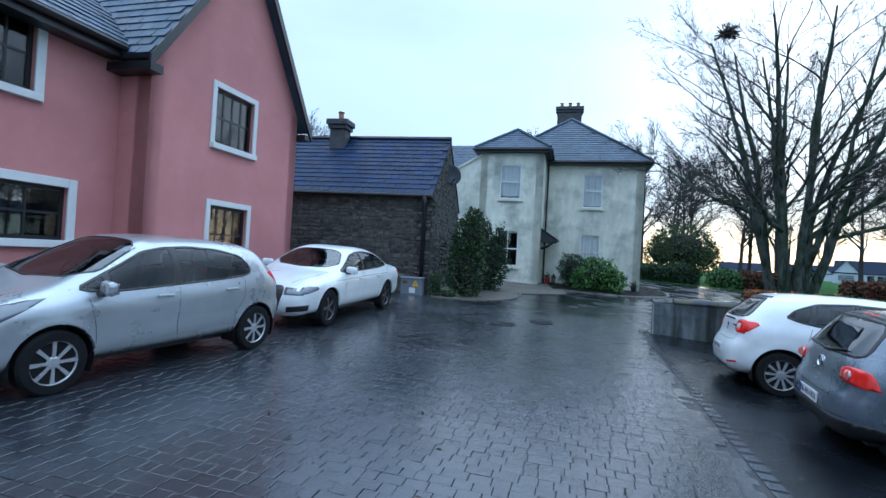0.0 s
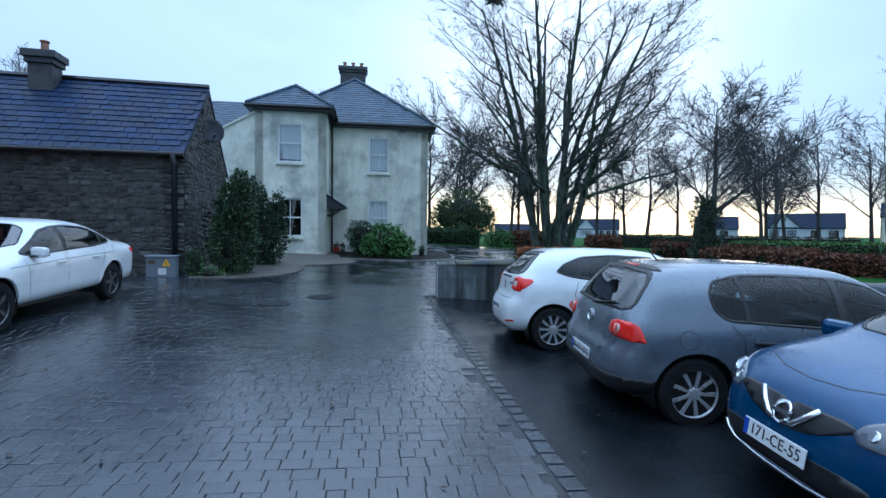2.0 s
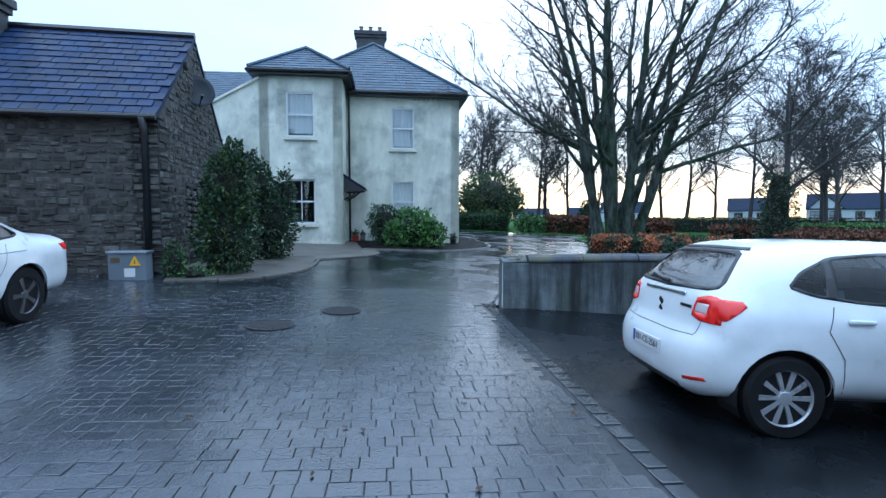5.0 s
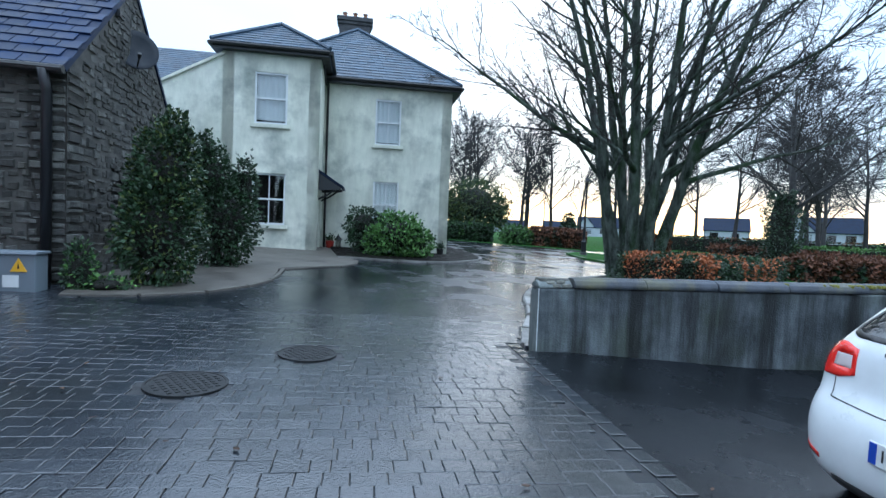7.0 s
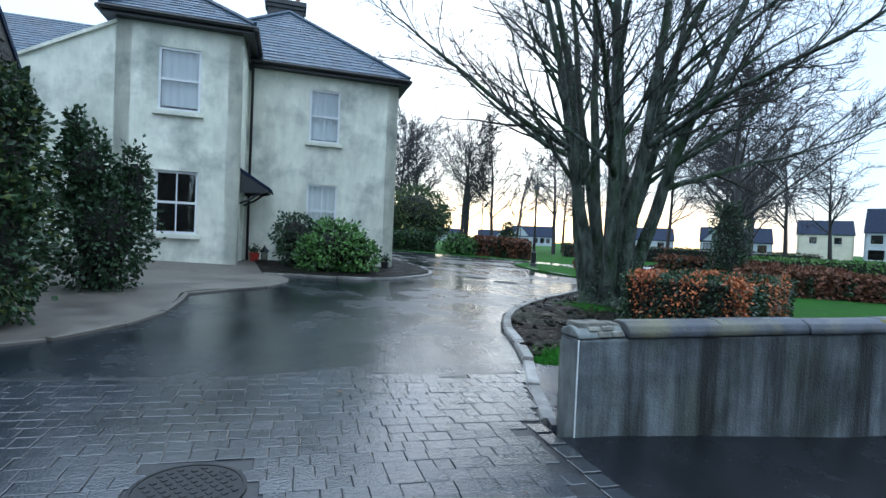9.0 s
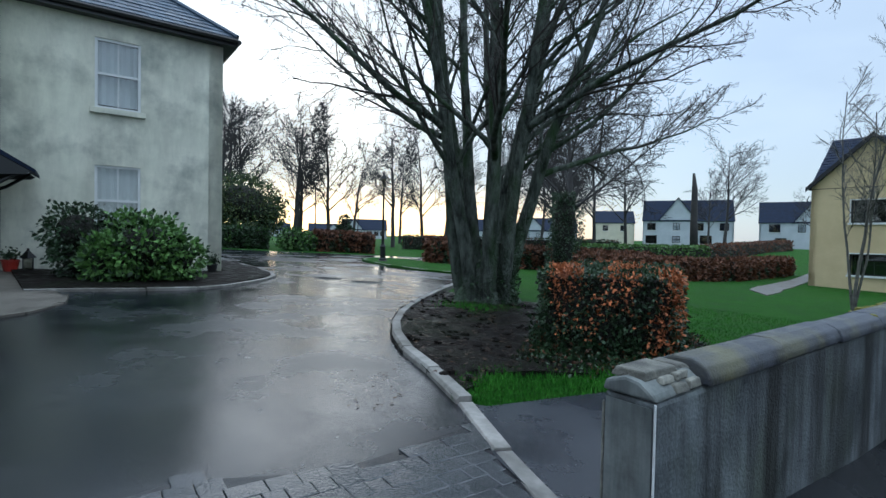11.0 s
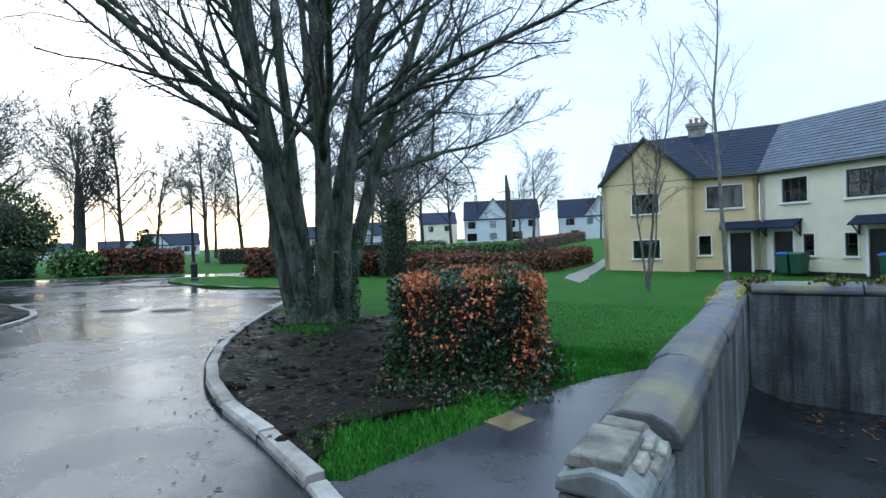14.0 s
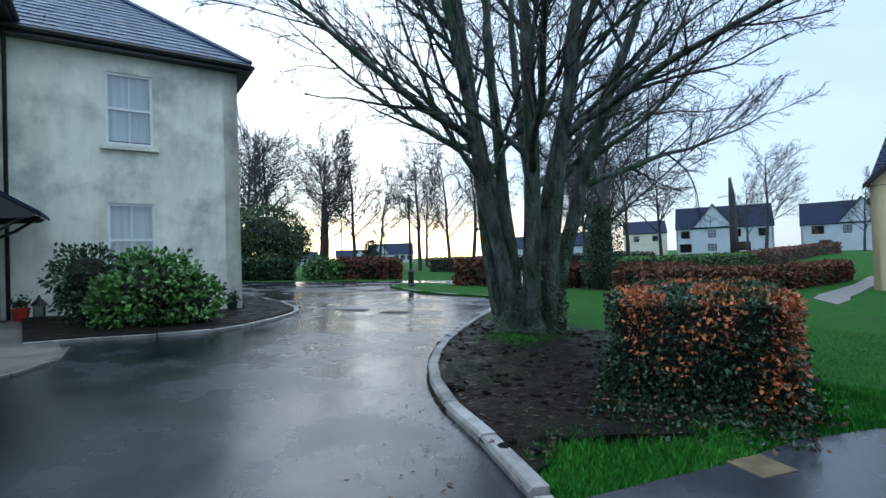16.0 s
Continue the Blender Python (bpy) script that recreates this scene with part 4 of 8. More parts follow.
def boundary_wall():
    zt = 0.70
    w = empty("boundary_wall", pose(*WALL_END, 0, 0, 0, ANG))
    tagged(w, "streaked cement-faced boundary wall with a rounded cope", "wall", kind="structure")
    s = Shape()
    s.box((0, -0.125, -1.1), (WALL_LEN + 0.125, 0.125, zt), M["wallstone"])
    s.box((WALL_LEN - 0.125, -17, -1.1), (WALL_LEN + 0.125, -0.128, zt), M["wallstone"])
    s.ob("body", w, bevel=0.02)
    rng = random.Random(4)
    prof = [(-0.14, 0.0), (-0.142, 0.04), (-0.115, 0.09), (-0.05, 0.12), (0.05, 0.12), (0.115, 0.09), (0.142, 0.04), (0.14, 0.0)]

    def cope(a, b, base):
        c = Shape()
        c.prism([(a, y, z) for y, z in prof], (b - a, 0, 0), M["cope"])
        o = c.ob("cope_stone", w, base @ pose(0, rng.uniform(-0.008, 0.008), zt + rng.uniform(0, 0.008), rng.uniform(-1, 1), 0, rng.uniform(-0.4, 0.4)), bevel=0.012)
        return o
    x = 0.42
    while x < WALL_LEN + 0.1:
        n = min(WALL_LEN + 0.14, x + rng.uniform(0.85, 1.1))
        cope(x + 0.004, n - 0.004, Matrix.Identity(4))
        x = n
    y = 0.16
    while y < 17:
        n = y + rng.uniform(0.85, 1.1)
        cope(y + 0.004, n - 0.004, pose(WALL_LEN, 0, 0, 0, 0, -90))
        y = n
    # the broken end stone
    e = Shape()
    e.prism([(0.0, -0.13, 0), (0.0, 0.135, 0), (0.0, 0.12, 0.05), (0.0, 0.02, 0.085), (0.0, -0.05, 0.075), (0.0, -0.11, 0.03)], (0.41, 0, 0), M["end_render"])
    e.ob("mortar_bed", w, pose(0, 0, zt, 0, -2, 1), bevel=0.015)
    for x0, x1, y0, y1, z0, z1 in ((0.02, 0.30, -0.06, 0.11, 0.07, 0.112), (0.16, 0.27, -0.128, -0.07, 0.012, 0.05), (0.28, 0.40, -0.126, -0.06, 0.012, 0.052), (0.10, 0.21, -0.10, -0.055, 0.052, 0.085), (0.22, 0.33, -0.10, -0.05, 0.054, 0.088), (0.31, 0.415, -0.05, 0.10, 0.075, 0.105)):
        b = Shape()
        j = [rng.uniform(-0.01, 0.01) for i in range(8)]
        b.hexa([(x0 + j[0], y0, z0), (x1 + j[1], y0 + j[2], z0), (x1, y1 + j[3], z0), (x0, y1, z0), (x0 + 0.012, y0 + 0.012 + j[4], z1), (x1 - 0.01 + j[5], y0 + 0.01, z1 + j[6] * 0.6), (x1 - 0.012, y1 - 0.01, z1), (x0 + 0.01, y1 - 0.015 + j[7], z1)], M["end_stone"])
        b.ob("broken_stone", w, pose(0, 0, zt), bevel=0.008)
    # the smooth rendered end with its pale corner bead
    f = Shape().box((-0.004, -0.112, -1.1), (-0.0005, 0.112, zt - 0.025), M["end_render"])
    f.ob("end_render", w)
    Shape().box((-0.005, -0.1285, -0.6), (0.004, -0.1215, zt - 0.004), M["bead"]).ob("corner_bead", w)
    Shape().box((-0.005, 0.119, -0.6), (0.004, 0.1285, zt - 0.05), M["end_stone"]).ob("corner_bead", w)
    return w


boundary_wall()

# ---- kerbs ----
def kerb_line(name, line, mat, label, width=0.14, lift=0.085, unit=0.9, side=1, rise=None):
    """Kerb stones laid end to end along a plan line, each its own block."""
    root = tagged(empty(name, pose(line[0][0], line[0][1], 0)), label, "kerb", kind="structure")
    pts, acc = [line[0]], 0.0
    for a, b in zip(line, line[1:]):
        d = math.dist(a, b)
        k = 0.0
        while acc + (d - k) >= unit:
            k += unit - acc
            acc = 0.0
            pts.append((a[0] + (b[0] - a[0]) * k / d, a[1] + (b[1] - a[1]) * k / d))
        acc += d - k
    rng = random.Random(7)
    ox, oy = line[0]
    for (x0, y0), (x1, y1) in zip(pts, pts[1:]):
        d = math.dist((x0, y0), (x1, y1))
        tx, ty = (x1 - x0) / d, (y1 - y0) / d
        nx, ny = ty * side, -tx * side
        g, c = 0.006, 0.035
        h = lift * (1 if rise is None else 0.12 + 0.88 * smoothstep(0, rise, math.dist((x0, y0), line[0]))) + rng.uniform(-0.006, 0.006)
        pr = [(0, -0.14), (0, h - c), (c * 0.7, h), (width, h), (width, -0.14)]
        s = Shape()
        outline = []
        for w, z in pr:
            px, py = x0 + tx * g + nx * w, y0 + ty * g + ny * w
            outline.append((px - ox, py - oy, ground_z(px, py) + z))
        dz = ground_z(x1, y1) - ground_z(x0, y0)
        s.prism(outline, (tx * (d - 2 * g), ty * (d - 2 * g), dz), mat)
        s.ob("kerb_stone", root, bevel=0.006, normals=True)
    return root


kerb_line("drive_kerb", KERB, M["kerb"], "worn pale concrete kerb along the drive", rise=2.6)
kerb_line("islet_kerb", ISLET[:-3], M["kerb"], "pale concrete kerb round the corner bed", side=1, lift=0.06)
kerb_line("tongue_kerb", TONGUE[:-3], M["kerb"], "low pale kerb round the lawn by the lamp", side=1, lift=0.08, width=0.12)
kerb_line("apron_kerb", APRON[:-3], M["apron"], "brown concrete edging of the apron", side=1, lift=0.036, width=0.1)


# ---- trees ----
def grow(s, rng, start, way, length, radius, level, spec, mats, keep=0.48, taper=0.82, fine=0.007, fan=0.0, crook=0.055):
    """A branch with its own branches. spec: per level (children, child length share, spread, tropism, segments)."""
    kids, share, spread, lift, segs, begin = spec[level]
    p, d = Vector(start), Vector(way).normalized()
    pts, rad = [p.copy()], [radius]
    wob = crook + 0.06 * level
    for i in range(segs):
        d = (d + Vector((rng.gauss(0, wob), rng.gauss(0, wob), rng.gauss(0, wob * 0.7) + lift))).normalized()
        p = p + d * (length / segs)
        pts.append(p.copy())
        rad.append(max(radius * (1 - taper * (i + 1) / segs), fine * 0.6 if level > 1 else 0.012))
    sides = 10 if radius > 0.12 else 6 if radius > 0.05 else 4 if radius > 0.03 else 3
    s.tube(pts, rad, sides, mats[0] if radius > 0.035 else mats[1], caps=False)
    if level + 1 >= len(spec):
        return pts
    for i in range(kids):
        f = (i + rng.uniform(0.1, 0.9)) / kids
        f = begin + (1 - begin) * f
        k = min(int(f * segs), segs - 1)
        q = pts[k].lerp(pts[k + 1], f * segs - k)
        t = (pts[k + 1] - pts[k]).normalized()
        a = Vector((rng.gauss(0, 1), rng.gauss(0, 1), rng.gauss(0, 1)))
        if fan:                                   # side branches reach away from the middle of the tree
            o = Vector((q.x, q.y, 0))
            a = a * 0.8 + o.normalized() * fan if o.length > 0.05 else a
        a = (a - t * a.dot(t)).normalized()
        w = (t * math.cos(spread) + a * math.sin(spread)).normalized()
        grow(s, rng, q, w, length * share * rng.uniform(0.6, 1.15) * (1.15 - 0.55 * f), max(rad[k] * keep, fine), level + 1, spec, mats, keep, 0.82, fine, 0.0, crook)
    return pts


M["ivy"] = surface("ivy_leaf", (0.010, 0.028, 0.010), (0.028, 0.062, 0.022), 3, (0.3, 0.55), 40, 0, vary=0.45)


def leaf_cloud(s, rng, count, place, size, mats, weights, droop=0.3):
    """Small folded leaves; place() gives a point and the way out from the plant."""
    for i in range(count):
        p, out, mi = place(rng)
        p, out = Vector(p), Vector(out)
        d = (out + Vector((rng.gauss(0, 0.6), rng.gauss(0, 0.6), rng.gauss(0, 0.6) - droop))).normalized()
        side = d.cross(Vector((rng.gauss(0, 1), rng.gauss(0, 1), rng.gauss(0, 1)))).normalized()
        k = size * rng.uniform(0.6, 1.3)
        up = d.cross(side)
        a, b, c = p, p + d * k, p + d * k * 0.5
        s.face([a, c + side * k * 0.32 + up * k * 0.1, b], mats[mi])
        s.face([a, b, c - side * k * 0.32 + up * k * 0.1], mats[mi])


def big_tree():
    x, y = 11.95, 17.05
    z = ground_z(x, y) - 0.05
    t = tagged(empty("bare_tree", pose(x, y, z)), "large bare many-stemmed tree with mossy grey-green bark", "tree")
    rng = random.Random(11)
    s = Shape()
    mats = (M["bark"], M["twig"])
    spec = [(10, 0.46, 0.70, 0.010, 16, 0.28), (10, 0.44, 0.62, 0.03, 9, 0.18), (8, 0.46, 0.6, 0.03, 4, 0.12), (2, 0.55, 0.6, 0.02, 2, 0.2), (0, 0, 0, 0.02, 2, 0)]
    stems = [(12, 13, 0.17, 9.8), (70, 12, 0.18, 10.2), (122, 14, 0.18, 10.0), (172, 10, 0.16, 10.4), (214, 14, 0.19, 10.2), (265, 11, 0.17, 10.2), (318, 13, 0.18, 9.8), (95, 5, 0.16, 10.6), (235, 6, 0.15, 10.4), (340, 5, 0.15, 10.4)]
    low = [(12, 0.40, 0.62, 0.022, 12, 0.2), (8, 0.45, 0.6, 0.04, 6, 0.15), (6, 0.5, 0.6, 0.03, 4, 0.1), (2, 0.55, 0.6, 0.02, 2, 0.1), (0, 0, 0, 0.02, 2, 0)]
    reach = {0: (22, 5, 5.8), 2: (25, 6, 5.4), 3: (18, 6, 5.2), 4: (20, 5, 5.8), 5: (27, 6, 5.2), 6: (20, 5, 6.0)}
    for i, (a, lean, r, ln) in enumerate(stems):
        ca, sa = math.cos(radians(a)), math.sin(radians(a))
        st = Vector((ca, sa, 0)) * (0.16 if lean < 8 else 0.40) - Vector((0, 0, 0.1))
        w = Vector((ca * math.sin(radians(lean)), sa * math.sin(radians(lean)), math.cos(radians(lean))))
        line = grow(s, rng, st, w, ln, r, 0, spec, mats, keep=0.46, fine=0.005, fan=0.9, crook=0.05)
        if i in reach:                            # a long low limb that sweeps outwards
            el, k, far = reach[i]
            grow(s, rng, line[k], (ca * math.cos(radians(el)), sa * math.cos(radians(el)), math.sin(radians(el))), far, 0.08, 0, low, mats, fine=0.005, crook=0.085)
    s.ob("limbs", t, smooth=True)
    b = Shape()                                   # the gnarled foot where the stems join
    ring = []
    for j, (r, h) in enumerate(((0.90, -0.15), (0.70, 0.06), (0.56, 0.3), (0.46, 0.5), (0.34, 0.7), (0.08, 0.85))):
        ring.append([(r * (1 + 0.16 * math.sin(5 * a + 0.7) + 0.07 * math.sin(11 * a + h)) * math.cos(a), r * (1 + 0.16 * math.sin(5 * a + 0.7) + 0.07 * math.sin(11 * a + h)) * math.sin(a), h) for a in [2 * math.pi * i / 30 for i in range(30)]])
    for r0, r1 in zip(ring, ring[1:]):
        for i in range(30):
            b.face([r0[i], r0[(i + 1) % 30], r1[(i + 1) % 30], r1[i]], M["bark"])
    b.ob("trunk_foot", t, smooth=True, normals=True)
    iv = Shape()                                  # ivy climbing the stems

    def climb(q):
        h = abs(q.gauss(0, 0.8)) + 0.05
        an = radians(q.gauss(285, 55))
        k = (0.72 - 0.25 * min(1, h)) + 0.20 * h + q.uniform(-0.1, 0.06)
        return (math.cos(an) * k, math.sin(an) * k, h), (math.cos(an), math.sin(an), 0.1), 0
    leaf_cloud(iv, rng, 1100, climb, 0.07, [M["ivy"]], None)
    tagged(iv.ob("ivy", t), kind="stuff")
    n = Shape()
    for i in range(60):
        v = Vector((rng.gauss(0, 1), rng.gauss(0, 1), rng.gauss(0, 0.8))).normalized() * 0.22
        q = Vector((-2.9, -0.6, 9.6)) + v * rng.uniform(0.4, 1)
        w = Vector((rng.gauss(0, 1), rng.gauss(0, 1), rng.gauss(0, 0.4))).normalized() * 0.25
        n.tube([q - w, q + w], 0.02, 3, M["twig"])
    n.ob("nest", t)
    return t


big_tree()


def bare_tree_mesh(seed, height, radius, kids=(21, 11, 7), lean=0.0, rise=0.03, trunk=0.32, share=0.50):
    """A rounded bare crown on a straight trunk, the limbs fanning upwards."""
    rng = random.Random(seed)
    s = Shape()
    spec = [(kids[0], share, 0.80, 0.01, 8, trunk), (kids[1], 0.46, 0.62, rise, 4, 0.22), (kids[2], 0.55, 0.7, rise, 2, 0.1), (0, 0, 0, 0.0, 1, 0)]
    grow(s, rng, (0, 0, -0.3), (lean, 0, 1), height * 0.82, radius * 0.8, 0, spec, (M["far_wood"], M["far_wood"]), 0.42, 0.86, 0.016, 0.7)
    return s


M["beech"] = surface("dry_beech_leaf", (0.22, 0.066, 0.02), (0.44, 0.15, 0.05), 3, (0.55, 0.8), 40, 0, vary=0.45)
M["beech_dull"] = surface("dull_beech_leaf", (0.07, 0.028, 0.014), (0.15, 0.06, 0.028), 3, (0.6, 0.85), 40, 0, vary=0.4)
M["laurel"] = surface("laurel_leaf", (0.009, 0.026, 0.008), (0.026, 0.062, 0.018), 2, (0.45, 0.7), 40, 0, vary=0.45)
M["light_leaf"] = surface("light_green_leaf", (0.06, 0.14, 0.028), (0.13, 0.26, 0.06), 2, (0.4, 0.6), 40, 0, vary=0.4)
M["olive_leaf"] = surface("olive_green_leaf", (0.05, 0.075, 0.012), (0.10, 0.13, 0.025), 1, (0.45, 0.7), 40, 0, vary=0.4)
M["bright_hedge"] = surface("bright_hedge_leaf", (0.04, 0.10, 0.015), (0.08, 0.17, 0.03), 1, (0.5, 0.7), 40, 0, vary=0.3)
# near-black filler: the shade deep in foliage is put into its colour
M["core"] = surface("painted_foliage_shade", (0.006, 0.007, 0.005), (0.018, 0.018, 0.012), 9, (0.85, 0.95), 60, 1.0, 0.03)

# ivy-clad tree and bare trees beyond the lawn
FAR_KINDS = [bare_tree_mesh(21, 11.5, 0.23, kids=(21, 10, 6)), bare_tree_mesh(22, 13.0, 0.25, kids=(21, 10, 6), lean=0.06), bare_tree_mesh(23, 10.0, 0.19, kids=(19, 10, 6), lean=-0.06, trunk=0.26)]
FAR_MESH = [s.mesh("tree_limbs", True) for s in FAR_KINDS]
rng = random.Random(5)
far_spots = [(31, 52, 0, 1.3), (34.5, 56, 1, 1.2), (34, 50.5, 2, 1.5), (40.5, 48, 0, 1.3), (42.7, 45.8, 2, 1.45), (43, 43, 1, 1.15), (27.4, 56, 1, 1.2), (24, 60, 0, 1.5), (29, 63, 2, 1.7), (21, 56, 2, 1.6), (17, 62, 1, 1.4), (47, 62, 2, 1.5), (52, 58, 0, 1.2), (50, 34, 0, 1.2), (53, 31, 1, 1.1), (56, 36, 2, 1.4), (47, 39, 1, 1.1), (60, 30, 0, 1.2), (45, 30, 2, 1.3), (77, 23, 1, 1.2), (88, 27, 0, 1.1), (39, 27, 0, 1.0), (66, 44, 1, 1.2), (96, 14, 2, 1.3), (58, 52, 1, 1.2),
             (22, 64, 0, 1.5), (19.5, 68, 2, 1.7), (15, 50, 2, 1.4), (13, 56, 0, 1.4), (24.5, 53, 1, 1.1), (28, 58, 0, 1.3), (37, 60, 2, 1.4), (-7, 31, 2, 0.8), (-9.5, 36, 1, 0.8)]
for x, y, k, sc in far_spots:
    t = empty("bare_tree", pose(x, y, ground_z(x, y) - 0.1, 0, 0, rng.uniform(0, 360)) @ Matrix.Scale(sc, 4))
    tagged(t, "tall bare winter tree standing beyond the lawn", "tree", "bare trees beyond the lawn")
    new("limbs", FAR_MESH[k]).parent = t


def ivy_tree(x, y, h, r):
    t = tagged(empty("ivy_tree", pose(x, y, ground_z(x, y) - 0.1)), "bare tree with its trunk wrapped in dark ivy", "tree")
    g = random.Random(31)
    s = bare_tree_mesh(32, h, r, kids=(24, 13, 9), trunk=0.26, share=0.66)
    s.ob("limbs", t, smooth=True)
    c = Shape()

    def place(q):
        z = q.uniform(0, 4.2)
        a = q.uniform(0, 6.28)
        k = (0.75 if z < 3.4 else 0.5) * (1 + 0.25 * math.sin(3 * a + z * 2)) * q.uniform(0.75, 1.05)
        return (math.cos(a) * k, math.sin(a) * k, z), (math.cos(a), math.sin(a), 0), 0
    leaf_cloud(c, g, 5000, place, 0.11, [M["ivy"]], None)
    # dark filler behind the ivy leaves, shade painted into it
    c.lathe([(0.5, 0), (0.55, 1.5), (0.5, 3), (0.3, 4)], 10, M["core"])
    tagged(c.ob("ivy", t), kind="stuff")


ivy_tree(26.3, 21.9, 12, 0.30)


def sapling(x, y, h, label, forks):
    t = tagged(empty("young_tree", pose(x, y, ground_z(x, y) - 0.05)), label, "tree", "young trees on the lawn")
    g = random.Random(int(x * 10))
    s = Shape()
    spec = [(15, 0.24, 0.62, 0.01, 10, 0.34), (8, 0.5, 0.6, 0.03, 5, 0.15), (5, 0.5, 0.6, 0.0, 3, 0.1), (0, 0, 0, 0.0, 1, 0)]
    for w, hh, r in forks:
        grow(s, g, (0, 0, -0.1), w, h * hh, r, 0, spec, (M["birch"], M["birch"]), fine=0.004)
    s.ob("limbs", t, smooth=True)


M["birch"] = surface("pale_young_bark", (0.05, 0.048, 0.044), (0.15, 0.145, 0.13), 5, (0.7, 0.9), 40, 0.4, 0.01)
sapling(21.1, 10.6, 7.6, "slim bare young tree with forked stems on the lawn", [((0.03, 0.0, 1), 1.0, 0.05), ((-0.03, 0.07, 1), 0.85, 0.04), ((0.02, -0.07, 1), 0.75, 0.035)])
sapling(23.2, 7.9, 11.5, "tall slim bare birch in front of the terrace", [((0.0, 0.01, 1), 1.0, 0.085)])


def dead_trunk(x, y, h):
    s = Shape().tube([(0, 0, -0.2), (0.05, 0.1, h * 0.4), (-0.05, 0.1, h * 0.8), (-0.2, 0.2, h)], [0.45, 0.38, 0.3, 0.12], 9, M["far_wood"])
    s.tube([(0.0, 0.1, h * 0.7), (0.3, 0.1, h * 0.85)], [0.14, 0.06], 6, M["far_wood"])
    tagged(s.ob("dead_trunk", None, pose(x, y, ground_z(x, y)), smooth=True), "broken dead tree trunk without branches", "tree trunk")


dead_trunk(62, 23.4, 8.8)


# ---- hedges and shrubs ----
def hedge(name, a, b, thick, height, label, count, size, brown, mats, seed, group=""):
    """A clipped hedge between two plan points; brown: share of dry leaves, gathered in drifts."""
    L = math.dist(a, b)
    ang = math.degrees(math.atan2(b[1] - a[1], b[0] - a[0]))
    z0 = ground_z((a[0] + b[0]) / 2, (a[1] + b[1]) / 2)
    tilt = math.degrees(math.atan2(ground_z(*b) - ground_z(*a), L))
    h = tagged(empty(name, pose(a[0], a[1], ground_z(*a), 0, -tilt, ang)), label, "hedge", group)
    g = random.Random(seed)
    # solid near-black blocks, painted shade behind the leaves rather than modelled stems
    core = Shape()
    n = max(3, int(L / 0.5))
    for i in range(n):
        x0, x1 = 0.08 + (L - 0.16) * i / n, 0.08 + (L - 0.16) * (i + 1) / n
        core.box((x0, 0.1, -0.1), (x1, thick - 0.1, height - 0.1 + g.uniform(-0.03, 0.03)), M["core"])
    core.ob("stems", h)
    areas = [L * height, L * height, L * thick * 1.2, thick * height, thick * height]

    def place(q):
        k = q.choices(range(5), areas)[0]
        u, v, w = q.random(), q.random(), q.uniform(-0.09, 0.03)
        if k == 0:
            p, o = (u * L, -w, v * height), (0, -1, 0)
        elif k == 1:
            p, o = (u * L, thick + w, v * height), (0, 1, 0)
        elif k == 2:
            p, o = (u * L, v * thick, height + w), (0, 0, 1)
        elif k == 3:
            p, o = (-w, u * thick, v * height), (-1, 0, 0)
        else:
            p, o = (L + w, u * thick, v * height), (1, 0, 0)
        bulge = 0.07 * noise.noise((p[0] * 1.7 + seed, p[1] * 1.7, p[2] * 1.7))
        p = Vector(p) + Vector(o) * bulge
        f = noise.noise((p.x * 2.6 + seed, p.y * 2.6, p.z * 0.8)) * 1.5 + 0.55 * (p.z / height - 0.5) + q.gauss(0, 0.16)
        return p, o, 0 if f > 0.5 - brown else 1
    s = Shape()
    leaf_cloud(s, g, count, place, size, mats, None)
    tagged(s.ob("leaves", h), kind="stuff")
    return h


near_hedge = hedge("beech_hedge", (8.7, 12.28), (12.25, 13.2), 1.6, 1.12, "clipped beech hedge of dry copper leaves with ivy", 27000, 0.056, 0.12, [M["beech"], M["ivy"]], 5)
# ivy spilling at its foot
g = random.Random(8)
s = Shape()


def foot(q):
    v = abs(q.gauss(0, 0.36))
    if q.random() < 0.6:
        p = Vector((8.45, 14.0, 0)).lerp(Vector((8.9, 12.3, 0)), q.random()) + Vector((-0.97, -0.25, 0)) * v
    else:
        p = Vector((8.7, 12.35, 0)).lerp(Vector((11.6, 13.0, 0)), q.random()) + Vector((0.2, -0.97, 0)) * v * 0.4
    p.z = ground_z(p.x, p.y) + 0.06 + max(0, 0.4 - v) * q.random()
    return p, (-0.4, -0.2, 0.8), 0 if q.random() < 0.85 else 1


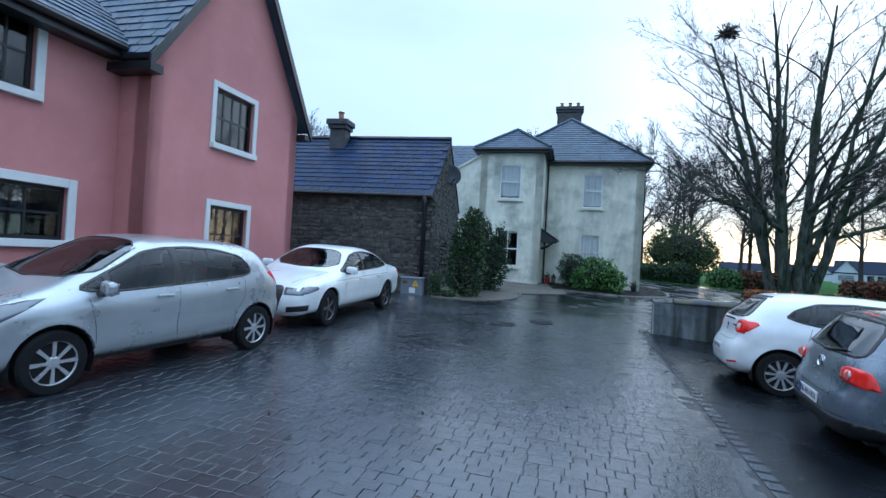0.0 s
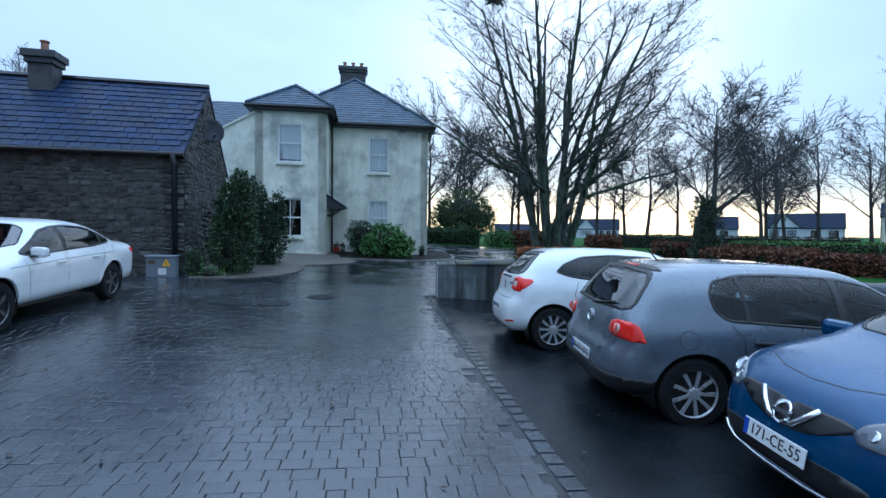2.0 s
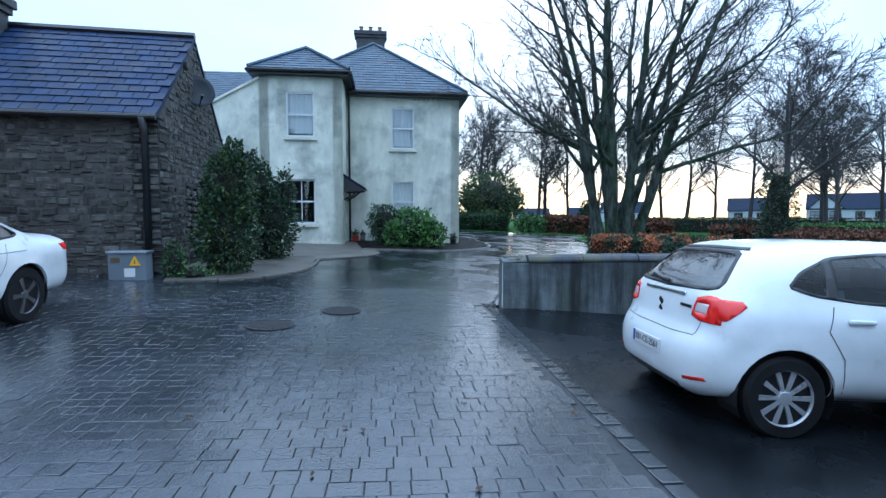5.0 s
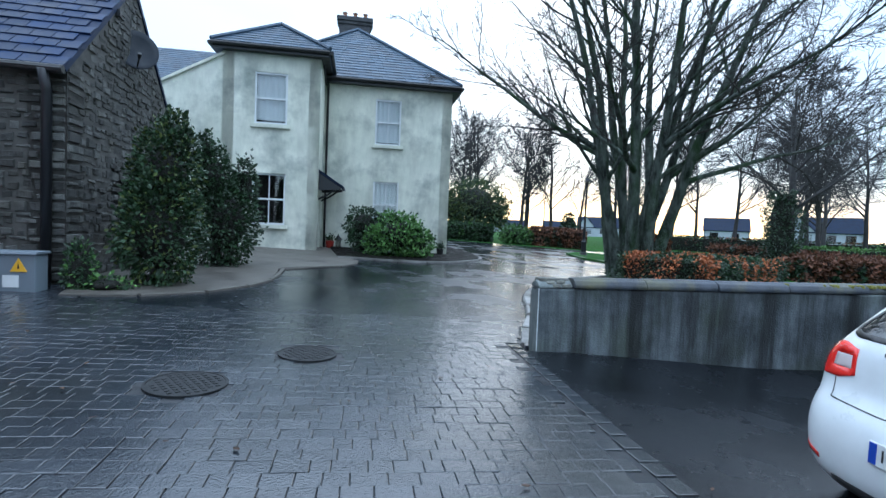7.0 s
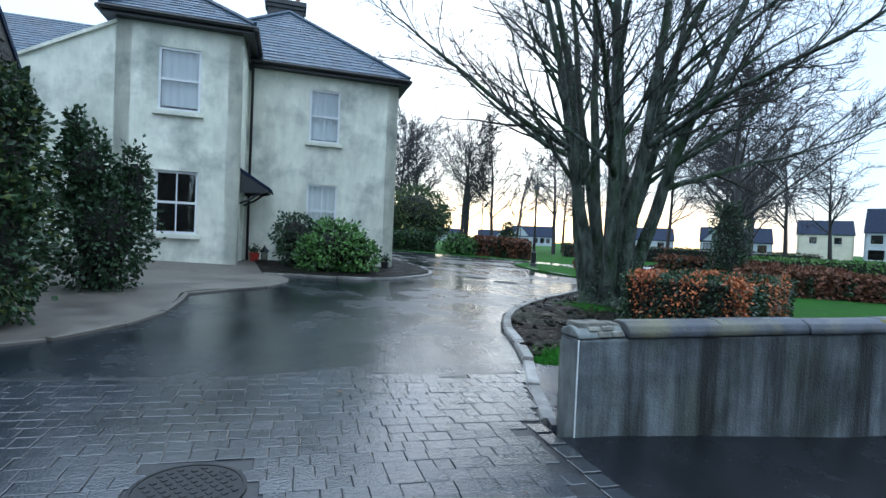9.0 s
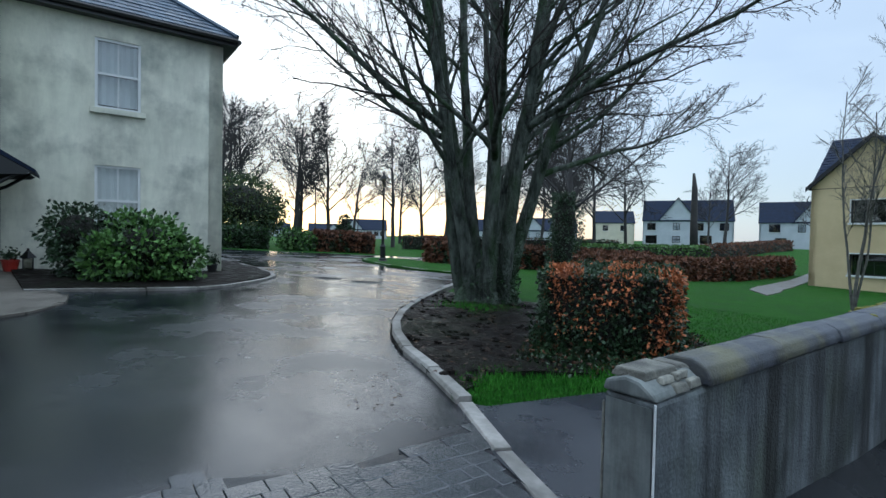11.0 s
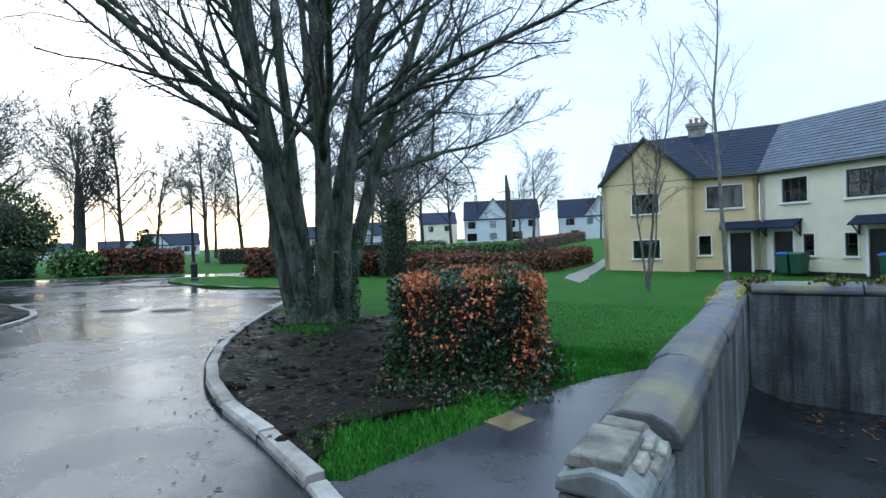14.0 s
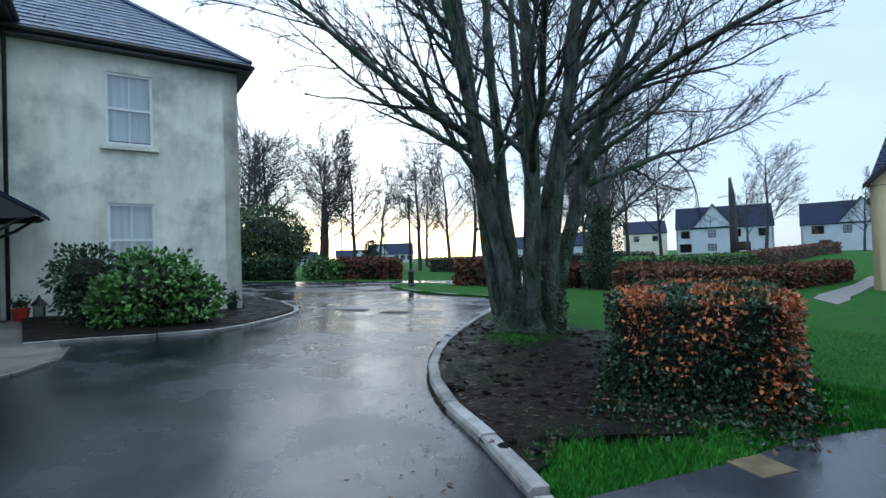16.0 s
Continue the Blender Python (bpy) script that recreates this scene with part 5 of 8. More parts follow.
leaf_cloud(s, g, 5200, foot, 0.052, [M["ivy"], M["beech_dull"]], None)
tagged(s.ob("ivy_carpet"), "dark glossy ivy spreading over the soil", "ivy", kind="stuff")
for a, b, th, hh, lab, cnt, br, mats, nm in (
        ((23.5, 19.2), (33.0, 15.6), 1.2, 1.02, "long clipped beech hedge with dull copper leaves", 7000, 1.1, (M["beech_dull"], M["ivy"]), "beech_hedge"),
        ((33.3, 15.3), (43.0, 13.3), 1.2, 1.1, "clipped beech hedge beside the terrace path", 5000, 1.1, (M["beech_dull"], M["ivy"]), "beech_hedge"),
        ((25.0, 24.2), (33.5, 19.5), 1.2, 1.15, "dark clipped beech hedge across the lawn", 5000, 0.95, (M["beech_dull"], M["ivy"]), "beech_hedge"),
        ((22.2, 27.0), (24.0, 26.4), 1.1, 1.3, "short clipped beech hedge beside the lamp", 2500, 1.1, (M["beech_dull"], M["ivy"]), "beech_hedge"),
        ((36.0, 27.0), (52.0, 20.0), 1.2, 1.3, "bright green clipped hedge before the houses", 4500, 1.2, (M["bright_hedge"], M["laurel"]), "green_hedge"),
        ((14.5, 39.2), (20.0, 38.6), 1.4, 1.2, "dark green clipped hedge by the drive", 5000, -0.2, (M["bright_hedge"], M["laurel"]), "green_hedge"),
        ((22.6, 37.6), (26.0, 35.6), 1.1, 1.3, "copper beech hedge at the drive's end", 3500, 1.1, (M["beech_dull"], M["ivy"]), "beech_hedge"),
        ((52.0, 20.0), (85.0, 16.0), 1.2, 1.4, "dull hedge in front of the white houses", 3500, 0.9, (M["beech_dull"], M["ivy"]), "green_hedge"),
        ((38.0, 44.0), (58.0, 30.0), 1.2, 1.3, "low dark hedge beyond the lawn", 3500, 0.1, (M["beech_dull"], M["laurel"]), "green_hedge")):
    hedge(nm, a, b, th, hh, lab, cnt, 0.2, br, mats, len(lab), "clipped hedges")


def shrub(name, x, y, blobs, count, size, mats, share, label, seed, stem=0.0):
    """A leafy bush: leaves on several lobes, with woody stems and shade-dark filler cores inside."""
    t = tagged(empty(name, pose(x, y, ground_z(x, y))), label, "bush")
    g = random.Random(seed)
    s = Shape()
    wts = [r[3] * r[5] for r in blobs]

    def place(q):
        cx, cy, cz, rx, ry, rz = q.choices(blobs, wts)[0]
        o = Vector((q.gauss(0, 1), q.gauss(0, 1), q.gauss(0, 1))).normalized()
        k = q.uniform(0.55, 1.0) ** 0.5 * (1 + 0.32 * noise.noise((o.x * 3.1 + seed, o.y * 3.1 + cx, o.z * 3.1)) + 0.12 * abs(q.gauss(0, 0.5)) ** 2)
        return (cx + o.x * rx * k, cy + o.y * ry * k, max(0.03, cz + o.z * rz * k)), o, 0 if q.random() < share else 1
    leaf_cloud(s, g, count, place, size, mats, None, 0.1)
    tagged(s.ob("leaves", t), kind="stuff")
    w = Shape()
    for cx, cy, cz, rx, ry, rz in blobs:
        # a near-black core in each lobe stands in for inner shade
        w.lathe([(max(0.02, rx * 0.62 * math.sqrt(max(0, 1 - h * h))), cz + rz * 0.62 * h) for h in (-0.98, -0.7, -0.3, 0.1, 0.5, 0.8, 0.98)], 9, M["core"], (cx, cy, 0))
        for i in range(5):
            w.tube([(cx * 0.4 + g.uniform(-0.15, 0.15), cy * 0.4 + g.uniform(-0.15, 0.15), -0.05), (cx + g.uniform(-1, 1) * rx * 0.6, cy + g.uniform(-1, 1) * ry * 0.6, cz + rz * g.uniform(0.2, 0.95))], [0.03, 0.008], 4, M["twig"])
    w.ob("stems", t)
    return t


shrub("laurel_bush", 0.72, 16.0, [(0.05, 0, 0.85, 0.62, 0.6, 0.9), (0.1, 0.15, 1.7, 0.52, 0.5, 0.9), (0.2, 0.25, 2.3, 0.26, 0.26, 0.55)], 8500, 0.085, [M["laurel"], M["olive_leaf"]], 0.85, "tall dark evergreen bush against the gable wall", 41)
shrub("laurel_bush", 1.75, 18.8, [(0, 0, 0.95, 0.7, 0.7, 0.95), (-0.25, 0, 1.9, 0.4, 0.4, 0.7), (0.4, 0.1, 1.7, 0.25, 0.25, 0.7), (-0.4, 0, 2.4, 0.16, 0.16, 0.5)], 7500, 0.085, [M["laurel"], M["ivy"]], 0.5, "dark glossy evergreen bush beside the outbuilding", 42)
shrub("ivy_clump", -0.15, 15.35, [(0, 0, 0.25, 0.2, 0.15, 0.45), (0.3, -0.05, 0.08, 0.3, 0.15, 0.12)], 800, 0.07, [M["laurel"], M["light_leaf"]], 0.7, "straggling ivy at the outbuilding's corner", 43)
shrub("flowering_bush", 7.05, 22.55, [(0, 0, 0.75, 0.85, 0.7, 0.72), (0.6, -0.15, 0.5, 0.6, 0.55, 0.5), (-0.6, 0.1, 0.5, 0.5, 0.5, 0.5)], 4200, 0.13, [M["light_leaf"], M["laurel"]], 0.75, "pale green leafy bush under the house window", 44)
shrub("dark_bush", 6.15, 23.45, [(0, 0, 1.0, 0.65, 0.5, 0.6), (0, 0, 0.5, 0.5, 0.4, 0.6)], 2200, 0.1, [M["ivy"], M["laurel"]], 0.8, "dark evergreen bush against the house wall", 45)
shrub("round_evergreen", 20.6, 42.8, [(0, 0, 2.9, 2.5, 2.4, 2.1), (1.6, -0.5, 2.3, 1.3, 1.3, 1.4), (-1.6, 0.4, 2.4, 1.4, 1.4, 1.6), (0.3, 0, 1.0, 0.9, 0.9, 1.1)], 12000, 0.17, [M["olive_leaf"], M["laurel"]], 0.4, "large rounded olive-green evergreen behind the house", 46)
shrub("garden_shrub", 21.3, 38.0, [(0, 0, 0.7, 0.9, 0.7, 0.7), (0.9, -0.3, 0.6, 0.6, 0.5, 0.6)], 1800, 0.2, [M["light_leaf"], M["laurel"]], 0.6, "loose green garden shrub by the drive", 47)
shrub("conifer", 41.5, 57, [(0, 0, 1.2, 1.1, 1.1, 1.2), (0, 0, 2.4, 0.7, 0.7, 1.0)], 900, 0.3, [M["ivy"], M["laurel"]], 0.8, "small dark conifer beyond the lawn", 48)


# ---- lamp posts ----
def lamp_post(x, y, h=4.35):
    t = tagged(empty("street_lamp", pose(x, y, ground_z(x, y) - 0.02)), "black cast-iron street lamp with a lantern head", "street lamp", "street lamps")
    Shape().lathe([(0.24, 0), (0.24, 0.1), (0.19, 0.14), (0.19, 0.2), (0.14, 0.26), (0.13, 0.75), (0.15, 0.8), (0.11, 0.86), (0.075, 0.95), (0.07, 1.5), (0.085, 1.53), (0.06, 1.58), (0.05, 2.6), (0.045, h - 0.95), (0.07, h - 0.92), (0.04, h - 0.85), (0.05, h - 0.72)], 12, M["iron"]).ob("post", t, smooth=False)
    Shape().tube([(-0.32, 0, h - 1.05), (0.32, 0, h - 1.05)], 0.018, 6, M["iron"]).ob("crossbar", t)
    c = Shape()
    for i in range(4):
        a = math.pi / 4 + i * math.pi / 2
        c.tube([(0.1 * math.cos(a), 0.1 * math.sin(a), h - 0.72), (0.19 * math.cos(a), 0.19 * math.sin(a), h - 0.3)], 0.014, 5, M["iron"])
    c.lathe([(0.24, h - 0.3), (0.22, h - 0.26), (0.1, h - 0.12), (0.05, h - 0.1), (0.04, h), (0.01, h + 0.06)], 4, M["iron"])
    c.ob("lantern_frame", t)
    Shape().lathe([(0.09, h - 0.7), (0.17, h - 0.31)], 4, M["lantern"]).ob("lantern_glass", t)


M["lantern"] = glass("lantern_glass", (0.55, 0.55, 0.5))
for p in ((19.65, 28.15), (40.5, 53.5)):
    lamp_post(*p)
tagged(Shape().tube([(0, 0, 0), (0, 0, 9)], [0.1, 0.07], 6, M["far_wood"]).ob("utility_pole", None, pose(50, 74, 0)), "thin wooden utility pole in the distance", "pole")


# ---- far houses ----
def far_house(name, x, y, face, width, depth, eave, ridge, wall, label, gables=(), wins=(), cat_group="", end_gable=False):
    """A plain distant house: walls with real openings, a pitched roof with its ridge along the front, front gables."""
    z = ground_z(x, y)
    h = tagged(empty(name, pose(x, y, z, 0, 0, face)), label, "house", cat_group)
    s = Shape()
    op = [(a + width / 2 - w / 2, a + width / 2 + w / 2, b, b + hh) for a, b, w, hh in wins]
    wall_panel(s, (-width / 2, 0), (1, 0), width, -0.8, eave, 0.3, op, wall)
    wall_panel(s, (width / 2, 0), (0, 1), depth, -0.8, eave, 0.3, [], wall)
    wall_panel(s, (width / 2, depth), (-1, 0), width, -0.8, eave, 0.3, [], wall)
    wall_panel(s, (-width / 2, depth), (0, -1), depth, -0.8, eave, 0.3, [], wall)
    for xx in (-width / 2, width / 2 - 0.3):
        s.prism([(xx, 0, eave), (xx, depth, eave), (xx, depth / 2, ridge)], (0.3, 0, 0), wall)
    r = Shape()
    for q in (((-width / 2 - 0.15, -0.25, eave - 0.1), (width / 2 + 0.15, -0.25, eave - 0.1), (width / 2 + 0.15, depth / 2, ridge + 0.1), (-width / 2 - 0.15, depth / 2, ridge + 0.1)),
              ((width / 2 + 0.15, depth + 0.25, eave - 0.1), (-width / 2 - 0.15, depth + 0.25, eave - 0.1), (-width / 2 - 0.15, depth / 2, ridge + 0.1), (width / 2 + 0.15, depth / 2, ridge + 0.1))):
        roof_slab(r, q, M["slate_far"], 0.14)
    for gx, gw, gz in gables:
        s.prism([(gx - gw / 2, -0.06, -0.8), (gx + gw / 2, -0.06, -0.8), (gx + gw / 2, -0.06, eave), (gx, -0.06, gz), (gx - gw / 2, -0.06, eave)], (0, 0.055, 0), wall)
        for sg in (-1, 1):
            roof_slab(r, ((gx + sg * (gw / 2 + 0.2), -0.3, eave - 0.15), (gx, -0.3, gz + 0.12), (gx, depth / 2, gz + 0.12), (gx + sg * (gw / 2 + 0.2), depth / 2, eave - 0.15)), M["slate_far"], 0.12)
    s.ob("wall", h)
    r.ob("roof", h)
    for a, b, w, hh in wins:
        window(h, wall_frame((-width / 2, 0), (1, 0), a + width / 2, b), w, hh, M["black_paint"], 2, 2, sill=0.12, sash=False, set_in=-0.1, edge=0.08, bar=0.06)
    return h


semi = [(-6.2, 3.1, 1.5, 1.4), (-1.8, 3.1, 1.2, 1.4), (2.2, 3.1, 1.2, 1.4), (6.2, 3.1, 1.5, 1.4), (-1.8, 0.7, 1.4, 1.3), (-6.2, 0.5, 2.0, 1.6), (3.2, 0.6, 2.0, 1.6)]
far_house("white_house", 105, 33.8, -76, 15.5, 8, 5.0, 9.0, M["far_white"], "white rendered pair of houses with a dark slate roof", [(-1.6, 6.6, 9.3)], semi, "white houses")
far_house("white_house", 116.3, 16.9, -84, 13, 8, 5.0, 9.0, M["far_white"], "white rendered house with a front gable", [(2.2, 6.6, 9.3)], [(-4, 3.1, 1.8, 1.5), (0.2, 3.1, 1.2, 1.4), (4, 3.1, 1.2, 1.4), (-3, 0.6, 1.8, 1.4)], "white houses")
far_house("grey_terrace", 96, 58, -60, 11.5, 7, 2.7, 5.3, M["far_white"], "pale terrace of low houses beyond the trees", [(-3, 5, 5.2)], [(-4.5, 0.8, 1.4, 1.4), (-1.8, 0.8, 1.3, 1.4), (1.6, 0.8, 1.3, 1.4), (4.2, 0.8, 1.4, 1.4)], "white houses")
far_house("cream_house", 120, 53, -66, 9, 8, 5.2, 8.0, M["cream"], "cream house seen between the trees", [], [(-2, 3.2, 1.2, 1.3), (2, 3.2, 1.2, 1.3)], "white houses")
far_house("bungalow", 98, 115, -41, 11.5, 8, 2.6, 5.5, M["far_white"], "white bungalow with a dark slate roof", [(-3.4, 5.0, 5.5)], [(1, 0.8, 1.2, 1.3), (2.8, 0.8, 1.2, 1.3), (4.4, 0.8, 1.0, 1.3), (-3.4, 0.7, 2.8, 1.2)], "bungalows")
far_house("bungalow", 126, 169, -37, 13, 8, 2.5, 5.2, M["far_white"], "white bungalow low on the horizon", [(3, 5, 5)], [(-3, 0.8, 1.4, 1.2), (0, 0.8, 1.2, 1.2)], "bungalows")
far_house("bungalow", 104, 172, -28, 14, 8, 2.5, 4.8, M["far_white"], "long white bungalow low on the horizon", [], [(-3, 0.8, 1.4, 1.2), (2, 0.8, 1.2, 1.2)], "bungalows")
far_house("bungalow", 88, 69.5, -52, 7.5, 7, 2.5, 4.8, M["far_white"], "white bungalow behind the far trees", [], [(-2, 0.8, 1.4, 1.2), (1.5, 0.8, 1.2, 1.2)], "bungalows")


# ---- terrace across the lawn ----
def canopy(h, m, w):
    s = Shape()
    s.prism([(-w / 2, -0.75, 0), (-w / 2, 0, 0.38), (-w / 2, 0, 0.3), (-w / 2, -0.75, -0.06)], (w, 0, 0), M["slate_far"])
    for x in (-w / 2 + 0.08, w / 2 - 0.14):
        s.box((x, -0.06, -0.5), (x + 0.07, 0, 0.28), M["black_paint"])
        s.tube([(x + 0.035, -0.03, -0.45), (x + 0.035, -0.6, -0.02)], 0.035, 5, M["black_paint"])
    return s.ob("porch_canopy", h, m)


def terrace_house(x, y, face, width, wall, label, ups, downs, doors, gable=None, ridge=8.2, eave=5.35, deep=7.5, name="terrace_house", stack=None, zb=None, slate=None, meet=(0.0, 0.0)):
    """One house of the terrace; its front runs along local x from the given corner and faces local -y."""
    z = ground_z(x, y) if zb is None else zb
    slate = slate or M["slate_far"]
    h = tagged(empty(name, pose(x, y, z, 0, 0, face)), label, "house", "terrace houses")
    s = Shape()
    op = [(a - w / 2, a + w / 2, b, b + hh) for a, b, w, hh in ups + downs] + [(d - 0.48, d + 0.48, -0.8, 2.1) for d in doors]
    wall_panel(s, (0, 0), (1, 0), width, -0.8, eave, 0.3, op, wall)
    wall_panel(s, (width, 0), (0, 1), deep, -0.8, eave, 0.3, [], wall)
    wall_panel(s, (width, deep), (-1, 0), width, -0.8, eave, 0.3, [], wall)
    wall_panel(s, (0, deep), (0, -1), deep, -0.8, eave, 0.3, [], wall)
    for xx in (0, width - 0.3):
        s.prism([(xx, 0, eave), (xx, deep, eave), (xx, deep / 2, ridge)], (0.3, 0, 0), wall)
    r, rs = Shape(), Shape()
    k0, k1 = -0.12 - meet[0], width + 0.12 + meet[1]      # the ridge runs on to meet the next house's
    for q in (((-0.12, -0.25, eave - 0.1), (width + 0.12, -0.25, eave - 0.1), (k1, deep / 2, ridge + 0.1), (k0, deep / 2, ridge + 0.1)), ((width + 0.12, deep + 0.25, eave - 0.1), (-0.12, deep + 0.25, eave - 0.1), (k0, deep / 2, ridge + 0.1), (k1, deep / 2, ridge + 0.1))):
        roof_slab(r, q, slate, 0.14)
    slates(rs, (-0.12, -0.25, eave - 0.1), (width + 0.12, -0.25, eave - 0.1), (k1, deep / 2, ridge + 0.1), (k0, deep / 2, ridge + 0.1), slate, 0.3, 0.34)
    if gable:
        g0, g1, gz, out = gable
        gop = [(a - w / 2 - g0, a + w / 2 - g0, b, b + hh) for a, b, w, hh in ups + downs if g0 < a < g1]
        wall_panel(s, (g0, -out), (1, 0), g1 - g0, -0.8, eave, 0.3, gop, wall)
        s.prism([(g0, -out, eave), (g1, -out, eave), ((g0 + g1) / 2, -out, gz)], (0, 0.3, 0), wall)
        wall_panel(s, (g1, -out), (0, 1), out, -0.8, eave, 0.3, [], wall)
        wall_panel(s, (g0, 0), (0, -1), out, -0.8, eave, 0.3, [], wall)
        for e0 in (g0 - 0.2, g1 + 0.2):
            q = ((e0, -out - 0.25, eave - 0.1), ((g0 + g1) / 2, -out - 0.25, gz + 0.2), ((g0 + g1) / 2, deep / 2, gz + 0.2), (e0, deep / 2, eave - 0.1))
            roof_slab(r, q, slate, 0.14)
            slates(rs, q[0], q[3], q[2], q[1], slate, 0.3, 0.34)
            r.prism([(e0, -out - 0.28, eave - 0.32), ((g0 + g1) / 2, -out - 0.28, gz), ((g0 + g1) / 2, -out - 0.28, gz + 0.22), (e0, -out - 0.28, eave - 0.08)], (0, 0.04, 0), M["black_paint"])
    s.ob("wall", h)
    Shape().box((0, -0.012, -0.8), (width, 0.02, 0.12), M["black_paint"]).ob("plinth", h)
    roof = r.ob("roof", h)
    tagged(rs.ob("slate_covering", roof), kind="stuff")
    Shape().tube([(-0.1, -0.3, eave - 0.17), (width + 0.1, -0.3, eave - 0.17)], 0.06, 6, M["black_plastic"]).ob("gutter", h)
    for a, b, w, hh in ups + downs:
        out = gable[3] if gable and gable[0] < a < gable[1] else 0
        window(h, wall_frame((0, -out), (1, 0), a, b), w, hh, M["black_paint"], 3 if w > 1 else 1, 2, sill=0.1, surround=0.055, sash=False, bar=0.04)
    for door in doors:
        d = Shape().box((door - 0.48, 0.1, 0), (door + 0.48, 0.15, 2.1), M["black_paint"])
        for zz in (0.2, 1.15):
            for xx in (-0.36, 0.06):
                d.box((door + xx, 0.085, zz), (door + xx + 0.3, 0.1, zz + 0.75), M["black_paint"])
        d.ob("door", h)
        t = Shape()
        for a, b in (((door - 0.6, -0.03, 0), (door - 0.48, 0.005, 2.1)), ((door + 0.48, -0.03, 0), (door + 0.6, 0.005, 2.1)), ((door - 0.6, -0.03, 2.1), (door + 0.6, 0.005, 2.22))):
            t.box(a, b, M["surround"])
        t.ob("door_surround", h)
        canopy(h, pose(door, 0, 2.35), 1.9)
    if stack is not None:
        chimney(h, stack, deep / 2, ridge - 0.3, ridge + 0.75, 0.95, 0.6, M["kerb"], 3)
    return h


ANG_T1, ANG_T2 = -102.3, -137.0
terrace_house(35.6, 12.15, ANG_T1, 8.0, M["yellow"], "ochre rendered end house with a front gable", [(2.4, 3.42, 1.45, 1.12), (6.4, 3.5, 1.7, 1.2)], [(2.4, 0.82, 1.45, 1.05), (5.4, 0.95, 0.6, 1.05)], (7.1,), gable=(0.0, 4.9, 7.6, 0.35), stack=4.9, zb=-0.95, meet=(0, 1.15))
t2 = Vector((35.6, 12.15)) + Vector((math.cos(radians(ANG_T1)), math.sin(radians(ANG_T1)))) * 8.02
terrace_house(t2.x, t2.y, ANG_T2, 6.2, M["cream"], "cream rendered terrace house with slate canopies", [(1.75, 3.55, 1.2, 1.2), (4.75, 3.55, 1.5, 1.25)], [(2.35, 0.9, 0.5, 1.05), (4.15, 0.9, 0.5, 1.05)], (1.15, 5.3), stack=5.9, zb=-0.95, slate=M["slate_terrace"], meet=(1.15, 1.8))
t3 = t2 + Vector((math.cos(radians(ANG_T2)), math.sin(radians(ANG_T2)))) * 6.22
terrace_house(t3.x, t3.y, 170, 6.0, M["yellow"], "ochre rendered gabled house closing the terrace", [(1.5, 3.6, 0.9, 1.4)], [(1.0, 0.8, 0.8, 1.3)], (5.3,), gable=(0.0, 4.8, 9.0, 0.3), zb=-0.95)


def wheelie_bin(x, y, rz, body_mat, lid_mat, label):
    t = tagged(empty("wheelie_bin", pose(x, y, -0.95, 0, 0, rz)), label, "bin", "wheelie bins")
    s = Shape()
    s.hexa([Vector(p) for p in ((-0.24, -0.28, 0.08), (0.24, -0.28, 0.08), (0.24, 0.22, 0.08), (-0.24, 0.22, 0.08), (-0.29, -0.36, 1.0), (0.29, -0.36, 1.0), (0.29, 0.32, 1.0), (-0.29, 0.32, 1.0))], body_mat)
    s.ob("body", t, bevel=0.02)
    Shape().prism([(-0.31, -0.4, 1.0), (-0.31, 0.36, 1.0), (-0.31, 0.38, 1.06), (-0.31, 0.0, 1.1), (-0.31, -0.38, 1.05)], (0.62, 0, 0), lid_mat).ob("lid", t)
    for x0 in (-0.27, 0.21):
        Shape().tube([(x0, 0.25, 0.1), (x0 + 0.06, 0.25, 0.1)], 0.1, 12, M["black_plastic"]).ob("wheel", t)


M["bin_green"] = paint("green_bin_plastic", (0.015, 0.07, 0.04), 0.5)
M["bin_blue"] = paint("blue_bin_plastic", (0.02, 0.09, 0.35), 0.5)
d1, d2 = Vector((math.cos(radians(ANG_T2)), math.sin(radians(ANG_T2)))), Vector((math.sin(radians(ANG_T2)), -math.cos(radians(ANG_T2))))
for k, lid in ((1.7, "bin_blue"), (2.35, "bin_green"), (5.95, "bin_blue")):
    q = t2 + d1 * k + d2 * 0.75
    wheelie_bin(q.x, q.y, ANG_T2, M["bin_green"], M[lid], "green plastic wheelie bin with a %s lid" % lid[4:])


# ---- cars ----
M["car_glass"] = glass("car_glass", (0.40, 0.47, 0.50), 0.012, 1.5)
M["screen_glass"] = glass("raked_screen_glass", (0.22, 0.28, 0.31), 0.012, 2.1)
M["tyre"] = surface("tyre_rubber", (0.006, 0.006, 0.007), (0.013, 0.013, 0.014), 8, (0.7, 0.9), 80, 0.4, 0.003, spec=0.2)
M["alloy"] = paint("silver_alloy", (0.46, 0.47, 0.49), 0.3, 0.45)
M["dark_alloy"] = paint("dark_alloy", (0.10, 0.10, 0.11), 0.35, 0.7)
M["chrome"] = paint("chrome", (0.75, 0.76, 0.78), 0.1, 1.0, dirt=0.03)
M["red_lens"] = paint("red_lens", (0.62, 0.012, 0.006), 0.14, 0.0, 0.15)
M["clear_lens"] = paint("clear_lens", (0.10, 0.115, 0.135), 0.05, 0.0, 1.0)
M["plate_white"] = paint("plate_white", (0.68, 0.7, 0.7), 0.4)
M["plate_blue"] = paint("plate_blue", (0.02, 0.06, 0.4), 0.4)
M["ink"] = paint("plate_ink", (0.01, 0.01, 0.012), 0.5)
M["cabin"] = surface("dark_cabin_trim", (0.012, 0.012, 0.013), (0.03, 0.03, 0.032), 5, (0.7, 0.9), 60, 0)
